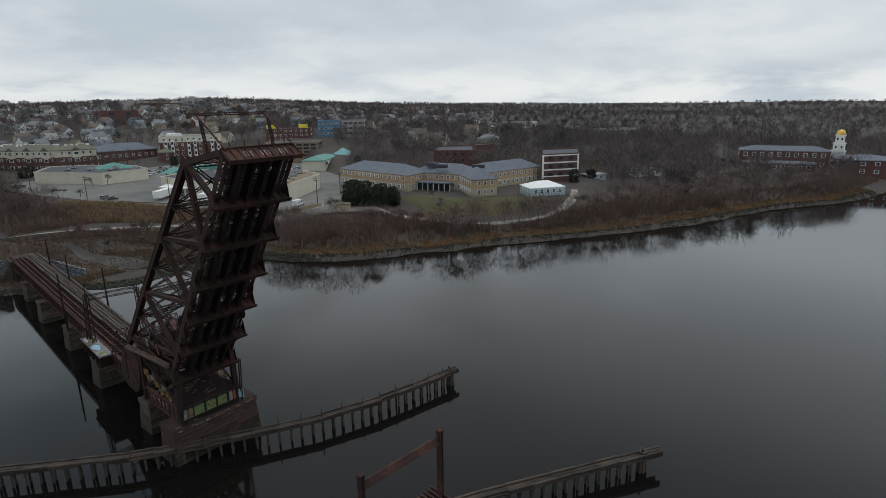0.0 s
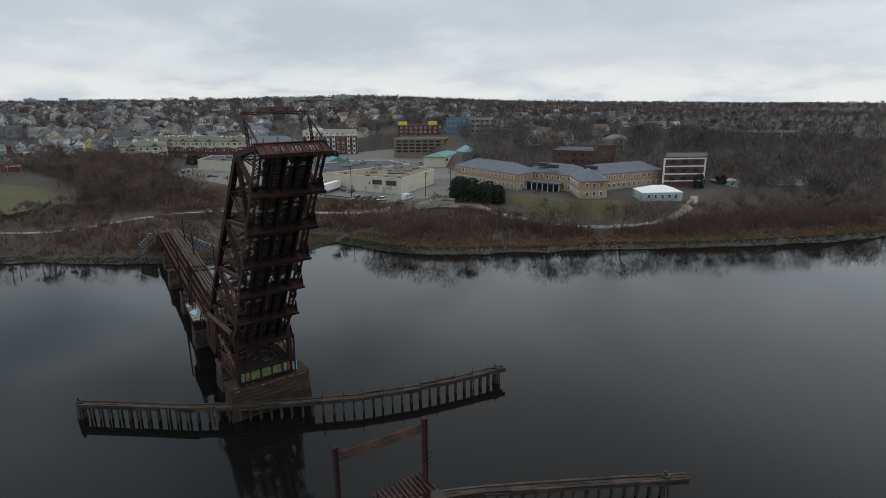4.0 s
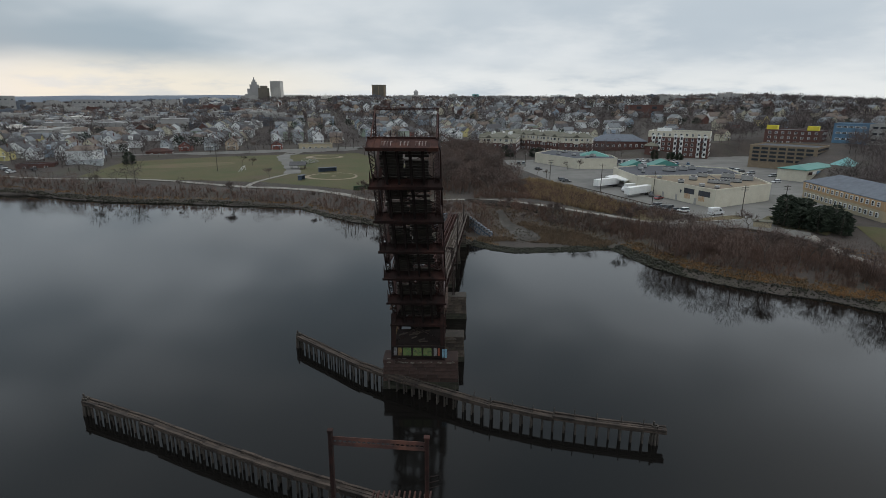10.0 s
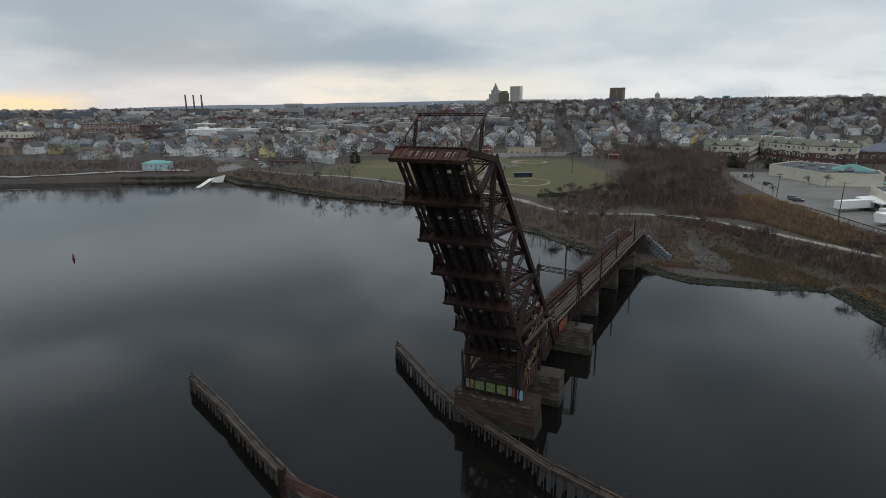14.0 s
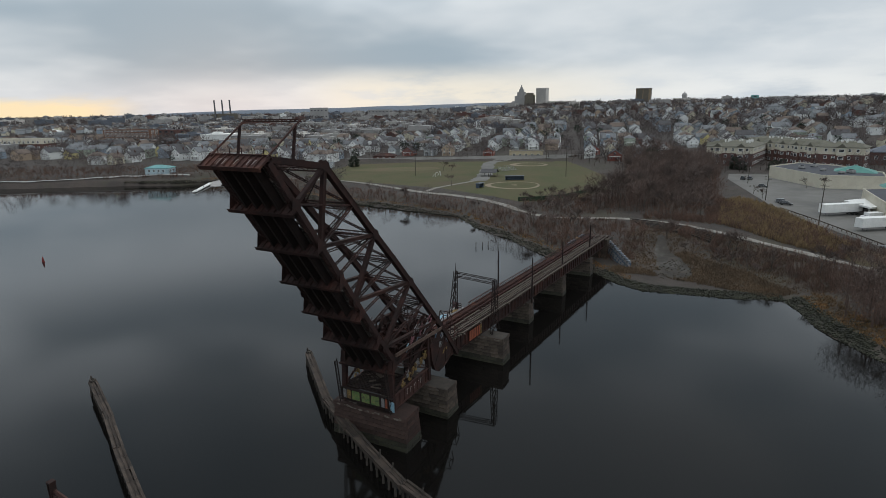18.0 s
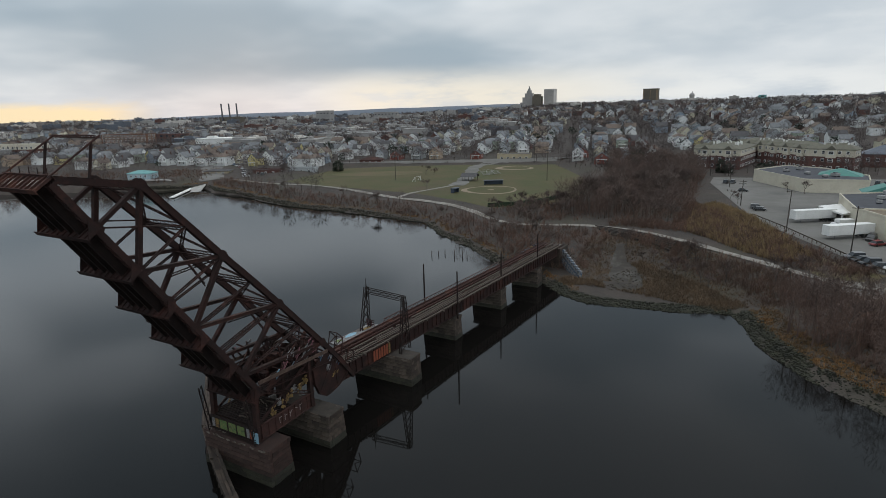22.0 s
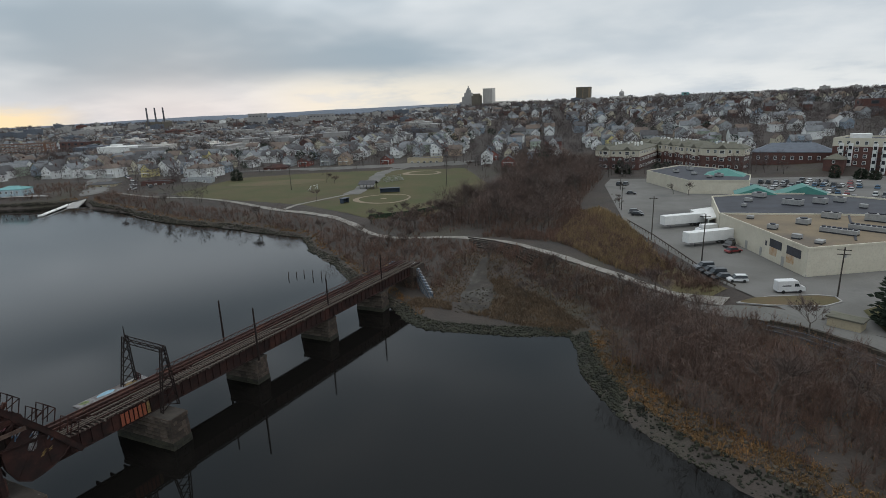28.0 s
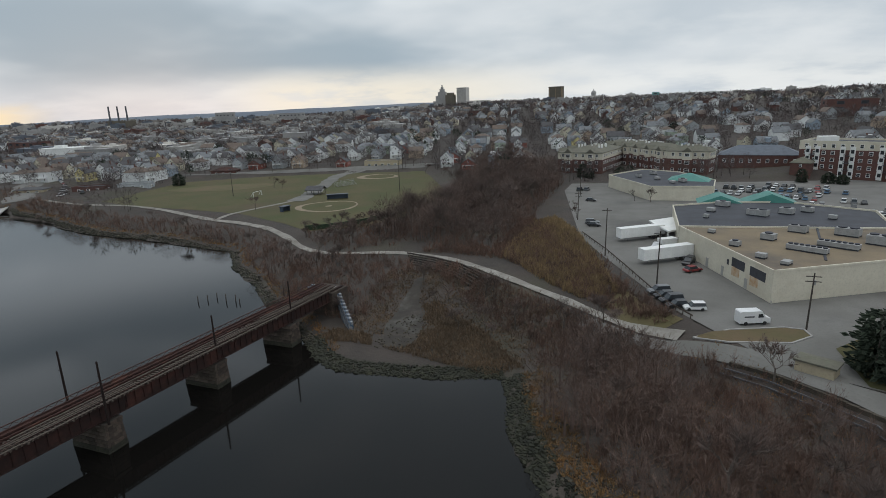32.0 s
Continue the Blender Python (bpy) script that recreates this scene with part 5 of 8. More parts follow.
for f, w, h in ((0.22, 1.2, 2.2), (0.45, 1.0, 2.2), (0.62, 1.1, 2.2), (0.40, 0.7, 1.2)):
    p = Vector((100.9, 121.5, 0)).lerp(Vector((84.5, 160.5, 0)), f)
    g = Geo()
    g.box(-w / 2, -0.08, 0, w / 2, 0.06, h)
    part("door", g, "concrete" if h > 2 else "roof_black", store).matrix_world = pose(p.x, p.y, 7.2 if h > 2 else 10.4, 0, 0, 111)
g = Geo()
g.beam((112, 133, 13.62), (118, 170, 13.62), 0.5, 0.2, (1, 0, 0))
part("roof_seam", g, "roof_black", store)
for poly, apex in (([(92, 203), (104, 203), (104, 212), (92, 212)], 2.6), ([(106, 206), (120, 206), (120, 214), (106, 214)], 3.0)):
    g = Geo()
    (x0, y0), (x1, _), (_, y1), _ = poly
    xm = (x0 + x1) / 2
    g.add([(x0 - 1, y0 - 1, 13), (x1 + 1, y0 - 1, 13), (x1 + 1, y1, 13), (x0 - 1, y1, 13), (xm, y0 - 0.6, 13 + apex), (xm, y1, 13 + apex)],
          [(0, 4, 5, 3), (1, 2, 5, 4), (0, 1, 4), (2, 3, 5), (3, 2, 1, 0)])
    part("gable_roof", g, "roof_teal", store_b, "green metal gable roof")
roof_units(None, 13.55, [(110, 140, 2.0, 8, 1.3, 7), (117, 145, 2.0, 8, 1.3, 7), (104, 150, 2.2, 3, 1.6, 1), (96, 142, 1.6, 2.2, 1.3, 1), (112, 160, 2.4, 4, 1.8, 2),
                         (122, 158, 2.6, 5, 2.0, 2), (100, 132, 1.4, 2.0, 1.2, 0), (126, 150, 3, 4.5, 2.2, 2), (92, 155, 1.2, 1.6, 1.0, 0), (104, 128, 2.2, 1.6, 0.9, 0)], 60)
roof_units(None, 13.25, [(106, 182, 2.6, 5.5, 1.9, 2), (114, 186, 2.4, 3.6, 1.9, 1), (94, 186, 1.6, 2.2, 1.3, 0), (120, 190, 2, 3, 1.6, 1), (98, 196, 2.2, 4, 1.7, 1), (92, 176, 1.3, 1.3, 1.2, 0), (124, 180, 1.4, 2, 1.3, 0)], 60)
dock = thing("loading_dock", "low loading dock with a white roof beside the store", "loading dock")
g = Geo()
g.prism([(76.5, 182), (84.5, 190), (85.5, 172), (82, 168)], "z", 10.2, 10.7)
part("roof", g, "white", dock)
for x, y in ((77.3, 181.6), (81.8, 169.4), (79.6, 175.5)):
    g = Geo()
    g.box(x, y, 6.9, x + 0.4, y + 0.4, 10.2)
    part("post", g, "white", dock)
g = Geo()
g.prism([(79, 183), (84.3, 188), (85.2, 172), (83.4, 170)], "z", 6.9, 8.2)
part("platform", g, "concrete", dock)

low_hall = building("low_hall", [(56.5, 275.5), (75.5, 240.5), (99, 243), (101, 262), (87, 290), (71, 300)], 5.2, "cream", "low cream hall with a black roof and a green pyramid roof", z=7.3, storeys=0)
g = Geo()
g.add([(82, 262, 12.56), (98, 257, 12.56), (100.5, 268, 12.56), (84, 275, 12.56), (91, 266, 15.4)], [(0, 1, 4), (1, 2, 4), (2, 3, 4), (3, 0, 4), (3, 2, 1, 0)])
part("pyramid_roof", g, "roof_teal", low_hall, "green metal pyramid roof")
roof_units(None, 12.6, [(70, 270, 1.8, 2.4, 1.4, 1), (78, 262, 1.6, 2.2, 1.3, 0), (76, 280, 2, 3, 1.5, 1), (84, 252, 1.5, 2, 1.2, 0), (88, 256, 2.2, 3, 1.5, 1)], 40)

# apartment houses above the stores: brick below, cream top storey, projecting bays, vents on the shingles
def apartment_house(poly, h, label, bay_sides, vents):
    z = min(ground_at(*p) for p in poly)
    if clockwise(poly):
        poly = poly[::-1]
    ap = building("apartment_house", poly, h, "brick", label, "apartment house", roof="roof_olive", z=z, storeys=3, pitch=3.4, size=(1.5, 1.7), hip=3.0, group="apartment houses", roof_over=0.9)
    cx, cy = centre(poly)
    g = Geo()
    g.prism([(cx + (x - cx) * 1.006, cy + (y - cy) * 1.006) for x, y in poly], "z", z + h * 0.66, z + h - 0.05)
    part("top_storey", g, "cream", ap, "cream clapboard top storey")
    for i in bay_sides:
        (ax, ay), (bx, by) = poly[i], poly[(i + 1) % len(poly)]
        l, ang = math.hypot(bx - ax, by - ay), math.degrees(math.atan2(by - ay, bx - ax))
        n = max(1, int(l / 11))
        for k in range(n):
            f = (k + 0.5) / n
            m = pose(ax + (bx - ax) * f, ay + (by - ay) * f, z, 0, 0, ang)
            g = Geo()
            g.box(-2.2, -1.3, -1, 2.2, 0.4, h * 0.62)
            bay = part("bay", g, "brick", ap)
            bay.matrix_world = m
            g = Geo()
            g.box(-2.25, -1.35, h * 0.62, 2.25, 0.4, h * 0.97)
            part("bay_top", g, "cream", bay)
            g = Geo()
            g.add([(-2.7, -1.8, h * 0.97), (2.7, -1.8, h * 0.97), (2.7, 4, h * 0.97), (-2.7, 4, h * 0.97), (0, -1.7, h + 2.0), (0, 4, h + 2.0)], [(0, 4, 5, 3), (1, 2, 5, 4), (0, 1, 4), (2, 3, 5), (3, 2, 1, 0)])
            part("bay_gable", g, "roof_olive", bay)
            for s3 in range(3):
                w = part("window", WIN["white"], "white", bay)
                w.matrix_basis = pose(0, -1.36, h * (s3 + 0.52) / 3) @ Matrix.Diagonal((2.6, 1, 1.8, 1))
    r = random.Random(int(cx))
    for _ in range(vents):
        g = Geo()
        u, v = r.uniform(0.2, 0.8), r.uniform(0.3, 0.7)
        a, b = Vector(poly[0]).lerp(Vector(poly[1]), u), Vector(poly[3]).lerp(Vector(poly[2]), u)
        p = a.lerp(b, v)
        g.box(p.x, p.y, z + h + 1.0, p.x + 0.9, p.y + 0.9, z + h + 3.2)
        part("roof_vent", g, "white", ap, "small white roof vent")


apartment_house([(24, 326), (49, 321), (57, 362), (33, 368)], 11.5, "three-storey brick and cream apartment house with olive shingles", (0, 3), 14)
apartment_house([(44, 380), (82, 325), (95, 334), (58, 390)], 12, "long brick and cream apartment house with gabled bays and olive shingles", (0,), 22)
apartment_house([(82, 324.5), (102, 319), (106, 331), (90, 337)], 12, "brick and cream end wing of the apartment house", (0,), 8)
mid = building("midrise_block", [(142, 322), (177, 304), (186, 322), (152, 341)], 16.2, "brick", "five-storey brick block with white bays, balconies and cornice", "apartment block",
               z=7.6, storeys=5, pitch=3.4, size=(1.6, 1.8), top="cream", parapet=0.9)
for (ax, ay), (bx, by), ang, spots in (((142, 322), (177, 304), -27.2, (0.10, 0.20, 0.46, 0.56, 0.84, 0.94)), ((152, 341), (142, 322), -117.8, (0.2, 0.6))):
    for f in spots:
        m = pose(ax + (bx - ax) * f, ay + (by - ay) * f, 7.6, 0, 0, ang)
        g = Geo()
        g.box(-1.0, -0.7, 0, 1.0, 0.1, 14.5)
        bay = part("white_bay", g, "white", mid)
        bay.matrix_world = m
        for k in range(4):
            w = part("window", WIN["dark"], "dark", bay)
            w.matrix_basis = pose(0, -0.72, 2.2 + 3.4 * k) @ Matrix.Diagonal((1.3, 1, 1.7, 1))
    for f in spots[:-1:2]:
        m = pose(ax + (bx - ax) * (f + 0.05), ay + (by - ay) * (f + 0.05), 7.6, 0, 0, ang)
        for k in range(1, 4):
            g = Geo()
            g.box(-1.3, -1.3, 3.4 * k, 1.3, 0, 3.4 * k + 0.15)
            for x in np.linspace(-1.25, 1.25, 9):
                g.box(x - 0.03, -1.28, 3.4 * k + 0.1, x + 0.03, -1.22, 3.4 * k + 1.1)
            g.box(-1.3, -1.3, 3.4 * k + 1.05, 1.3, -1.2, 3.4 * k + 1.13)
            part("balcony", g, "roof_black", mid, "dark railed balcony").matrix_world = m
g = Geo()
g.box(150, 322, 23.7, 158, 328, 26.4)
part("roof_house", g, "white", mid)
building("slate_hall", [(108, 342), (147, 338), (149, 357), (111, 361)], 7, "brick", "brick hall under a large slate mansard roof", z=9, storeys=1, pitch=4, size=(1.6, 2), roof="roof_slate", hip=4.5)
building("brick_house", [(137, 312), (145, 309), (148, 318), (140, 321)], 6, "brick", "small brick house with a white gable", z=9, storeys=2, roof="roof_olive", hip=2.5)

# the long care home by the river: four hipped wings
LH = dict(wall="beige", category="care home", roof="roof_slate", storeys=2, pitch=2.7, size=(1.3, 1.6), top=None, hip=3.6, proud=0.3, group="wings of the long house")
for poly, label in (([(142, 95), (159, 98), (160, 141), (144, 141)], "tan and beige wing of the long house under a blue-grey roof"),
                    ([(153, 103), (158, 74), (173, 78), (170, 108)], "recessed middle wing of the long house under a blue-grey roof"),
                    ([(146, 64), (156, 59), (168, 72), (158, 80)], "projecting wing of the long house with bay windows"),
                    ([(165, 73), (203, 66), (206, 80), (168, 87)], "end wing of the long house, tan above beige")):
    w = building("long_house_wing", poly, 6.8, label=label, z=8.0, **LH)
    q = poly[::-1] if clockwise(poly) else poly
    cx, cy = centre(q)
    g = Geo()
    g.prism([(cx + (x - cx) * 1.012, cy + (y - cy) * 1.012) for x, y in q], "z", 11.5, 14.6)
    part("upper_wall", g, "tan", w, "tan upper wall")
porch = thing("porch", "low glazed porch with a slate roof on white posts", "porch")
g = Geo()
g.prism([(147, 99), (152, 80), (158, 83), (154, 102)], "z", 11.0, 11.5)
part("roof", g, "roof_slate", porch)
for i in range(8):
    f = i / 7
    g = Geo()
    g.box(147.6 + 4.8 * f, 98 - 17.4 * f, 7.6, 147.9 + 4.8 * f, 98.3 - 17.4 * f, 11.0)
    part("post", g, "white", porch)
g = Geo()
g.prism([(149, 98), (153, 83), (157, 84), (153.5, 101)], "z", 7.6, 10.8)
part("glazing", g, "glass", porch)
for x, y in ((158, 95), (156, 88), (164, 74)):
    g = Geo()
    g.box(-2.6, -1.0, 0, 2.6, 1.0, 1.5)
    single("roof_vent", g, "roof_black", "dark louvred housing on the slate roof", "roof vent", pose(x, y, 17.2, 0, 0, -70), "roof vents")

pav = building("event_tent", [(160, 46), (173, 37.5), (180, 46), (167, 55)], 3.4, "pale_blue", "white gabled event tent with pale walls on the lawn", "tent", roof="white", z=7.9, storeys=1, pitch=2.6, size=(1.2, 1.6), hip=2.0, win="white", roof_over=0.2)
sch = building("factory_block", [(198, 62), (213, 52), (236, 64), (222, 76)], 11, "brick", "brick and white factory block with large windows", z=9.5, storeys=3, pitch=4.6, size=(2.6, 1.5), win="dark")
for f in np.linspace(0, 1, 2):
    p = Vector((198, 62, 0)).lerp(Vector((213, 52, 0)), f)
    g = Geo()
    g.box(-0.35, -0.2, 0, 0.35, 0.2, 11)
    part("white_pier", g, "white", sch).matrix_world = pose(p.x, p.y, 9.5, 0, 0, -34)
for z in (10.6, 13.6, 16.9, 20.2):
    g = Geo()
    g.beam((198, 61.9, z), (213, 51.9, z), 0.55, 0.3, (0, 0, 1))
    part("white_band", g, "white", sch)
building("brick_hall", [(211, 139), (224, 119), (252, 137), (238, 157)], 7, "brick", "dark red brick hall with a flat roof", z=11, storeys=2, pitch=4, size=(1.6, 1.5), win="dark")
building("brick_hall", [(224, 119), (232, 113), (239, 121), (231, 127)], 10, "brick", "dark red brick stair tower", z=11, storeys=0)
building("parking_garage", [(181, 258), (207, 236), (226, 256), (202, 280)], 9, "garage_tan", "long brown-tan concrete parking garage with open decks", z=10.5, storeys=4, pitch=4.5, size=(3.6, 1.3), win="dark", parapet=0.8)
building("office_block", [(214, 306), (239, 285), (252, 300), (229, 322)], 12.5, "brick", "brick office block with bright yellow roof panels", z=14, storeys=4, pitch=3.6, size=(1.6, 1.5))
for x, y in ((219, 306), (237, 291)):
    g = Geo()
    g.box(-3.2, -2, 0, 3.2, 2, 3.0)
    single("roof_screen", g, "yellow", "bright yellow panelled roof screen on the office", "roof screen", pose(x, y, 26.6, 0, 0, -40), "yellow roof screens")
building("glass_office", [(245, 284), (258, 271), (272, 285), (259, 298)], 18.5, "blue_glass", "blue glazed end of the office", z=13, storeys=5, pitch=3.0, size=(2.6, 1.2), win="white")
building("glass_office", [(258, 271), (270, 259), (284, 273), (272, 285)], 18.5, "concrete", "pale concrete half of the office with window bands", z=13, storeys=5, pitch=3.0, size=(2.6, 1.2), win="dark")
building("green_shop", [(176, 192), (204, 213), (196, 224), (168, 203)], 4.5, "cream", "low shop with a dark green roof and bright signs", z=8.5, storeys=0, roof="roof_teal", hip=1.5)
for i, m in enumerate(("rust_red", "white", "blue_glass", "rust_red")):
    g = Geo()
    g.beam((177 + i * 3.6, 192.2 + i * 2.7, 11.2), (180.2 + i * 3.6, 194.6 + i * 2.7, 11.2), 1.4, 0.12, (0, 0, 1))
    single("shop_sign", g, m, "bright flat sign panel on the low green shop", "sign", group="shop signs")
building("aqua_pavilion", [(206, 205), (216, 212), (210, 221), (200, 214)], 4.8, "beige", "small pavilion under an aqua pyramid roof", z=8.5, storeys=0, roof="aqua", hip=4.0)
building("orange_hotel", [(564, 538), (620, 500), (630, 514), (574, 552)], 17, "orange_brick", "long orange brick apartment slab on the hill", z=21, storeys=6, pitch=8, size=(4, 2), win="white")
building("hillside_house", [(486, 306), (540, 264), (547, 273), (493, 315)], 8, "white", "long white low block far behind trees", storeys=1, pitch=7, size=(4, 2))

building("low_shop", [(256, 40), (269, 31), (274, 38), (261, 47)], 3.6, "white", "low white shop between the woods and the road", storeys=1, pitch=3.4, size=(1.6, 1.3), roof="tower_grey", hip=0.8)
building("low_shop", [(226, 53), (235, 47), (238, 51.5), (229, 57.5)], 3.4, "pale_blue", "small pale shop behind the lawn", storeys=1, pitch=3.0, size=(1.4, 1.2), roof="tower_grey", hip=0.7)
building("school_block", [(480, 168), (521, 139), (533, 156), (492, 185)], 8, "tower_grey", "long grey two-storey school block in the trees", storeys=2, pitch=4.5, size=(2.6, 1.6), win="dark")

# mill with the white clock tower, far along the shore
mill = building("brick_mill", [(338, 10), (348, -34), (362, -31), (352, 13)], 10, "brick", "long red brick mill with rows of windows", z=5, storeys=2, pitch=4.0, size=(2.0, 2.4), roof="roof_slate", hip=2.4)
building("brick_mill", [(322, 4), (329, -30), (337, -28), (330, 6)], 4.5, "brick", "low brick mill shed with a grey roof", z=5, storeys=1, pitch=4, size=(2.4, 1.8), roof="roof_slate", hip=1.2)
building("brick_mill", [(330, -40), (338, -66), (362, -60), (354, -34)], 8, "brick", "brick mill shed by the river", z=4.5, storeys=2, pitch=5, size=(2.2, 2.0), roof="roof_slate", hip=2)
clock = thing("clock_tower", "white wooden clock tower with a gilded dome above the mill", "clock tower", pose(364, -36, 9))
for w, z0, z1 in ((6.4, 0, 5.5), (5.4, 5.5, 10.0), (4.2, 10, 14.5)):
    g = Geo()
    g.box(-w / 2, -w / 2, z0, w / 2, w / 2, z1)
    g.box(-w / 2 - 0.4, -w / 2 - 0.4, z1 - 0.4, w / 2 + 0.4, w / 2 + 0.4, z1)
    st = part("stage", g, "white", clock)
    for s in (-0.25, 0.25):
        win = part("louvre", WIN["dark"], "dark", st)
        win.matrix_basis = pose(-w / 2, s * w, (z0 + z1) / 2, 0, 0, -90) @ Matrix.Diagonal((0.8, 1, 1.4, 1))
g = Geo()
for i in range(5):
    a, b = i * math.pi / 10, (i + 1) * math.pi / 10
    g.tube((0, 0, 14.5 + 3.0 * math.sin(a)), (0, 0, 14.5 + 3.0 * math.sin(b)), 2.4 * math.cos(a), max(0.05, 2.4 * math.cos(b)), 14)
part("dome", g, "gold", clock, "gilded dome")

building("red_slab", [(-648, 369), (-586, 387), (-591, 403), (-653, 385)], 20, "orange_brick", "seven-storey red brick slab with rows of pale balconies", z=4, storeys=7, pitch=5.2, size=(4.4, 1.7), win="white")
HOTEL = [(-590, 206), (-524, 234), (-531, 250), (-597, 222)]
building("brick_hotel", HOTEL, 19, "brick", "long four-storey brick block with cream top storey by the harbour", z=3, storeys=4, pitch=4.4, size=(2.2, 2.0), top="cream", roof="tower_grey", parapet=0.9)
building("boat_house", [(-298, 176), (-284, 182), (-288, 191), (-302, 185)], 4.0, "pale_blue", "pale blue boat house with an aqua roof by the ramp", z=5.8, storeys=1, pitch=3.2, size=(1.4, 1.4), roof="aqua", hip=1.7)
building("shed", [(99.3, 90.9), (103.8, 88.6), (105.2, 91.2), (100.7, 93.5)], 2.4, "beige", "small tan brick pump shed by the road", z=6.7, storeys=0, roof="roof_olive", hip=0.35, roof_over=0.35)
building("red_bungalow", [(-205, 300), (-190, 306), (-194, 316), (-209, 310)], 4, "brick", "long low red-roofed building beside the field", z=5.5, storeys=1, roof="rust_red", hip=2)
building("field_house", [(-112, 345), (-88, 352), (-91, 362), (-115, 355)], 5.5, "beige", "beige field house behind the playing field", z=6, storeys=1, pitch=4, size=(2, 1.4))

# skyline
def tower_box(parent, name, x, y, w, d, z0, z1, mat):
    g = Geo()
    g.box(x - w / 2, y - d / 2, z0, x + w / 2, y + d / 2, z1)
    return part(name, g, mat, parent)


t1 = thing("stepped_tower", "grey limestone stepped skyscraper with a lantern top", "skyscraper")
for w, z0, z1 in ((84, 20, 66), (62, 66, 92), (40, 92, 112), (24, 112, 126), (13, 126, 136), (5, 136, 147)):
    tower_box(t1, "stage", -1010, 2856, w, w * 0.6, z0, z1, "tower_grey")
t2 = thing("office_tower", "pale square office tower with ribbed walls", "skyscraper")
tower_box(t2, "shaft", -900, 2870, 52, 50, 20, 130, "tower_pale")
for i in range(10):
    tower_box(t2, "rib", -924 + i * 5.3, 2844, 1.6, 1.5, 22, 128, "tower_grey")
t3 = thing("office_tower", "dark glass office tower between the others", "skyscraper")
tower_box(t3, "shaft", -958, 2840, 44, 40, 20, 96, "tower_brown")
tower_box(t3, "crown", -958, 2840, 30, 30, 96, 106, "tower_brown")
t4 = thing("library_slab", "brown concrete tower slab on the hill", "tower")
tower_box(t4, "shaft", -262, 1976, 46, 34, 30, 90, "tower_brown")
tower_box(t4, "crown", -262, 1976, 47, 35, 90, 93, "tower_brown")
for x, w in ((-283, 3), (-262, 2), (-241, 6)):
    tower_box(t4, "rib", x, 1958, w, 2, 40, 89, "garage_tan")
plant = thing("power_station", "power station with three tall dark chimneys", "power station")
tower_box(plant, "hall", -1570, 1380, 80, 40, 0, 34, "tower_brown")
tower_box(plant, "hall", -1480, 1420, 60, 40, 0, 24, "concrete")
for i in range(3):
    g = Geo()
    g.tube((-1592 + i * 19, 1358 + i * 16.5, 5), (-1592 + i * 19, 1358 + i * 16.5, 80), 3.0, 2.4, 12)
    part("chimney", g, "stack", plant, "tall dark steel chimney")
dm = thing("domed_hall", "pale domed hall on the far hill", "domed hall", pose(-120, 1800, 52))
tower_box(dm, "block", 0, 0, 60, 20, -10, 6, "tower_pale").matrix_basis = Matrix()
g = Geo()
for i in range(5):
    a, b = i * math.pi / 10, (i + 1) * math.pi / 10
    g.tube((0, 0, 12 + 9 * math.sin(a)), (0, 0, 12 + 9 * math.sin(b)), 8 * math.cos(a), max(0.3, 8 * math.cos(b)), 12)
g.tube((0, 0, 4), (0, 0, 12), 7, 7, 12)
g.tube((0, 0, 20), (0, 0, 26), 1.4, 0.4, 8)
part("dome", g, "tower_grey", dm)
for x, y, z, w, h, m in ((150, 1500, 46, 120, 9, "white"), (60, 1450, 46, 16, 12, "aqua"), (-700, 2500, 30, 110, 30, "tower_pale"), (-1100, 1650, 8, 90, 30, "tower_grey"),
                         (-1250, 1500, 8, 60, 40, "tower_grey"), (-900, 700, 4, 90, 12, "tower_pale"), (-780, 560, 4, 60, 12, "brick"), (-1000, 900, 4, 130, 14, "concrete"),
                         (-560, 1300, 10, 60, 20, "brick"), (-160, 820, 22, 70, 14, "brick"), (-420, 1500, 16, 60, 18, "tower_pale"), (380, 820, 36, 60, 12, "brick"), (240, 640, 28, 40, 11, "brick")):
    building("distant_block", [(x - w / 2, y - 12), (x + w / 2, y - 12), (x + w / 2, y + 12), (x - w / 2, y + 12)], h, m, "distant flat-roofed city block", z=z, storeys=2, pitch=14, size=(6, 3), win="dark", group="distant blocks")

# ---------------------------------------------------------------- houses of the town
HOUSE_COLOURS = {"white_siding": (0.72, 0.73, 0.72), "cream_siding": (0.56, 0.52, 0.40), "grey_siding": (0.36, 0.38, 0.39), "green_siding": (0.36, 0.42, 0.34),
                 "yellow_siding": (0.60, 0.52, 0.24), "blue_siding": (0.28, 0.34, 0.40), "tan_siding": (0.40, 0.31, 0.23), "red_siding": (0.26, 0.09, 0.07)}
for k, c in HOUSE_COLOURS.items():
    M[k] = material(k, c, tuple(v * 0.88 for v in c), 0.8, scale=0.7)
M["shingle_dark"] = material("dark_shingle", (0.085, 0.083, 0.086), (0.060, 0.058, 0.060), 0.9, scale=0.5)
M["shingle_grey"] = material("grey_shingle", (0.18, 0.188, 0.197), (0.135, 0.142, 0.147), 0.9, scale=0.5)
M["shingle_brown"] = material("brown_shingle", (0.15, 0.115, 0.095), (0.11, 0.087, 0.072), 0.9, scale=0.5)


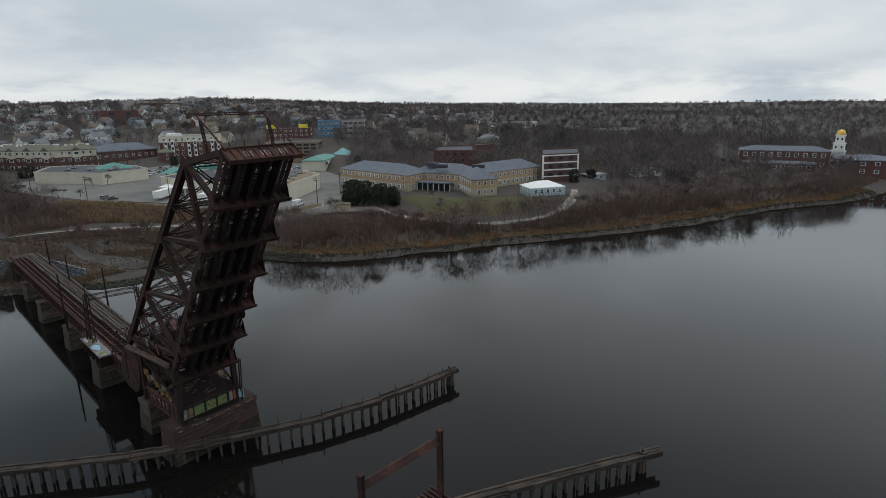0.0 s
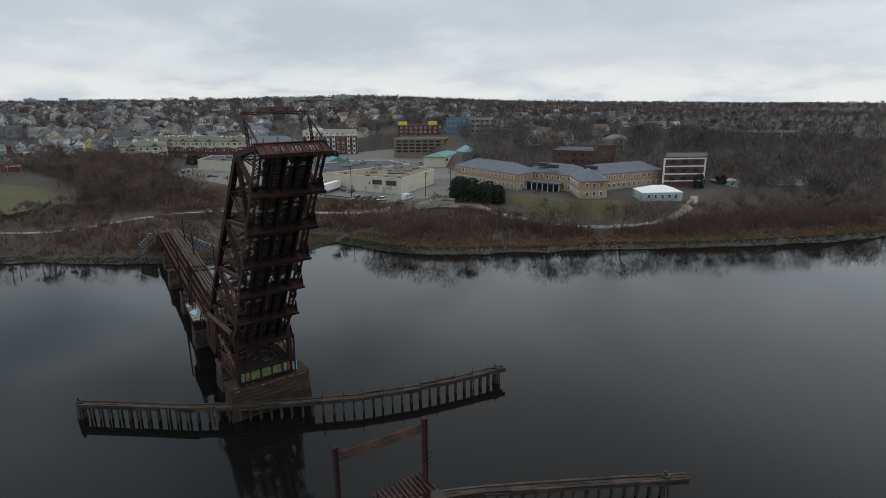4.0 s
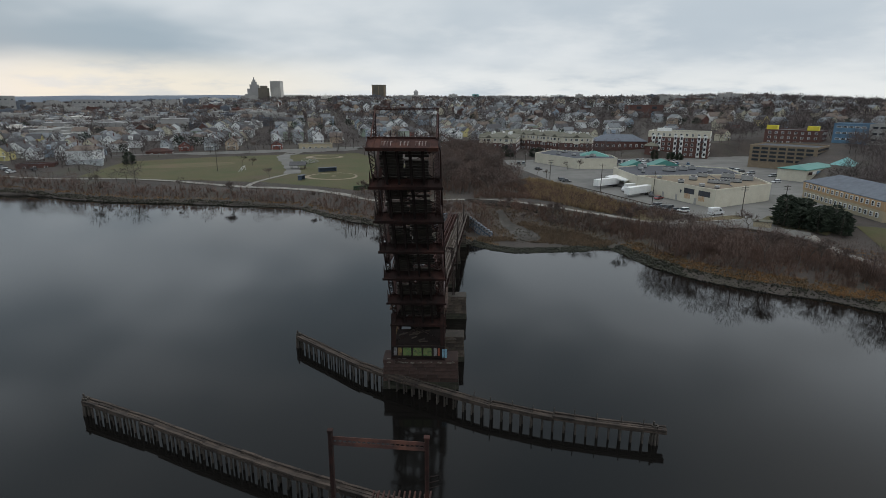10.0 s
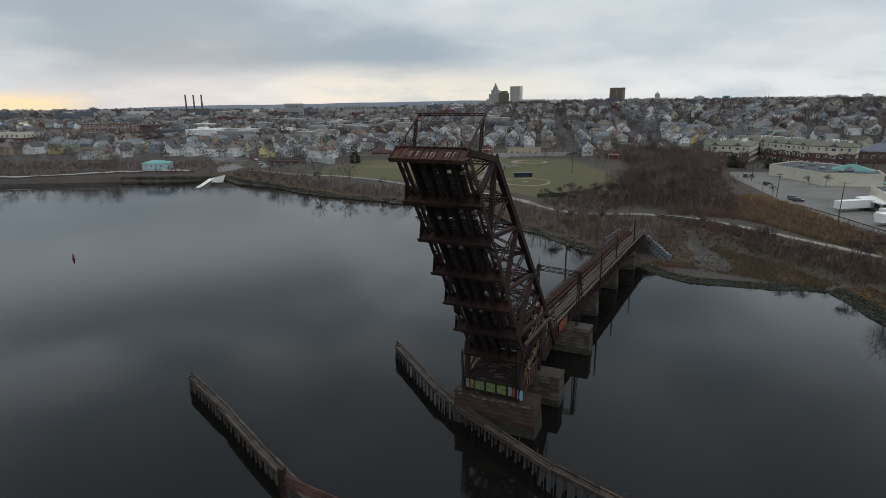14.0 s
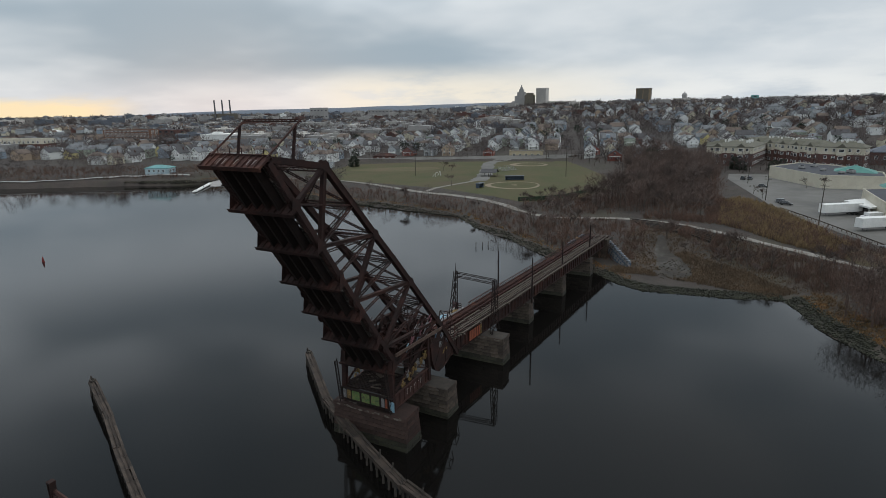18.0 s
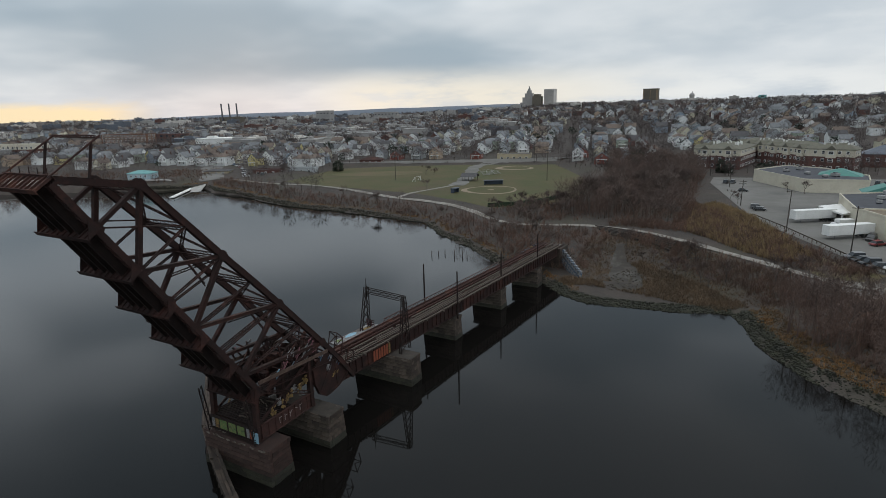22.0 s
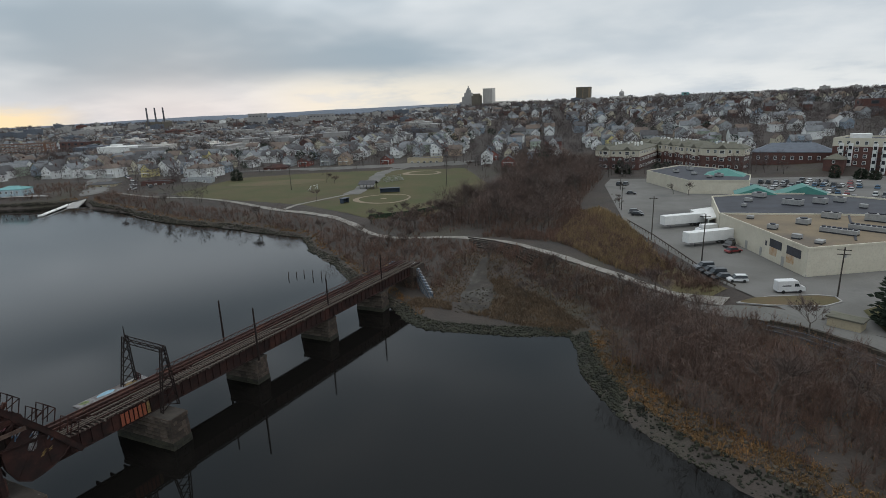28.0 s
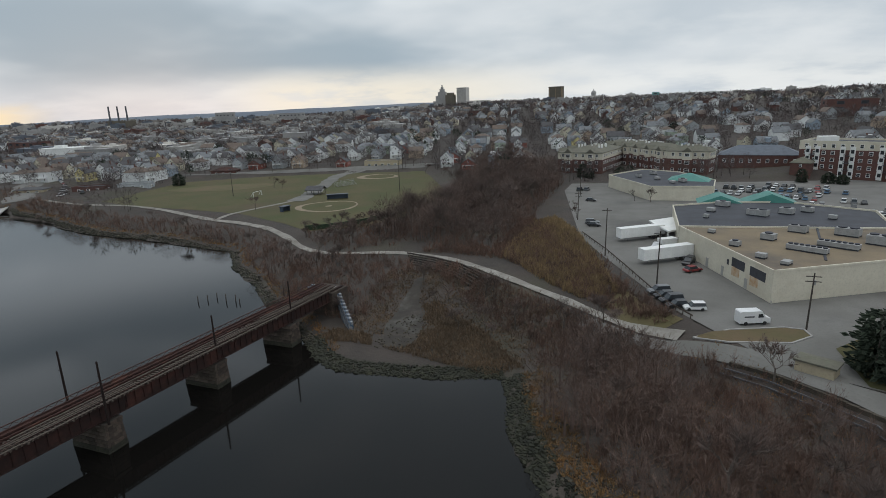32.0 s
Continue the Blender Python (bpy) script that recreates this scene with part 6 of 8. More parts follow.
def gable(g, w, l, z, rise, over=0.4):
    x, y = w / 2 + over, l / 2 + over
    lo = z - over * rise / (w / 2)
    g.add([(-x, -y, lo), (x, -y, lo), (x, y, lo), (-x, y, lo), (0, -y, z + rise), (0, y, z + rise), (-x, -y, lo - 0.2), (x, -y, lo - 0.2), (x, y, lo - 0.2), (-x, y, lo - 0.2), (0, -y, z + rise - 0.25), (0, y, z + rise - 0.25)],
          [(0, 4, 5, 3), (1, 2, 5, 4), (6, 9, 11, 10), (7, 10, 11, 8), (0, 3, 9, 6), (1, 7, 8, 2), (0, 6, 10, 4), (4, 10, 7, 1), (2, 8, 11, 5), (5, 11, 9, 3)])


def house(colour, roof, w, l, h, rise, style, label, full=True):
    b = thing("house", label, "house", pose(0, 0, -100), "houses of the town")
    g = Geo()
    g.box(-w / 2, -l / 2, -1.5, w / 2, l / 2, h)
    if style != 2:
        g.add([(-w / 2, -l / 2, h), (w / 2, -l / 2, h), (0, -l / 2, h + rise), (-w / 2, l / 2, h), (w / 2, l / 2, h), (0, l / 2, h + rise)], [(0, 1, 2), (4, 3, 5)])
    part("wall", g, colour, b)
    g = Geo()
    if style == 2:
        x, y = w / 2 + 0.5, l / 2 + 0.5
        g.add([(-x, -y, h), (x, -y, h), (x, y, h), (-x, y, h), (0, -y + w * 0.45, h + rise), (0, y - w * 0.45, h + rise)], [(0, 1, 4), (1, 2, 5, 4), (2, 3, 5), (3, 0, 4, 5), (3, 2, 1, 0)])
    else:
        gable(g, w, l, h, rise)
    part("roof", g, roof, b)
    if not full:
        for x in (-w * 0.24,):
            win = part("window", WIN["white"], "white", b)
            win.matrix_basis = pose(x, -l / 2, 4.2 if h > 5 else 1.6) @ Matrix.Diagonal((1.0, 1, 1.5, 1))
        return b
    if style == 1:
        g = Geo()
        g.box(-w / 2 - 0.2, -1.5, h, -w * 0.1, 1.5, h + rise * 0.75)
        part("dormer", g, colour, b)
    g = Geo()
    g.box(w * 0.14, l * 0.15, h + 0.3, w * 0.14 + 0.7, l * 0.15 + 0.7, h + rise + 0.9)
    part("chimney", g, "brick", b)
    g = Geo()
    g.box(-w * 0.4, -l / 2 - 1.8, 2.5, w * 0.4, -l / 2, 2.8)
    for x in (-w * 0.38, w * 0.34):
        g.box(x, -l / 2 - 1.7, -1.0, x + 0.18, -l / 2 - 1.5, 2.5)
    part("porch", g, "white", b)
    for zc in ((1.6, 4.4) if h > 5 else (1.6,)):
        for x in (-w * 0.24, w * 0.24):
            win = part("window", WIN["white"], "white", b)
            win.matrix_basis = pose(x, -l / 2, zc) @ Matrix.Diagonal((1.0, 1, 1.5, 1))
        for y in (-l * 0.2, l * 0.2):
            win = part("window", WIN["white"], "white", b)
            win.matrix_basis = pose(w / 2, y, zc, 0, 0, 90) @ Matrix.Diagonal((1.0, 1, 1.5, 1))
    if style != 2:
        win = part("window", WIN["white"], "white", b)
        win.matrix_basis = pose(0, -l / 2, h + rise * 0.35) @ Matrix.Diagonal((0.9, 1, 1.2, 1))
    return b


SORTS = [("white_siding", "shingle_grey", 8, 12, 6.2, 3.6, 0, "white clapboard gabled house with a grey shingle roof"),
         ("white_siding", "shingle_dark", 9, 13, 6.0, 4.0, 1, "white gabled house with a dormer and dark roof"),
         ("cream_siding", "shingle_brown", 8, 12, 6.0, 3.8, 0, "cream gabled house with a brown shingle roof"),
         ("grey_siding", "shingle_dark", 8.5, 13, 6.2, 3.6, 1, "grey clapboard house with a dark shingle roof"),
         ("green_siding", "shingle_grey", 9, 13, 6.4, 2.6, 2, "pale green house under a hipped grey roof"),
         ("yellow_siding", "shingle_dark", 8, 11, 6.0, 3.8, 0, "yellow gabled house with a dark roof"),
         ("blue_siding", "shingle_grey", 8, 12, 6.0, 3.6, 1, "blue-grey clapboard house with a dormer"),
         ("tan_siding", "shingle_brown", 9, 12, 5.8, 3.4, 0, "tan gabled house with a brown roof"),
         ("red_siding", "shingle_dark", 9, 13, 3.8, 3.0, 0, "low red house with a dark roof"),
         ("white_siding", "shingle_brown", 10, 14, 6.6, 2.8, 2, "large white house under a hipped brown roof")]
KINDS, PLAIN = [house(*q) for q in SORTS], [house(*q, full=False) for q in SORTS]
WEIGHT = [18, 16, 8, 12, 10, 3, 8, 5, 4, 8]


def street_grid(rng):
    """Plots along streets that run up from the river, with jitter."""
    a = math.radians(14)
    spots = []
    for i in range(-100, 90):
        for j in range(-12, 100):
            if i % 5 == 2 or j % 7 == 4:
                continue
            u, v = i * 15.5 + rng.uniform(-2, 2), 190 + j * 17 + rng.uniform(-2.5, 2.5)
            x, y = u * math.cos(a) - (v - 190) * math.sin(a) - 60, u * math.sin(a) + (v - 190) * math.cos(a) + 190
            spots.append((x, y, math.degrees(a) + (0 if rng.random() < 0.7 else 90) + rng.uniform(-3, 3)))
    return spots


BUILT = [(95, 160, 75), (75, 270, 38), (60, 345, 55), (160, 320, 45), (128, 350, 35), (165, 95, 62), (200, 65, 45), (230, 130, 40), (205, 258, 45), (232, 300, 45),
         (265, 278, 38), (190, 207, 40), (140, 240, 60), (345, -10, 60), (-620, 385, 55), (-310, 200, 40), (-200, 308, 22), (-100, 353, 24), (20, 235, 62), (0, 290, 48), (-262, 215, 45), (-428, 168, 46), (-12, 180, 60)]
house_rng = random.Random(5)
NEAR, FAR = [], []
for x, y, ang in street_grid(house_rng):
    r, az = math.hypot(x - 30, y + 40), math.atan2(x - 30, y + 40)
    if not (-1.25 < az < 0.95) or r > 1700 or r < 270:
        continue
    if any(math.hypot(x - bx, y - by) < br for bx, by, br in BUILT):
        continue
    keep = 0.84 if r < 560 else 0.68 if r < 900 else 0.46
    if az > 0.12:
        keep *= 0.38
    if house_rng.random() > keep:
        continue
    (NEAR if r < 640 else FAR).append((x, y, ang, r))
px, py = np.array([p[0] for p in NEAR + FAR]), np.array([p[1] for p in NEAR + FAR])
hz = land_height(px, py)
fd = np.where(inside(px, py, FIELD) | inside(px, py, LOT), 0, np.minimum(poly_distance(px, py, FIELD, True), poly_distance(px, py, LOT, True)))
sd = np.where(inside(px, py, LAND), poly_distance(px, py, SHORE, False), 0)
ok = (fd > 14) & (sd > 42) & (hz > 2.5)
near_ok = [(p, z) for p, z, k in zip(NEAR + FAR, hz, ok) if k and p[3] < 640]
near_ok.sort(key=lambda q: q[0][3])
rest = near_ok[290:] + [(p, z) for p, z, k in zip(NEAR + FAR, hz, ok) if k and p[3] >= 640]
for i, ((x, y, ang, r), z) in enumerate(near_ok[:290]):
    k = house_rng.choices(range(len(KINDS)), WEIGHT)[0]
    s = house_rng.uniform(0.76, 1.02)
    copy_thing((KINDS if i < 110 else PLAIN)[k], pose(x, y, z + 0.4, 0, 0, ang) @ Matrix.Diagonal((s, s, s, 1)))
for k in KINDS + PLAIN:
    for o in (*k.children_recursive, k):
        bpy.data.objects.remove(o)
far_walls, far_roofs = {}, {}
for (x, y, ang, r), z in rest:
    w, l, h, rise = house_rng.uniform(7, 10.5), house_rng.uniform(9, 15), house_rng.uniform(4.5, 7), house_rng.uniform(2.6, 4)
    c = house_rng.choices(["white_siding", "cream_siding", "grey_siding", "tan_siding", "blue_siding", "brick"], [11, 4, 8, 3, 4, 4])[0]
    rf = house_rng.choice(["shingle_dark", "shingle_grey", "shingle_brown"])
    gw, gr = Geo(), Geo()
    gw.box(-w / 2, -l / 2, -1.5, w / 2, l / 2, h)
    gw.add([(-w / 2, -l / 2, h), (w / 2, -l / 2, h), (0, -l / 2, h + rise), (-w / 2, l / 2, h), (w / 2, l / 2, h), (0, l / 2, h + rise)], [(0, 1, 2), (4, 3, 5)])
    gable(gr, w, l, h, rise)
    m = pose(x, y, z + 0.3, 0, 0, ang)
    for store_d, key, gg in ((far_walls, c, gw), (far_roofs, rf, gr)):
        store_d.setdefault(key, Geo()).add([tuple(m @ Vector(v)) for v in gg.v], gg.f)
for key, gg in far_walls.items():
    single("far_house_walls", mesh_from("far_house_walls", gg.v, gg.f, key), key, "walls of many distant wooden houses", "houses", kind="stuff")
for key, gg in far_roofs.items():
    single("far_house_roofs", mesh_from("far_house_roofs", gg.v, gg.f, key), key, "roofs of many distant wooden houses", "roofs", kind="stuff")

# flat-roofed blocks of the city and the harbour, too many and too far to count
blk_rng = random.Random(12)
city = {}
for _ in range(620):
    a, r = blk_rng.uniform(-1.32, 0.5), 620 + 2700 * blk_rng.random() ** 1.3
    if a > -0.35 and (r < 1000 or blk_rng.random() < 0.6):
        continue
    x, y = 30 + r * math.sin(a), -40 + r * math.cos(a)
    zg = ground_at(x, y)
    if zg < 2.0 or not bool(inside(np.array([x]), np.array([y]), LAND)[0]) or any(math.hypot(x - bx, y - by) < br + 25 for bx, by, br in BUILT):
        continue
    w, l, h = blk_rng.uniform(14, 46), blk_rng.uniform(12, 26), blk_rng.uniform(5, 13) * (1.0 if r < 1500 else 1.5)
    g = Geo()
    g.box(-w / 2, -l / 2, -2, w / 2, l / 2, h)
    g.box(-w / 2 - 0.3, -l / 2 - 0.3, h, w / 2 + 0.3, l / 2 + 0.3, h + 0.8)
    g.box(-w * 0.2, -l * 0.2, h + 0.8, w * 0.05, l * 0.1, h + 3)
    m = pose(x, y, zg, 0, 0, 14 + blk_rng.choice((0, 90)) + blk_rng.uniform(-4, 4))
    key = blk_rng.choices(["tower_pale", "concrete", "brick", "white", "tower_grey", "orange_brick", "aqua", "roof_slate"], [3, 7, 2, 1, 9, 0, 0, 5])[0]
    city.setdefault(key, Geo()).add([tuple(m @ Vector(v)) for v in g.v], g.f)
for key, gg in city.items():
    single("far_city_blocks", mesh_from("far_city_blocks", gg.v, gg.f, key), key, "many distant flat-roofed city blocks and sheds", "city blocks", kind="stuff")

# low hills on the horizon; distance haze is put into their blue colour
M["hazed_hill"] = material("haze_tinted_hill", (0.135, 0.155, 0.185), (0.115, 0.135, 0.165), 1.0, scale=0.004, bump=0)
vs, fs = [], []
for i in range(121):
    a = -1.75 + 3.6 * i / 120
    top = float(np.interp(a, (-1.75, -1.17, -1.0, -0.9, -0.75, -0.4, 0.0, 0.5, 0.8, 1.17, 1.9), (10, 14, 20, 33, 48, 63, 56, 42, 30, 14, 6)))
    top += 2.5 * math.sin(a * 13.1 + 1) + 1.6 * math.sin(a * 29) + 1.0 * math.sin(a * 61)
    for r, z in ((4050, 0), (4250, top * 0.8), (4420, top), (4600, 0)):
        vs.append((30 + r * math.sin(a), -40 + r * math.cos(a), z))
for i in range(120):
    for k in range(3):
        fs.append((i * 4 + k, i * 4 + k + 1, i * 4 + k + 5, i * 4 + k + 4))
tagged(new("backdrop_hills", mesh_from("backdrop_hills", vs, fs, "hazed_hill")), "low wooded hills along the horizon, tinted blue for haze", "hills", kind="structure")

# ---------------------------------------------------------------- plants, stones and reeds
M["bark"] = material("grey_bark", (0.115, 0.096, 0.082), (0.07, 0.06, 0.051), 0.95, scale=1.5, random_ob=0.3)
M["twigs"] = material("bare_twigs", (0.118, 0.084, 0.072), (0.074, 0.057, 0.050), 0.95, scale=0.5, random_ob=0.25, bump=0)
M["scrub"] = material("bare_scrub", (0.155, 0.092, 0.067), (0.092, 0.062, 0.050), 0.95, scale=0.12, island=0.35, bump=0)
M["reed"] = material("dry_reeds", (0.27, 0.187, 0.098), (0.18, 0.128, 0.07), 0.95, scale=0.2, island=0.3, bump=0)
M["marsh"] = material("marsh_grass", (0.22, 0.115, 0.042), (0.12, 0.078, 0.038), 0.95, scale=0.15, island=0.35, bump=0)
M["pine"] = material("evergreen", (0.040, 0.052, 0.032), (0.022, 0.032, 0.021), 0.9, scale=0.8, island=0.3, bump=0)
M["rock"] = material("shore_rock", (0.070, 0.058, 0.045), (0.034, 0.031, 0.022), 0.95, scale=0.4, island=0.5)
M["weed_rock"] = material("weedy_rock", (0.026, 0.026, 0.015), (0.016, 0.017, 0.011), 0.9, scale=0.4, island=0.4)
M["mud"] = material("wet_mud", (0.050, 0.043, 0.036), (0.034, 0.030, 0.026), 0.85, scale=0.35, stain=(0.082, 0.078, 0.070), spec=0.25)
M["cove_reed"] = material("tawny_reeds", (0.14, 0.095, 0.058), (0.088, 0.063, 0.041), 0.95, scale=0.1, island=0.35, bump=0)
npr = np.random.RandomState(8)


def blades(name, xyz, length, width, lean, count, mat, label, category, curve=0.0):
    """Thin upright blades, count to a clump, as one joined mesh."""
    n = len(xyz)
    base = np.repeat(np.asarray(xyz), count, 0)
    k = len(base)
    ln = np.repeat(np.asarray(length), count) * npr.uniform(0.55, 1.1, k)
    az, tilt = npr.uniform(0, 2 * np.pi, k), np.abs(npr.normal(0, lean, k))
    d = np.stack([np.cos(az) * np.sin(tilt), np.sin(az) * np.sin(tilt), np.cos(tilt)], -1)
    saz = npr.uniform(0, 2 * np.pi, k)
    s = np.stack([np.cos(saz), np.sin(saz), np.zeros(k)], -1) * (width * npr.uniform(0.6, 1.3, k))[:, None]
    foot = base + np.stack([npr.normal(0, 0.25, k), npr.normal(0, 0.25, k), np.full(k, -0.15)], -1)
    mid = foot + d * (ln * 0.6)[:, None] + npr.normal(0, 0.06, (k, 3))
    tip = foot + d * ln[:, None] + np.stack([npr.normal(0, curve, k), npr.normal(0, curve, k), np.zeros(k)], -1)
    v = np.stack([foot - s * 0.5, foot + s * 0.5, mid + s * 0.5, mid - s * 0.5, tip], 1).reshape(-1, 3)
    i = np.arange(k)[:, None] * 5
    faces = (i + np.array([[0, 1, 2, 3]])).tolist() + (i + np.array([[3, 2, 4]])).tolist()
    me = bpy.data.meshes.new(name)
    me.from_pydata(v.tolist(), [], faces)
    me.materials.append(M[mat])
    return tagged(new(name, me), label, category, kind="stuff")


def twig_mass(name, xyz, size, mat, label, category, forks=9, sub=4, width=0.07):
    """Branching bushes: each clump has main shoots that fork into side shoots; one joined mesh."""
    n = len(xyz)
    P = np.repeat(np.asarray(xyz), forks, 0)
    S = np.repeat(np.asarray(size), forks)
    k = len(P)
    az, tilt = npr.uniform(0, 2 * np.pi, k), np.abs(npr.normal(0, 0.55, k)).clip(0, 1.35)
    d = np.stack([np.cos(az) * np.sin(tilt), np.sin(az) * np.sin(tilt), np.cos(tilt)], -1)
    L = S * npr.uniform(0.6, 1.05, k)
    A, B = P - np.array([0, 0, 0.2]), P + d * L[:, None]
    segs = [(A, B, width * 1.3 * np.ones(k))]
    for j in range(sub):
        t = npr.uniform(0.3, 0.95, k)
        a = A + (B - A) * t[:, None]
        dd = d + npr.normal(0, 0.55, (k, 3))
        dd[:, 2] += 0.25
        dd /= np.linalg.norm(dd, axis=1)[:, None]
        segs.append((a, a + dd * (L * npr.uniform(0.25, 0.55, k))[:, None], width * np.ones(k)))
    a = np.concatenate([q[0] for q in segs])
    b = np.concatenate([q[1] for q in segs])
    w = np.concatenate([q[2] for q in segs])
    saz = npr.uniform(0, 2 * np.pi, len(a))
    s = np.stack([np.cos(saz), np.sin(saz), npr.normal(0, 0.3, len(a))], -1) * (w / 2)[:, None]
    v = np.stack([a - s, a + s, b + s * 0.35, b - s * 0.35], 1).reshape(-1, 3)
    faces = (np.arange(len(a))[:, None] * 4 + np.array([[0, 1, 2, 3]])).tolist()
    me = bpy.data.meshes.new(name)
    me.from_pydata(v.tolist(), [], faces)
    me.materials.append(M[mat])
    return tagged(new(name, me), label, category, kind="stuff")


def scatter(poly, n):
    lo, hi = np.min(poly, 0), np.max(poly, 0)
    x, y = npr.uniform(lo[0], hi[0], n * 3), npr.uniform(lo[1], hi[1], n * 3)
    k = inside(x, y, poly)
    return x[k][:n], y[k][:n]


def on_ground(x, y):
    return np.stack([x, y, land_height(x, y)], -1)


def shore_band(n, d0, d1, x0, x1):
    """Random places a given distance inland of the shore."""
    seg = [(p, q) for p, q in zip(SHORE, SHORE[1:]) if q[0] > x0 and p[0] < x1]
    ln = np.array([math.dist(p, q) for p, q in seg])
    k = npr.choice(len(seg), n * 2, p=ln / ln.sum())
    p, q = np.array([c[0] for c in seg])[k], np.array([c[1] for c in seg])[k]
    f, d = npr.uniform(0, 1, (n * 2, 1)), npr.uniform(d0, d1, (n * 2, 1))
    v = (q - p) / ln[k][:, None]
    at = p + (q - p) * f + np.stack([-v[:, 1], v[:, 0]], -1) * d
    x, y = at[:, 0], at[:, 1]
    e = poly_distance(x, y, SHORE, False)
    e = np.where(inside(x, y, LAND), e, -e)
    ok = (e > d0) & (e < d1) & (x > x0) & (x < x1)
    return x[ok][:n], y[ok][:n]


def tree_meshes(seed, height, spread_k, twig_n):
    """A bare tree: trunk with limbs, and a crown of branching twigs."""
    r = random.Random(seed)
    g, tw = Geo(), Geo()
    tips = []

    def grow(p, d, length, rad, depth):
        n = 2 if depth < 2 else 1
        for i in range(n):
            q = p + d * length / n
            g.tube(p, q, rad, rad * 0.78, 6 if depth == 0 else 5 if depth == 1 else 3)
            p, rad = q, rad * 0.78
            d = (d + Vector((r.uniform(-.15, .15), r.uniform(-.15, .15), r.uniform(0, .1)))).normalized()
        if depth >= 3:
            tips.append((p, d, length))
            return
        for _ in range(r.choice((3, 3, 4)) if depth else 5):
            a = r.uniform(0, 2 * math.pi)
            t = r.uniform(0.35, 0.85)
            side = Vector((math.cos(a), math.sin(a), 0)) * spread_k
            nd = (d * r.uniform(0.6, 1.0) + side * t).normalized()
            grow(p - d * r.uniform(0, length * 0.25), nd, length * r.uniform(0.58, 0.8), rad * 0.62, depth + 1)
    grow(Vector((0, 0, -0.4)), Vector((0, 0, 1)), height * 0.34, height * 0.022, 0)
    for p, d, l in tips:
        for _ in range(twig_n):
            nd = (d + Vector((r.gauss(0, .6), r.gauss(0, .6), r.gauss(0.1, .45)))).normalized()
            q = p + nd * l * r.uniform(0.5, 1.2)
            s = nd.orthogonal().normalized() * 0.035
            a = p - d * l * r.uniform(0, 0.8)
            tw.add([tuple(a - s), tuple(a + s), tuple(q + s * 0.3), tuple(q - s * 0.3)], [(0, 1, 2, 3)])
            for _ in range(2):
                m = a.lerp(q, r.uniform(0.4, 0.9))
                e = m + (nd + Vector((r.gauss(0, .7), r.gauss(0, .7), r.gauss(0, .5)))).normalized() * l * 0.4
                tw.add([tuple(m - s * .7), tuple(m + s * .7), tuple(e + s * .2), tuple(e - s * .2)], [(0, 1, 2, 3)])
    return mesh_from("trunk", g.v, g.f, "bark"), mesh_from("crown", tw.v, tw.f, "twigs")


TREES = [tree_meshes(s, h, k, t) for s, h, k, t in ((1, 10, 0.9, 5), (2, 11, 0.7, 5), (3, 9, 1.1, 5), (4, 12, 0.8, 5), (5, 8, 1.0, 6))]


def bare_tree(x, y, scale, label="bare winter tree with grey bark and fine brown twigs", group="bare trees"):
    k = npr.randint(len(TREES))
    t = thing("tree", label, "tree", pose(x, y, ground_at(x, y), npr.uniform(-3, 3), npr.uniform(-3, 3), npr.uniform(0, 360)) @ Matrix.Diagonal((scale, scale, scale, 1)), group)
    part("trunk", TREES[k][0], "bark", t)
    part("crown", TREES[k][1], "twigs", t)


WOODS = [(-13, 176), (-4, 160), (14, 156), (32, 156), (36, 185), (34, 225), (34, 285), (18, 322), (-6, 356), (-30, 358), (-16, 285), (-5, 225)]
x, y = scatter(WOODS, 105)
for a, b in zip(x, y):
    bare_tree(a, b, npr.uniform(1.0, 1.55), "tall bare tree in the dense wood between field and stores", "trees of the wood")
BANK = [(70, 75), (86, 62), (106, 46), (128, 30), (152, 14), (186, -2), (215, -12), (222, 0), (190, 20), (160, 26), (139, 27.5), (123, 36.5), (115, 46), (112, 56), (110, 70), (107.5, 80), (99, 86.5), (86, 95), (74, 99), (62, 100)]
x, y = scatter(BANK, 46)
for a, b in zip(x, y):
    bare_tree(a, b, npr.uniform(0.6, 1.05), "bare young tree in the scrub of the river bank", "trees of the bank")
for poly, n, s in (([(218, -14), (262, -40), (310, -50), (322, -20), (300, 20), (240, 30), (205, 10)], 22, 0.85), ([(125, 60), (136, 44), (150, 40), (140, 56), (130, 90)], 6, 0.5), ([(-38, 162), (-15, 192), (-10, 176), (0, 156), (-8, 150), (-27, 153)], 24, 0.62),
                   ([(-230, 178), (-170, 170), (-110, 166), (-60, 157), (-48, 150), (-60, 160), (-110, 176), (-180, 188)], 14, 0.62), ([(-14, 116), (2, 106), (6, 125), (-12, 140), (-30, 140)], 12, 0.7),
                   ([(20, 112), (40, 104), (56, 108), (40, 126), (24, 128)], 9, 0.65)):
    x, y = scatter(poly, n)
    for a, b in zip(x, y):
        bare_tree(a, b, s * npr.uniform(0.8, 1.25))
for a, b, s in ((-88, 200, 0.8), (-125, 262, 0.8), (-118, 260, 0.7), (-60, 330, 0.9), (-40, 310, 1.0), (-140, 330, 0.8), (76, 236, 0.6), (70, 238, 0.5), (52, 200, 0.45), (49, 212, 0.5), (113, 103, 0.65), (120, 112, 0.6),
                (47, 104, 0.7), (52.5, 107, 0.75), (49, 101, 0.6), (63, 104, 0.85), (70, 109.5, 1.0), (66, 106.5, 0.7), (73.5, 104.5, 0.7), (42, 121, 0.6), (13, 105, 0.7), (31, 117, 0.6)):
    bare_tree(a, b, s)

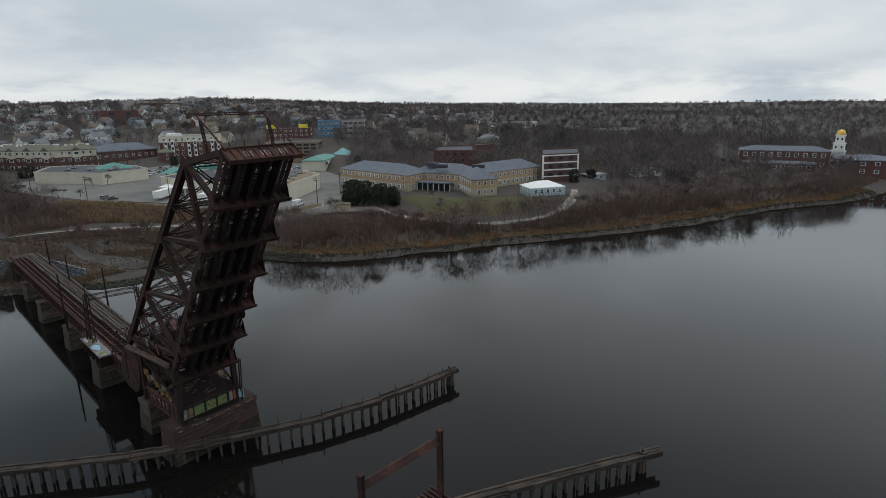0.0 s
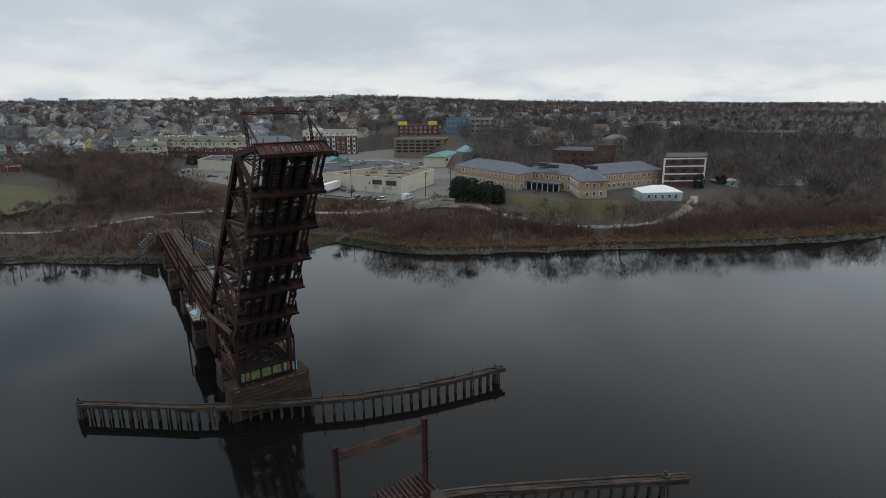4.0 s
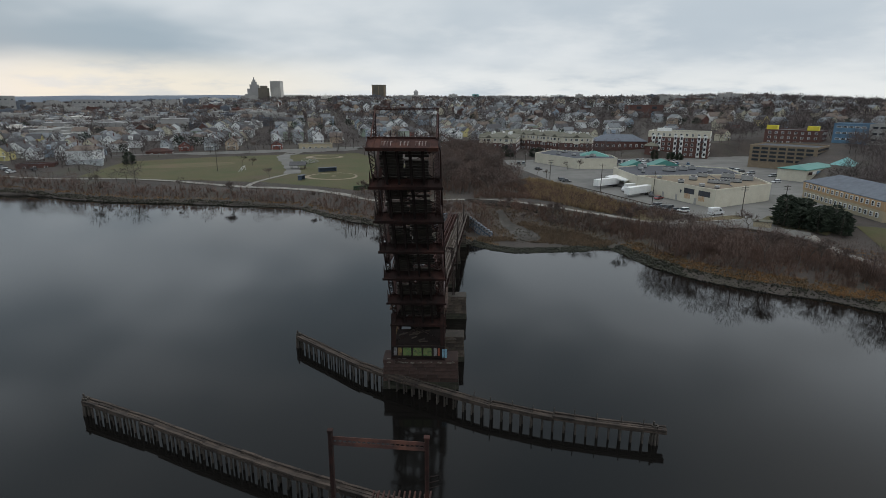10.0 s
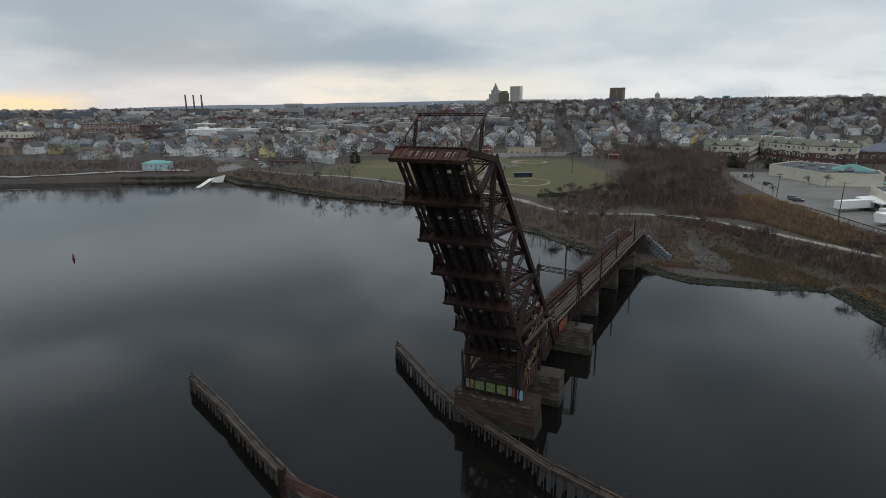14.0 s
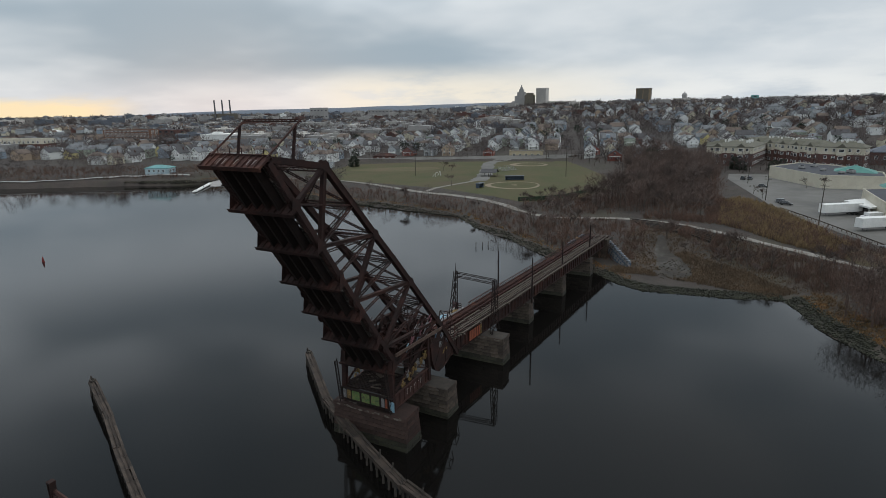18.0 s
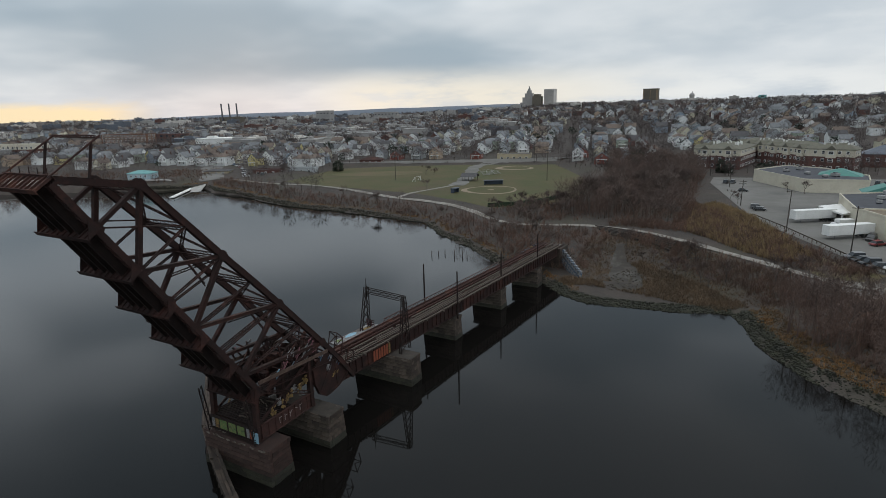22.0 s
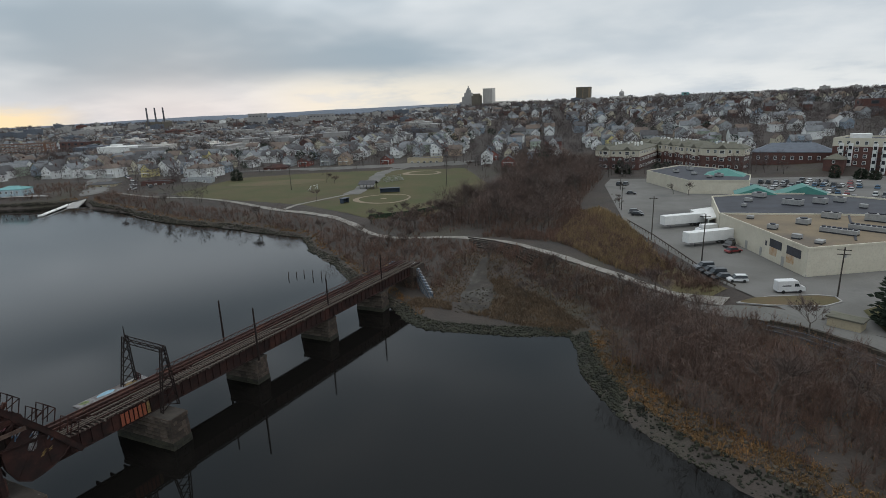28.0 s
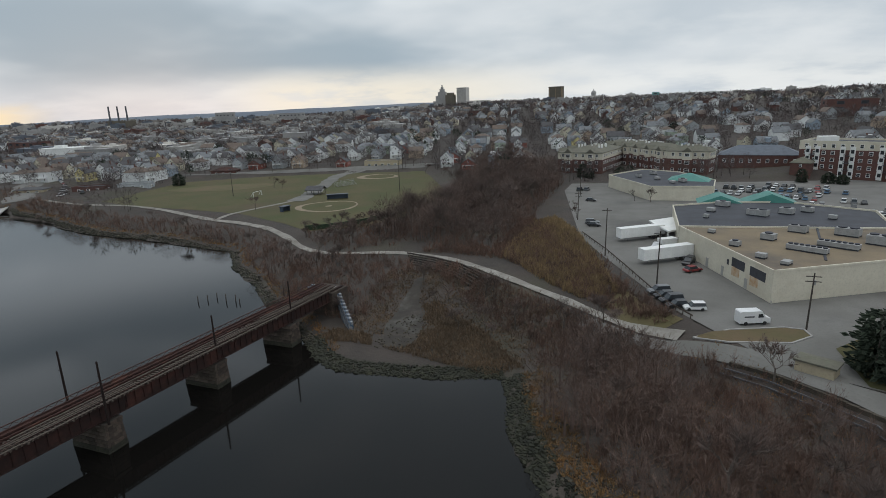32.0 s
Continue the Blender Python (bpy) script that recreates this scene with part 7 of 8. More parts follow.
# scrub of the bank and the wood floor
x1, y1 = scatter(BANK, 3000)
x2, y2 = scatter(WOODS, 1500)
x3, y3 = shore_band(1100, 7, 22, 205, 330)
x4, y4 = shore_band(900, 4, 15, -250, 5)
x9, y9 = shore_band(1500, 5, 48, -460, -255)
x4, y4 = np.r_[x4, x9], np.r_[y4, y9]
x5, y5 = scatter([(14, 132), (30, 126), (44, 112), (56, 101), (60, 92), (76, 84), (76, 104), (60, 116), (44, 127), (26, 139)], 760)
x7, y7 = scatter([(-24, 132), (-8, 114), (8, 103), (17, 102), (20, 118), (16, 138), (0, 144), (-20, 143)], 520)
x8, y8 = shore_band(2000, 7.0, 26, 60, 215)
k8 = ~inside(x8, y8, LOT) & ~inside(x8, y8, [(60, 112), (84, 96), (104, 84), (111, 74), (113, 54), (124, 36), (140, 27.5), (230, 22), (230, 120), (60, 120)])
x8, y8 = x8[k8], y8[k8]
x5, y5 = x5[~inside(x5, y5, [(20, 129), (37, 98), (33, 91), (20, 97)])], y5[~inside(x5, y5, [(20, 129), (37, 98), (33, 91), (20, 97)])]
xa, ya = scatter([(-36, 163), (-15, 193), (-10, 176), (2, 155), (-8, 149), (-27, 153)], 300)
x6, y6 = scatter([(34, 205), (44, 190), (60, 160), (76, 124), (72, 122), (56, 150), (38, 180)], 380)
for nm, xs, ys, s0, s1, lb in (("bank_scrub", x1, y1, 1.6, 3.6, "dense leafless brown scrub on the river bank"), ("wood_floor_scrub", x2, y2, 2.0, 5.5, "leafless purple-brown undergrowth of the wood"),
                               ("shore_scrub", np.r_[x3, x4], np.r_[y3, y4], 1.2, 2.8, "leafless brown brush along the shore"), ("cove_scrub", np.r_[x5, x6, x7, x8, xa], np.r_[y5, y6, y7, y8, ya], 1.2, 2.8, "leafless brush round the cove and the lot fence")):
    twig_mass(nm, on_ground(xs, ys), npr.uniform(s0, s1, len(xs)), "scrub", lb, "scrub", forks=11 if nm == "bank_scrub" else 8, sub=9 if nm == "bank_scrub" else 5, width=0.036 if nm == "bank_scrub" else 0.05)

# reeds and marsh grass; none on the wet mud below the culvert
MUD = [(22, 127), (24, 127), (25, 121), (27, 116), (30.5, 112), (32, 106), (34, 101), (34.5, 95.5), (32, 93), (28.5, 93.5), (26.5, 98), (24.5, 103), (24, 109), (22.5, 115)]


def off_mud(x, y):
    k = ~inside(x, y, MUD)
    return x[k], y[k]


RB = [(38, 150), (38, 196), (44, 203), (57, 172), (68, 136), (72, 125), (64, 122), (53, 132)]
x, y = scatter(RB, 5200)
blades("reed_bed", on_ground(x, y), npr.uniform(1.6, 2.6, len(x)), 0.10, 0.22, 5, "reed", "tall golden dry reeds beside the parking lot", "reeds", 0.2)
x1, y1 = scatter([(30, 118), (48, 103), (58, 92), (52, 89), (38, 91), (29, 93), (36, 104), (27, 112)], 3000)
x1, y1 = off_mud(x1, y1)
x2, y2 = scatter([(13, 94), (26, 93), (24, 97), (14, 99)], 500)
blades("cove_reeds", on_ground(np.r_[x1, x2], np.r_[y1, y2]), npr.uniform(0.7, 1.3, len(x1) + len(x2)), 0.10, 0.35, 5, "cove_reed", "flattened tawny reeds round the mud of the cove", "reeds", 0.25)
x1, y1 = shore_band(9500, 3.0, 8.0, 58, 300)
x2, y2 = shore_band(1600, 3.0, 6, -260, 20)
blades("marsh_grass", on_ground(np.r_[x1, x2], np.r_[y1, y2]), npr.uniform(0.4, 0.9, len(x1) + len(x2)), 0.13, 0.5, 5, "marsh", "rust-coloured marsh grass along the waterline", "marsh grass", 0.2)
x, y = shore_band(6000, 7, 40, 58, 240)
k = ~inside(x, y, LOT)
blades("bank_grass", on_ground(x[k], y[k]), npr.uniform(0.3, 0.8, int(k.sum())), 0.12, 0.5, 4, "marsh", "matted brown grass of the bank", "grass", 0.15)
GAP = [(14, 150), (40, 146), (62, 124), (80, 108), (84, 108), (74, 126), (58, 152), (42, 186), (36, 206), (33, 180), (34, 158), (14, 155)]
x, y = scatter(GAP, 2100)
twig_mass("edge_scrub", on_ground(x, y), npr.uniform(1.0, 2.6, len(x)), "scrub", "leafless brush between the wood and the reeds", "scrub", forks=9, sub=5, width=0.06)
x1, y1 = scatter(GAP, 4200)
x2, y2 = scatter([(15, 101), (30, 96), (58, 93), (76, 86), (78, 104), (46, 127), (24, 141), (12, 132)], 8500)
x2, y2 = off_mud(x2, y2)
blades("bank_litter", on_ground(np.r_[x1, x2], np.r_[y1, y2]), npr.uniform(0.35, 0.8, len(x1) + len(x2)), 0.15, 0.7, 4, "cove_reed", "matted brown dead grass and leaf litter of the bank", "grass", 0.2)
draped("mud_cove", MUD, 0.10, "mud", "wet grey mud flat of the cove", "mud", 2.0)


def stones(name, xyz, size, mat, label):
    """Rough eight-cornered stones, joined."""
    n = len(xyz)
    c = np.array([(-1, -1, -.7), (1, -1, -.7), (1, 1, -.7), (-1, 1, -.7), (-.7, -.7, .7), (.7, -.7, .7), (.7, .7, .7), (-.7, .7, .7)]) * 0.5
    v = c[None] * np.asarray(size)[:, None, None] * npr.uniform(0.6, 1.3, (n, 8, 3))
    a = npr.uniform(0, 2 * np.pi, n)
    ca, sa = np.cos(a)[:, None], np.sin(a)[:, None]
    v = np.stack([v[..., 0] * ca - v[..., 1] * sa, v[..., 0] * sa + v[..., 1] * ca, v[..., 2]], -1) + np.asarray(xyz)[:, None]
    f = np.array([(3, 2, 1, 0), (4, 5, 6, 7), (0, 1, 5, 4), (1, 2, 6, 5), (2, 3, 7, 6), (3, 0, 4, 7)])
    faces = (np.arange(n)[:, None, None] * 8 + f[None]).reshape(-1, 4).tolist()
    me = bpy.data.meshes.new(name)
    me.from_pydata(v.reshape(-1, 3).tolist(), [], faces)
    me.materials.append(M[mat])
    return tagged(new(name, me), label, "stones", kind="stuff")


x, y = shore_band(3000, 0.2, 2.4, -300, 14)
x2, y2 = shore_band(1100, 2.5, 6.5, 58, 300)
stones("shore_stones", on_ground(np.r_[x, x2], np.r_[y, y2]), npr.uniform(0.25, 0.85, len(x) + len(x2)), "rock", "grey tumbled stones along the bank")
x, y = shore_band(3000, -0.5, 3.6, 12, 68)
x2, y2 = shore_band(2600, -0.5, 1.8, -300, 14)
x3, y3 = shore_band(4200, -0.5, 3.4, 66, 300)
stones("weedy_stones", on_ground(np.r_[x, x2, x3], np.r_[y, y2, y3]) + [0, 0, 0.05], np.r_[npr.uniform(0.3, 0.75, len(x) + len(x2)), npr.uniform(0.2, 0.5, len(x3))], "weed_rock", "dark weed-covered stones at the waterline")
x, y = shore_band(90, 5, 11, 60, 120)
xc, yc = scatter([(27, 92), (33, 92), (35.5, 97), (32, 109), (28, 110), (25, 100)], 150)
stones("cove_rubble", on_ground(xc, yc) + [0, 0, 0.14], npr.uniform(0.2, 0.45, len(xc)), "rock", "wet grey rubble on the mud of the cove")
stones("litter_stones", on_ground(x, y) + [0, 0, 0.2], npr.uniform(0.2, 0.45, len(x)), "rock", "pale scraps and rubble on the bank")


# evergreens
def evergreen(seed, h, w):
    r = random.Random(seed)
    g, t = Geo(), Geo()
    t.tube((0, 0, -0.3), (0, 0, h * 0.8), 0.16, 0.05, 6)
    for i in range(520):
        z = h * (0.06 + 0.94 * r.random() ** 1.25)
        rad = w * math.sqrt(max(0.02, 1 - (2.1 * z / h - 0.85) ** 2 / 1.6)) * (1 + 0.22 * math.sin(5 * z) * math.sin(3 * z + 2)) * r.uniform(0.35, 1.05) + 0.1
        a = r.uniform(0, 2 * math.pi)
        p = Vector((rad * math.cos(a), rad * math.sin(a), z))
        d = Vector((math.cos(a), math.sin(a), r.uniform(-0.5, 0.5))).normalized()
        s = d.orthogonal().normalized() * r.uniform(0.16, 0.32)
        g.add([tuple(p - d * 0.55), tuple(p + s), tuple(p + d * 0.6), tuple(p - s)], [(0, 1, 2, 3)])
        u = d.cross(s)
        g.add([tuple(p - d * 0.5), tuple(p + u), tuple(p + d * 0.5), tuple(p - u)], [(0, 1, 2, 3)])
    return mesh_from("trunk", t.v, t.f, "bark"), mesh_from("crown", g.v, g.f, "pine")


PINES = [evergreen(s, h, w) for s, h, w in ((1, 6.6, 3.3), (2, 5.4, 3.0), (3, 8.0, 2.9))]
for x, y, s in ((109.8, 92.5, 1.25), (112.5, 96.5, 1.1), (112.6, 89.5, 1.2), (116, 93, 1.1), (116.5, 86.5, 1.0), (119, 99, 1.0), (120, 90, 1.1), (123, 94, 1.0), (124, 86.5, 0.95), (127, 91, 0.9), (115, 102, 1.0), (121, 104, 0.9), (128.5, 97, 0.8),
                (60, 306, 0.9), (64, 309, 0.8), (40, 308, 0.9), (44, 306, 0.8), (150, 298, 0.9), (155, 296, 0.8), (-195, 262, 1.1), (206, 50, 0.8), (228, 52, 0.8), (140, 300, 0.8)):
    k = npr.randint(3)
    t = thing("evergreen_tree", "dark green dense evergreen tree", "evergreen", pose(x, y, ground_at(x, y), 0, 0, npr.uniform(0, 360)) @ Matrix.Diagonal((s, s, s, 1)), "evergreens")
    part("trunk", PINES[k][0], "bark", t)
    part("crown", PINES[k][1], "pine", t)


# the bare trees of the town: too many and too far to count
def far_woods(name, x, y, size, label, mat="twigs_far", forks=11, thin=(0.012, 0.03), reach=(0.16, 0.34)):
    z = land_height(x, y)
    k = z > 1.0
    p = np.stack([x[k], y[k], z[k]], -1)
    s = size[k]
    n = len(p)
    # each crown is an uneven clump of short crossing twigs round a stem
    m = forks
    c = np.repeat(p, m, 0)
    S = np.repeat(s, m)
    q = npr.normal(0, 1, (n * m, 3))
    q /= np.linalg.norm(q, axis=1)[:, None]
    q *= (npr.uniform(0.25, 1.0, n * m) ** 0.6)[:, None]
    cen = c + np.stack([q[:, 0] * S * 0.40, q[:, 1] * S * 0.40, S * (0.62 + 0.36 * q[:, 2])], -1)
    d = q + npr.normal(0, 0.5, q.shape) + np.array([0, 0, 0.5])
    d /= np.linalg.norm(d, axis=1)[:, None]
    w = np.cross(d, npr.normal(0, 1, q.shape))
    w /= np.linalg.norm(w, axis=1)[:, None] + 1e-6
    L, W = (S * npr.uniform(reach[0], reach[1], n * m))[:, None], (S * npr.uniform(thin[0], thin[1], n * m))[:, None]
    v = np.stack([cen - d * L, cen + w * W, cen + d * L, cen - w * W], 1).reshape(-1, 3)
    f = (np.arange(n * m)[:, None] * 4 + np.array([[0, 1, 2, 3]])).tolist()
    o = len(v)
    st = np.stack([p + [-0.2, 0, -0.5], p + [0.2, 0, -0.5], p + np.stack([0 * s, 0 * s, s * 0.7], -1)], 1).reshape(-1, 3)
    f += (o + np.arange(n)[:, None] * 3 + np.array([[0, 1, 2]])).tolist()
    me = bpy.data.meshes.new(name)
    me.from_pydata(np.concatenate([v, st]).tolist(), [], f)
    me.materials.append(M[mat])
    return tagged(new(name, me), label, "trees", kind="stuff")


M["bank_twigs"] = material("fine_bank_twigs", (0.128, 0.086, 0.070), (0.080, 0.058, 0.050), 0.95, scale=0.06, island=0.35, bump=0)
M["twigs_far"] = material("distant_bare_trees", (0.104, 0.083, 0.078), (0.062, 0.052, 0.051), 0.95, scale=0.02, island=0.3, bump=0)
M["willow"] = material("yellow_willow_twigs", (0.15, 0.12, 0.042), (0.088, 0.075, 0.032), 0.95, scale=0.06, island=0.3, bump=0)
M["ever_far"] = material("distant_evergreens", (0.026, 0.036, 0.024), (0.018, 0.026, 0.018), 0.95, scale=0.02, island=0.3, bump=0)


def polar(n, r0, r1, a0, a1, power=1.0):
    r, a = r0 + (r1 - r0) * npr.uniform(0, 1, n) ** power, npr.uniform(a0, a1, n)
    x, y = 30 + r * np.sin(a), -40 + r * np.cos(a)
    k = inside(x, y, LAND) & ~inside(x, y, LOT) & ~inside(x, y, FIELD) & (poly_distance(x, y, SHORE, False) > 14) & (poly_distance(x, y, FIELD, True) > 6) & (poly_distance(x, y, LOT, True) > 5)
    for bx, by, br in BUILT:
        k &= np.hypot(x - bx, y - by) > br * 0.62
    return x[k], y[k]


x, y = scatter(WOODS, 230)
far_woods("wood_canopy", x, y, npr.uniform(6, 14, len(x)), "fine bare twigs of the dense wood", "bank_twigs", forks=420, thin=(0.0016, 0.0034), reach=(0.06, 0.15))
x1, y1 = shore_band(260, 5, 22, 58, 300)
x2, y2 = shore_band(80, 4, 16, -420, 8)
far_woods("bank_canopy", np.r_[x1, x2], np.r_[y1, y2], np.r_[npr.uniform(6, 11.5, len(x1)), npr.uniform(4, 8, len(x2))], "fine bare twigs of the trees along the bank", "bank_twigs", forks=380, thin=(0.0014, 0.003), reach=(0.04, 0.11))
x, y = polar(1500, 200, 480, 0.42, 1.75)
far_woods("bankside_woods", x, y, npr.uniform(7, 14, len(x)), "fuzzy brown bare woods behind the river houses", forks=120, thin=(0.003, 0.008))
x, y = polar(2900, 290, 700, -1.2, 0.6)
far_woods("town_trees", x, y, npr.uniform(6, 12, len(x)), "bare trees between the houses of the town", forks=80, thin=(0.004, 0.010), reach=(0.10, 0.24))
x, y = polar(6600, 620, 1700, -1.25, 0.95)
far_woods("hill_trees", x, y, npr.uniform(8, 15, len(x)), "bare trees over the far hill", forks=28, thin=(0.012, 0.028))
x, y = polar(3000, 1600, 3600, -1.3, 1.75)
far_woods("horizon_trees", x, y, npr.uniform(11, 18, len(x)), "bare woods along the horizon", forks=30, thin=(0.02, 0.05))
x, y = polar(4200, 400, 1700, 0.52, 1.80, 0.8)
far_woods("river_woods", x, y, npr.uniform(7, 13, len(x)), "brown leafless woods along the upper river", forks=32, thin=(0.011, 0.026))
x, y = scatter([(262, 70), (272, 62), (284, 62), (286, 72), (270, 78)], 12)
far_woods("yellow_willows", x, y, npr.uniform(4, 6.5, len(x)), "yellow-green willow shrubs behind the lawn", "willow", forks=320, thin=(0.006, 0.014), reach=(0.08, 0.18))
x, y = polar(420, 260, 1400, -0.95, 1.4)
far_woods("town_evergreens", x, y, npr.uniform(6, 12, len(x)), "dark evergreens scattered through the town", "ever_far", forks=130, thin=(0.018, 0.04), reach=(0.06, 0.13))

# ---------------------------------------------------------------- park, lot and vehicles
def disc(cx, cy, rx, ry, n=26, wob=0.05, rot=0.0):
    out = []
    for i in range(n):
        a = 2 * math.pi * i / n
        k = 1 + wob * math.sin(3 * a + cx)
        x, y = rx * k * math.cos(a), ry * k * math.sin(a)
        out.append((cx + x * math.cos(rot) - y * math.sin(rot), cy + x * math.sin(rot) + y * math.cos(rot)))
    return out


draped("infield_arc", disc(-59, 213, 14, 14), 0.16, "dirt", "tan dirt arc of the baseball infield", "infield", 4)
draped("infield_grass", disc(-58.4, 213.4, 12.0, 12.0), 0.22, "grass", "grass square inside the infield arc", "grass", 4)
draped("infield_mound", disc(-58.5, 213, 1.6, 1.6, 12), 0.28, "dirt", "tan pitching mound", "mound", 4)
draped("infield_far", disc(-86, 314, 13, 12), 0.16, "dirt", "tan dirt of the second infield", "infield", 4)
draped("infield_far_grass", disc(-85, 315, 9.5, 9), 0.22, "grass", "grass inside the second infield", "grass", 4)
M["worn_grass"] = material("worn_grass", (0.11, 0.078, 0.042), (0.078, 0.074, 0.03), 0.95, scale=0.09, fine=25)
draped("lawn_wear", disc(-158, 258, 30, 13, rot=0.5), 0.15, "worn_grass", "worn brown patch on the playing field", "worn grass", 6)
ribbon("path_field", [(-93, 182), (-91, 193), (-88, 208), (-84, 224)], 2.4, 0.2, "path", "narrow pale path between the fields", "path")
ribbon("road_park", [(-83, 222), (-86, 236), (-93, 256), (-102, 280), (-112, 304), (-117, 322), (-112, 340), (-70, 356)], 8.5, 0.22, "asphalt", "grey park road between the fields", "road")
ribbon("road_street", [(-250, 202), (-264, 214), (-282, 228), (-305, 250), (-330, 262), (-420, 300)], 14.0, 0.2, "asphalt", "grey street leading down to the boat ramp", "road")
ribbon("road_field", [(-300, 262), (-250, 285), (-205, 298), (-165, 318), (-120, 338), (-60, 362), (0, 372)], 6.0, 0.2, "asphalt", "street behind the playing fields", "road")
M["fence_green"] = material("green_windscreen", (0.03, 0.05, 0.025), (0.022, 0.038, 0.02), 0.9, scale=0.6)
fence = thing("outfield_fence", "dark green curved outfield fence of the ball field", "fence")


def fence_arc(f):
    a = math.radians(-68 + 74 * f)
    return -52 + 33 * math.cos(a), 207 + 43 * math.sin(a)


for i in range(24):
    (xa, ya), (xb, yb) = fence_arc(i / 24), fence_arc((i + 1) / 24)
    g = Geo()
    g.beam((xa, ya, 6.3), (xb, yb, 6.3), 1.9, 0.25, (0, 0, 1))
    part("panel", g, "fence_green", fence)
M["dugout_blue"] = material("dark_blue_panels", (0.05, 0.07, 0.10), (0.04, 0.055, 0.08), 0.7, scale=0.5)
for x, y, l, ang in ((-65.8, 232.8, 10, 30), (-71.6, 199, 4, 80)):
    d = thing("dugout", "small dark blue dugout beside the ball field", "dugout", pose(x, y, 5.5, 0, 0, ang), "dugouts")
    g = Geo()
    g.box(-l / 2, 0.8, 0, l / 2, 1.0, 2.2)
    for s in (-l / 2, l / 2 - 0.2):
        g.box(s, -1, 0, s + 0.2, 0.8, 2.2)
    part("wall", g, "dugout_blue", d)
    g = Geo()
    g.box(-l / 2 - 0.3, -1.4, 2.2, l / 2 + 0.3, 1.2, 2.4)
    part("roof", g, "roof_slate", d)
for x, y, ang in ((-113.8, 233.7, 95), (-209, 253.5, 90)):
    gl = thing("soccer_goal", "white tubular soccer goal on the grass", "goal", pose(x, y, 5.5, 0, 0, ang), "soccer goals")
    for a, b in (((-3.6, 0, 0), (-3.6, 0, 2.4)), ((3.6, 0, 0), (3.6, 0, 2.4)), ((-3.6, 0, 2.4), (3.6, 0, 2.4)), ((-3.6, 0, 2.4), (-3.6, 1.8, 0)), ((3.6, 0, 2.4), (3.6, 1.8, 0))):
        g = Geo()
        g.tube(a, b, 0.09, 0.09, 6)
        part("bar", g, "white", gl)
for x, y, h in ((-44, 257, 17), (-83, 345, 15), (-128, 232, 14)):
    p = thing("light_pole", "tall wooden floodlight pole beside the fields", "pole", pose(x, y, 5.4), "floodlight poles")
    g = Geo()
    g.tube((0, 0, -0.5), (0, 0, h), 0.2, 0.12, 8)
    part("shaft", g, "timber_dark", p)
    g = Geo()
    g.box(-1.0, -0.2, h - 0.4, 1.0, 0.2, h)
    part("lamp_bar", g, "stack", p)


# pavilion and stand of the ball field
pv = thing("field_pavilion", "small open pavilion with a dark gabled roof by the park road", "pavilion", pose(-85.5, 244.4, 5.5, 0, 0, 10))
g = Geo()
gable(g, 6.4, 8.4, 2.7, 1.6, 0.5)
part("roof", g, "shingle_dark", pv).matrix_basis = pose(0, 0, 0, 0, 0, 90)
for x in (-3.8, 0, 3.8):
    for y in (-2.8, 2.8):
        g = Geo()
        g.box(x - 0.12, y - 0.12, 0, x + 0.12, y + 0.12, 2.8)
        part("post", g, "timber", pv)
stand = thing("bleachers", "stepped grey metal bleachers beside the ball field", "bleachers", pose(-84.5, 274, 5.5, 0, 0, 62))
for k in range(5):
    g = Geo()
    g.box(-6.5, k * 0.8, 0.35 + k * 0.42, 6.5, k * 0.8 + 0.34, 0.42 + k * 0.42)
    part("bench", g, "metal_pale", stand)
for x in (-6.3, -2.1, 2.1, 6.3):
    g = Geo()
    g.beam((x, 0, 0.1), (x, 3.4, 1.9), 0.1, 0.12)
    g.beam((x, 3.4, 0), (x, 3.4, 3.0), 0.1, 0.1)
    part("frame", g, "metal_pale", stand)
g = Geo()
g.box(-6.5, 3.4, 2.9, 6.5, 3.46, 3.0)
part("back_rail", g, "metal_pale", stand)

# low buildings beside the boat ramp
building("low_workshop", [(-238, 225), (-222, 233), (-225, 241), (-241, 233)], 3.6, "brick", "low brick workshop with a flat roof near the boat ramp", z=5.0, storeys=1, pitch=4, size=(1.6, 1.4), roof="roof_black")
building("low_workshop", [(-219, 239), (-203, 247), (-206, 254), (-222, 246)], 3.6, "grey_siding", "low grey workshop with a pale roof", z=5.2, storeys=1, pitch=4, size=(1.6, 1.4), roof="shingle_grey")
building("low_workshop", [(-272, 214), (-258, 222), (-262, 230), (-276, 222)], 3.4, "beige", "low beige shed near the boat ramp", z=4.6, storeys=1, pitch=4, size=(1.6, 1.4), roof="shingle_dark", hip=1.2)

# boat ramp and dock
g = Geo()
g.beam((-241, 181, -0.3), (-262, 207, 4.6), 7.0, 0.5, (1, 0, 0))
single("boat_ramp", g, "concrete", "pale concrete boat ramp into the river", "ramp")
fd = thing("floating_dock", "long white floating dock beside the ramp", "dock")
g = Geo()
g.beam((-231, 158, 0.5), (-254, 190, 0.8), 2.4, 0.5, (1, 0, 0))
part("deck", g, "white", fd)
for f in (0.1, 0.5, 0.9):
    g = Geo()
    g.tube((-231 - 23 * f + 1.5, 158 + 32 * f - 1, -1.5), (-231 - 23 * f + 1.5, 158 + 32 * f - 1, 2.2), 0.15, 0.15, 7)
    part("pile", g, "timber_dark", fd)

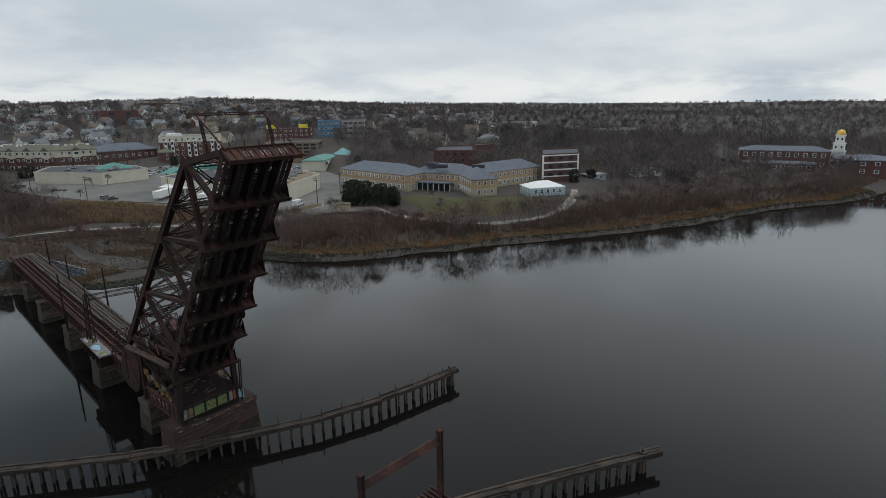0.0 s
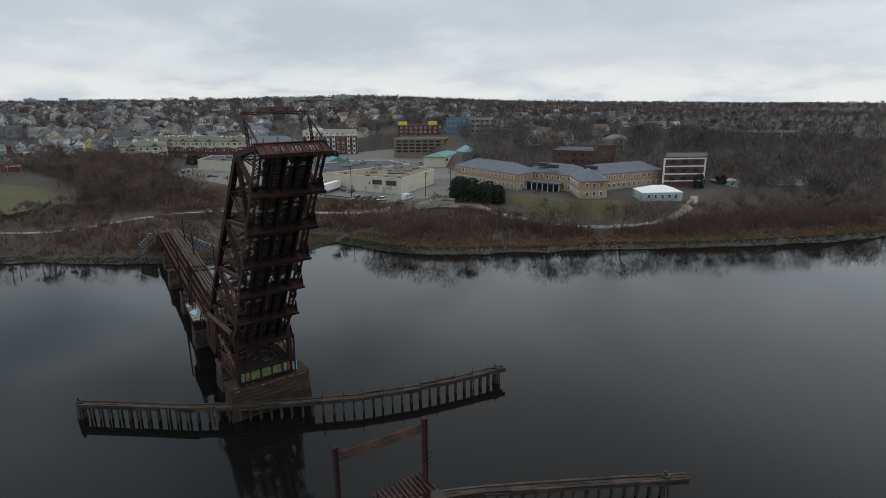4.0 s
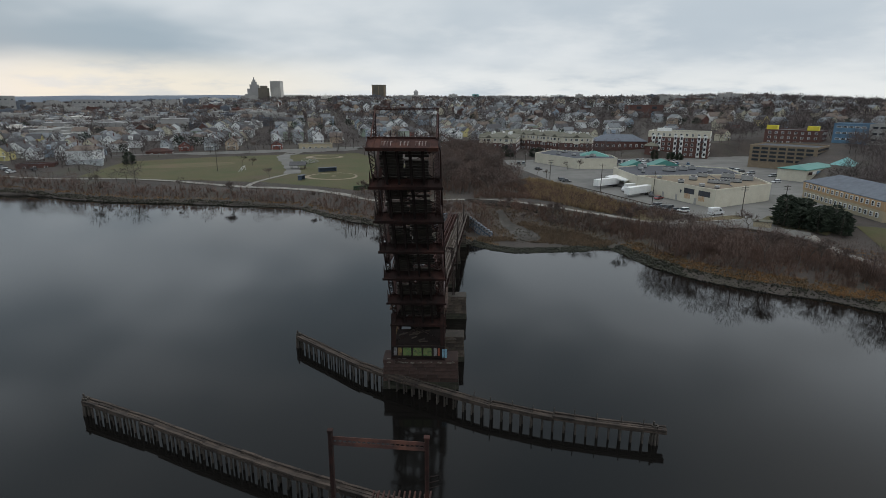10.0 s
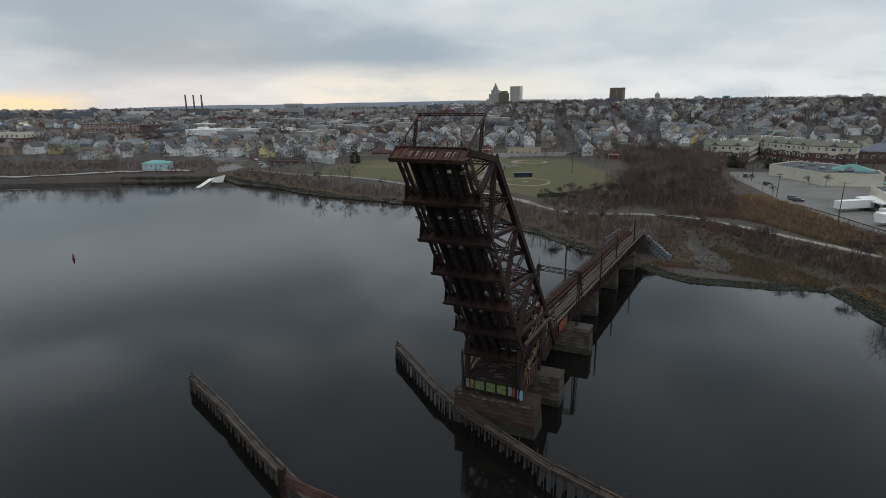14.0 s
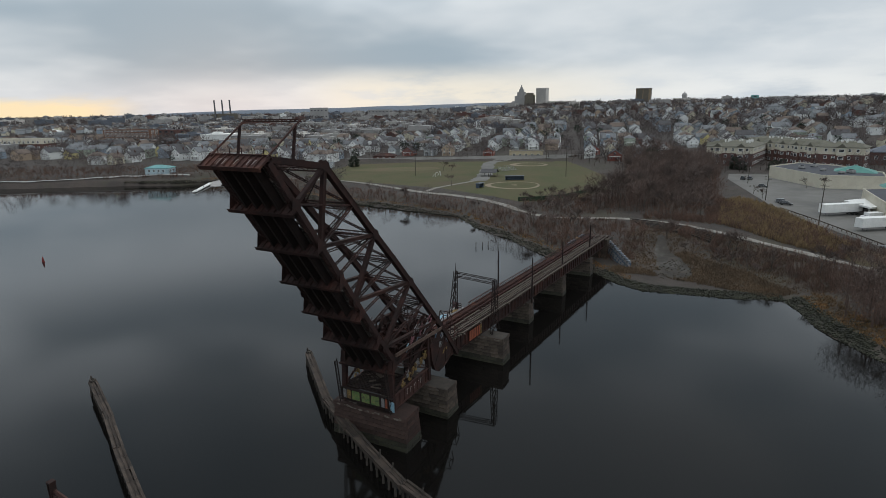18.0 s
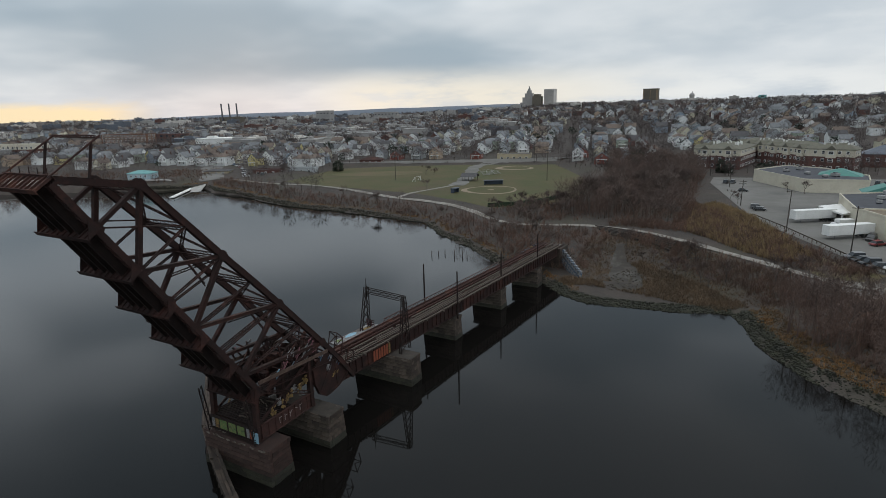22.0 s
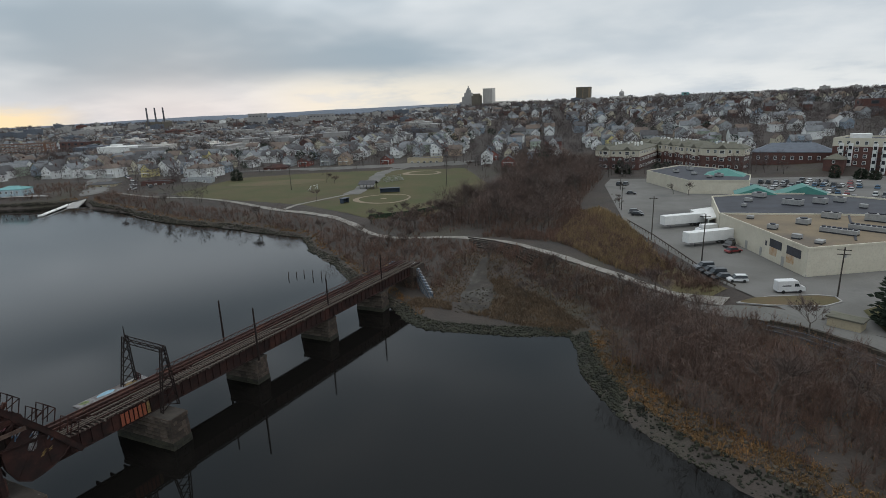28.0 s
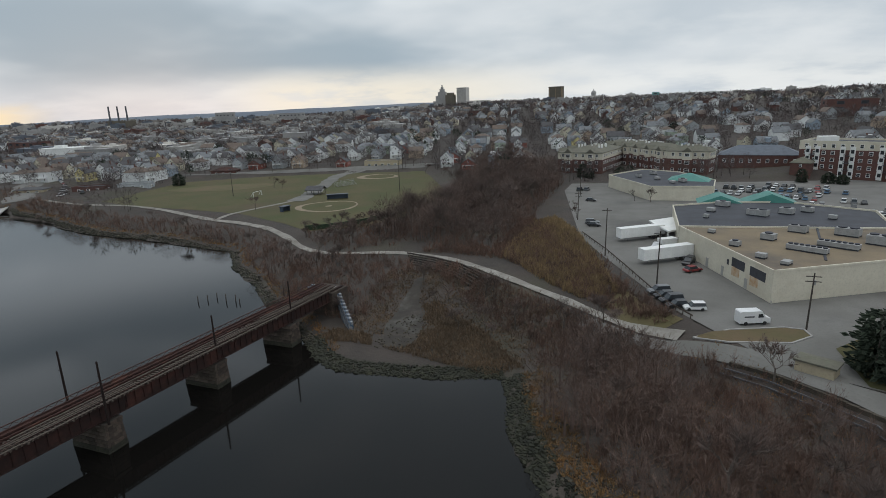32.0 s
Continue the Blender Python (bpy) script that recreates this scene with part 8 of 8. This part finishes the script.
# culvert and terraced steps beside the path
cul = thing("culvert", "round concrete culvert mouth in the bank", "culvert", pose(22.5, 130.5, 3.2, 0, 0, 165))
g = Geo()
n = 14
for i in range(n):
    a0, a1 = 2 * math.pi * i / n, 2 * math.pi * (i + 1) / n
    g.beam((1.1 * math.cos(a0), 0, 1.1 * math.sin(a0)), (1.1 * math.cos(a1), 0, 1.1 * math.sin(a1)), 1.6, 0.28, (0, 1, 0))
part("ring", g, "concrete", cul)
# black disc set into the ring, its colour stands for the pipe's dark inside
g = Geo()
g.tube((0, -0.5, 0), (0, -0.45, 0), 1.0, 1.0, 14)
part("mouth", g, "roof_black", cul)
g = Geo()
g.box(-1.6, 0.3, -1.3, 1.6, 3.2, -0.9)
part("apron", g, "concrete", cul)
steps = thing("terrace", "row of dark timber terraces below the path", "terrace")
for k in range(6):
    g = Geo()
    pts = [(10 + k * 1.1, 147 - k * 1.9), (20 + k * 0.6, 143.5 - k * 1.9), (30 + k * 0.2, 138.5 - k * 1.8), (38 - k * 0.2, 131.5 - k * 1.4)]
    for a, b in zip(pts, pts[1:]):
        g.beam((*a, ground_at(*a) + 0.3), (*b, ground_at(*b) + 0.3), 0.4, 0.6, (1, 0.5, 0))
    part("timber_step", g, "timber_dark", steps)


# vehicles
PAINT = {"car_black": (0.02, 0.02, 0.022), "car_silver": (0.38, 0.39, 0.40), "car_white": (0.66, 0.66, 0.66), "car_grey": (0.12, 0.125, 0.13), "car_red": (0.22, 0.03, 0.03), "car_blue": (0.06, 0.13, 0.22)}
for k, c in PAINT.items():
    M[k] = material(k, c, tuple(v * 0.9 for v in c), 0.3, scale=0.8, bump=0, spec=0.6)
M["tyre"] = material("tyre_rubber", (0.02, 0.02, 0.02), (0.03, 0.03, 0.03), 0.9, scale=3)


def car_kind(paint, label, l=4.5, w=1.8, h=1.45, suv=False):
    c = thing("car", label, "car", pose(0, 0, -100), "parked cars")
    g = Geo()
    b = 0.85 if not suv else 0.95
    g.prism([(-l / 2, 0.35), (-l / 2 + 0.1, b - 0.1), (-l / 2 + 0.35, b), (l / 2 - 0.4, b - 0.08), (l / 2, b - 0.3), (l / 2, 0.35)], "y", -w / 2, w / 2)
    part("body", g, paint, c)
    x0, x1, x2, x3 = (-l / 2 + 0.35, -l / 2 + 0.9, l * 0.08, l * 0.24) if not suv else (-l / 2 + 0.12, -l / 2 + 0.35, l * 0.10, l * 0.25)
    g = Geo()
    g.add([(x0, -w / 2 + 0.06, b), (x3, -w / 2 + 0.06, b), (x3, w / 2 - 0.06, b), (x0, w / 2 - 0.06, b), (x1, -w / 2 + 0.22, h), (x2, -w / 2 + 0.22, h), (x2, w / 2 - 0.22, h), (x1, w / 2 - 0.22, h)],
          [(0, 1, 5, 4), (1, 2, 6, 5), (2, 3, 7, 6), (3, 0, 4, 7)])
    part("glazing", g, "glass", c)
    g = Geo()
    g.box(x1 - 0.05, -w / 2 + 0.2, h - 0.03, x2 + 0.05, w / 2 - 0.2, h + 0.05)
    part("roof", g, paint, c)
    wh = Geo()
    wh.tube((0, -0.1, 0), (0, 0.1, 0), 0.33, 0.33, 12)
    wh = wh.mesh("wheel", "tyre")
    for x in (-l * 0.3, l * 0.3):
        for y in (-w / 2 + 0.06, w / 2 - 0.06):
            part("wheel", wh, "tyre", c).matrix_basis = pose(x, y, 0.33)
    return c


CARS = [car_kind("car_black", "black parked sedan"), car_kind("car_silver", "silver parked sedan"), car_kind("car_white", "white parked sedan"), car_kind("car_grey", "dark grey parked estate car", 4.7, 1.9, 1.7, True),
        car_kind("car_red", "dark red parked sedan"), car_kind("car_blue", "blue parked hatchback", 4.2, 1.8, 1.55, True), car_kind("car_white", "white parked compact car", 4.2, 1.8, 1.6, True), car_kind("car_black", "black parked sport utility car", 4.8, 1.95, 1.8, True)]
for c, l in zip(CARS, ("black sedan parked on the asphalt lot", "silver sedan parked on the asphalt lot", "white sedan parked on the asphalt lot", "dark grey estate car parked on the lot", "dark red sedan parked on the lot",
                       "blue hatchback parked on the lot", "white compact car parked on the lot", "black utility car parked on the lot")):
    c["label"] = l
PARKED = [(80.0, 122.6, 205, 3), (81.2, 120.0, 203, 0), (82.4, 117.3, 206, 7), (83.6, 114.8, 203, 0), (86.6, 114.0, 195, 6), (86.8, 147.5, 250, 7), (87.4, 140.8, 40, 4), (59.5, 187, 0, 0), (58.5, 191, 5, 3),
          (53, 235, 0, 0), (45, 262, 80, 7), (48, 263, 80, 3), (83, 182, 30, 0)]
PARKED += [(-232, 214, 60, 2), (-235, 217, 62, 1), (-240, 221, 58, 0), (-246, 226, 60, 6), (-252, 232, 60, 3), (-262, 238, 150, 2), (-270, 243, 150, 4), (-280, 249, 150, 6), (-288, 254, 150, 5), (-226, 222, 150, 7)]
lot_rng = random.Random(21)
for x0, y0, dx, dy, n, ang in ((104, 278, 2.9, -0.9, 12, 75), (101, 262, 2.9, -0.9, 13, 255), (126, 252, 2.9, -1.0, 9, 75), (131, 236, 2.9, -1.2, 8, 255), (128, 222, 2.9, -1.3, 9, 72), (136, 212, 2.9, -1.3, 6, 252)):
    for i in range(n):
        if lot_rng.random() < 0.34:
            continue
        PARKED.append((x0 + dx * i, y0 + dy * i, ang + lot_rng.uniform(-3, 3), lot_rng.randrange(8)))
cr = random.Random(3)
for i in range(12):
    for j, (x0, y0) in enumerate(((112, 262), (117, 272), (122, 282))):
        if cr.random() < 0.62:
            PARKED.append((x0 + i * 2.9, y0 + i * 0.3 - i * 1.4 + 6, 70, cr.randrange(8)))
for i in range(14):
    if cr.random() < 0.6:
        PARKED.append((128 + i * 1.5, 232 - i * 3.0, 15, cr.randrange(8)))
    if cr.random() < 0.5:
        PARKED.append((144 + i * 1.4, 226 - i * 3.0, 195, cr.randrange(8)))
    if cr.random() < 0.5:
        PARKED.append((160 + i * 1.3, 240 - i * 3.0, 195, cr.randrange(8)))
for x, y, a, k in PARKED:
    copy_thing(CARS[k], pose(x, y, ground_at(x, y) + 0.11, 0, 0, a))
for c in CARS:
    for o in (*c.children_recursive, c):
        bpy.data.objects.remove(o)


def trailer(x, y, ang, label):
    t = thing("semi_trailer", label, "trailer", pose(x, y, 7.1, 0, 0, ang), "white trailers at the dock")
    g = Geo()
    g.box(0, -1.3, 1.15, 14.6, 1.3, 4.0)
    for i in range(20):
        for s in (-1.32, 1.29):
            g.box(0.3 + i * 0.72, s, 1.25, 0.36 + i * 0.72, s + 0.03, 3.9)
    part("box", g, "white", t)
    g = Geo()
    g.box(0.4, -0.9, 0.95, 14.2, 0.9, 1.15)
    part("chassis", g, "stack", t)
    for x0 in (11.2, 12.5):
        for s in (-1.2, 0.95):
            g = Geo()
            g.tube((x0, s, 0.5), (x0, s + 0.25, 0.5), 0.5, 0.5, 14)
            part("wheel", g, "tyre", t)
    for s in (-0.8, 0.7):
        g = Geo()
        g.box(2.4, s, 0, 2.5, s + 0.1, 1.1)
        part("landing_leg", g, "stack", t)


trailer(75.6, 144.3, 37, "long white box trailer backed to the dock")
trailer(68.6, 167.2, 36, "long white box trailer beside the loading dock")


def van(x, y, z, ang, label, l=5.6, box=False):
    v = thing("van", label, "van", pose(x, y, z, 0, 0, ang), "white vans")
    g = Geo()
    if box:
        g.box(-l / 2, -1.1, 0.8, l / 2 - 1.8, 1.1, 3.3)
        part("box", g, "white", v)
        g = Geo()
        g.prism([(l / 2 - 1.7, 0.5), (l / 2 - 1.7, 2.3), (l / 2 - 0.7, 2.3), (l / 2 - 0.2, 1.4), (l / 2, 1.3), (l / 2, 0.5)], "y", -1, 1)
        part("cab", g, "car_white", v)
    else:
        g.prism([(-l / 2, 0.4), (-l / 2, 2.5), (-l / 2 + 0.2, 2.65), (l / 2 - 1.7, 2.65), (l / 2 - 0.9, 1.5), (l / 2, 1.25), (l / 2, 0.4)], "y", -0.97, 0.97)
        part("body", g, "car_white", v)
    g = Geo()
    g.prism([(l / 2 - 1.62, 2.3), (l / 2 - 0.98, 1.45), (l / 2 - 0.94, 1.5), (l / 2 - 1.56, 2.38)], "y", -0.85, 0.85)
    part("windscreen", g, "glass", v)
    for s in (-1.0, 0.96):
        g = Geo()
        g.prism([(l / 2 - 2.3, 1.45), (l / 2 - 1.2, 1.45), (l / 2 - 1.6, 2.1), (l / 2 - 2.3, 2.1)], "y", s, s + 0.04)
        part("side_window", g, "glass", v)
    for x0 in (-l * 0.3, l * 0.31):
        for s in (-1.0, 0.8):
            g = Geo()
            g.tube((x0, s, 0.36), (x0, s + 0.2, 0.36), 0.36, 0.36, 12)
            part("wheel", g, "tyre", v)
    if not box:
        g = Geo()
        g.box(-2.0, -1.0, 1.5, -0.2, -0.97, 1.75)
        part("lettering_bar", g, "stack", v)


van(96.0, 109.4, 7.1, 22, "white panel van driving past the store")
van(77.5, 178.0, 7.1, 200, "white panel van beside the loading dock")
van(81.0, 160.2, 7.1, 215, "white box truck waiting at the dock", 6.6, True)

# poles, fence and kerbs of the lot
for x, y, h, arm in ((104.4, 108.7, 10.5, True), (79.5, 125.5, 13.0, False), (66.4, 150.3, 13.0, False), (53, 196, 10.0, True), (124, 118, 9.5, True), (47, 248, 9.5, True)):
    p = thing("utility_pole", "brown wooden utility pole beside the lot", "utility pole", pose(x, y, ground_at(x, y)), "utility poles")
    g = Geo()
    g.tube((0, 0, -0.5), (0.15, 0, h), 0.17, 0.11, 8)
    part("shaft", g, "timber_dark", p)
    for k in range(2 if arm else 1):
        g = Geo()
        g.box(-1.1, -0.06, h - 0.7 - k * 0.9, 1.3, 0.06, h - 0.55 - k * 0.9)
        part("crossarm", g, "timber_dark", p)
    if arm:
        g = Geo()
        g.tube((0.4, 0.25, h - 2.2), (0.4, 0.25, h - 1.4), 0.22, 0.22, 10)
        part("transformer", g, "metal_pale", p)
fence = thing("lot_fence", "low grey guard rail along the edge of the lot", "guard rail")
FL = [(57.2, 175), (66.5, 154.5), (73, 138), (78.4, 124), (81, 116.5), (86, 108.6)]
for x, y, a in along(FL, 2.4):
    g = Geo()
    z = ground_at(x, y)
    g.box(x - 0.08, y - 0.08, z - 0.3, x + 0.08, y + 0.08, z + 1.0)
    part("post", g, "timber", fence)
for a, b in zip(FL, FL[1:]):
    g = Geo()
    g.beam((*a, ground_at(*a) + 0.85), (*b, ground_at(*b) + 0.85), 0.1, 0.3)
    part("rail", g, "timber", fence)
draped("lawn_verge", [(85.9, 101.8), (91.3, 99.4), (101, 101.6), (104.6, 105.5), (104, 108.4), (101, 108.6), (91.8, 104.9)], 0.16, "worn_grass", "worn grass island beside the road", "verge", 3)

# stone edge and pipe rails below the service road
edge = thing("retaining_wall", "low dark stone retaining wall below the service road", "retaining wall")
RW = [(91, 93.2), (96.5, 89), (102, 85.4), (108, 81.2), (111, 76)]
for a, b in zip(RW, RW[1:]):
    n = max(2, int(math.dist(a, b) / 1.3))
    for i in range(n):
        p = [a[k] + (b[k] - a[k]) * i / n for k in (0, 1)]
        q = [a[k] + (b[k] - a[k]) * (i + 0.97) / n for k in (0, 1)]
        zg = ground_at(*p)
        for k in range(2):
            g = Geo()
            g.beam((*p, zg - 0.15 + 0.5 * k), (*q, zg - 0.15 + 0.5 * k), 0.5, 0.48, (q[1] - p[1], p[0] - q[0], 0))
            part("stone", g, "rock", edge)
for off, lift in ((1.6, 0.5), (2.6, 0.35)):
    for a, b in zip(RW, RW[1:]):
        dx, dy = b[0] - a[0], b[1] - a[1]
        l = math.hypot(dx, dy)
        p, q = (a[0] + dy / l * off, a[1] - dx / l * off), (b[0] + dy / l * off, b[1] - dx / l * off)
        g = Geo()
        g.tube((*p, ground_at(*p) + lift), (*q, ground_at(*q) + lift), 0.12, 0.12, 7)
        single("bank_pipe", g, "stack", "dark iron pipe running along the bank", "pipe", group="pipes on the bank")
# kerbs of the grass island
isl = thing("kerb", "pale concrete kerb round the grass island", "kerb")
KERB = [(85.9, 101.8), (91.3, 99.4), (101, 101.6), (104.6, 105.5), (104, 108.4), (101, 108.6), (91.8, 104.9)]
for a, b in zip(KERB, KERB[1:] + KERB[:1]):
    g = Geo()
    g.beam((*a, ground_at(*a) + 0.16), (*b, ground_at(*b) + 0.16), 0.3, 0.24, (b[1] - a[1], a[0] - b[0], 0))
    part("kerb_stone", g, "concrete", isl)
draped("lawn_slope", [(72, 127), (78, 116), (84.5, 108.5), (81, 106), (73, 111), (69, 119)], 0.16, "worn_grass", "patchy grass beside the parked cars", "verge", 3)
draped("lawn_corner", [(107, 101), (113, 108), (122, 106), (126, 92), (118, 84), (108, 88)], 0.2, "grass", "grass corner under the evergreens", "verge", 4)
draped("lawn_house", [(124, 64), (138, 46), (152, 40), (162, 46), (150, 58), (142, 66), (138, 84), (132, 92)], 0.15, "grass", "winter lawn in front of the long house", "lawn", 4)

# far shore of the west side: low pale sea wall, and a white salt heap beyond the harbour
ribbon("trim_sea_wall", [(-470, 83), (-430, 98), (-353, 133), (-304, 171), (-270, 188)], 1.6, 0.55, "concrete", "low pale stone sea wall along the far bank", "sea wall")
g = Geo()
for i in range(7):
    r0, z0 = 34 * (1 - i / 7), 10 * (i / 7) ** 0.9
    r1, z1 = 34 * (1 - (i + 1) / 7) + 0.3, 10 * ((i + 1) / 7) ** 0.9
    g.tube((0, 0, z0), (0, 0, z1), r0, r1, 18)
single("salt_heap", g, "white", "long white covered salt heap beyond the harbour", "heap", pose(-1185, 600, 4, 0, 0, 20) @ Matrix.Diagonal((1.5, 0.8, 1, 1)))
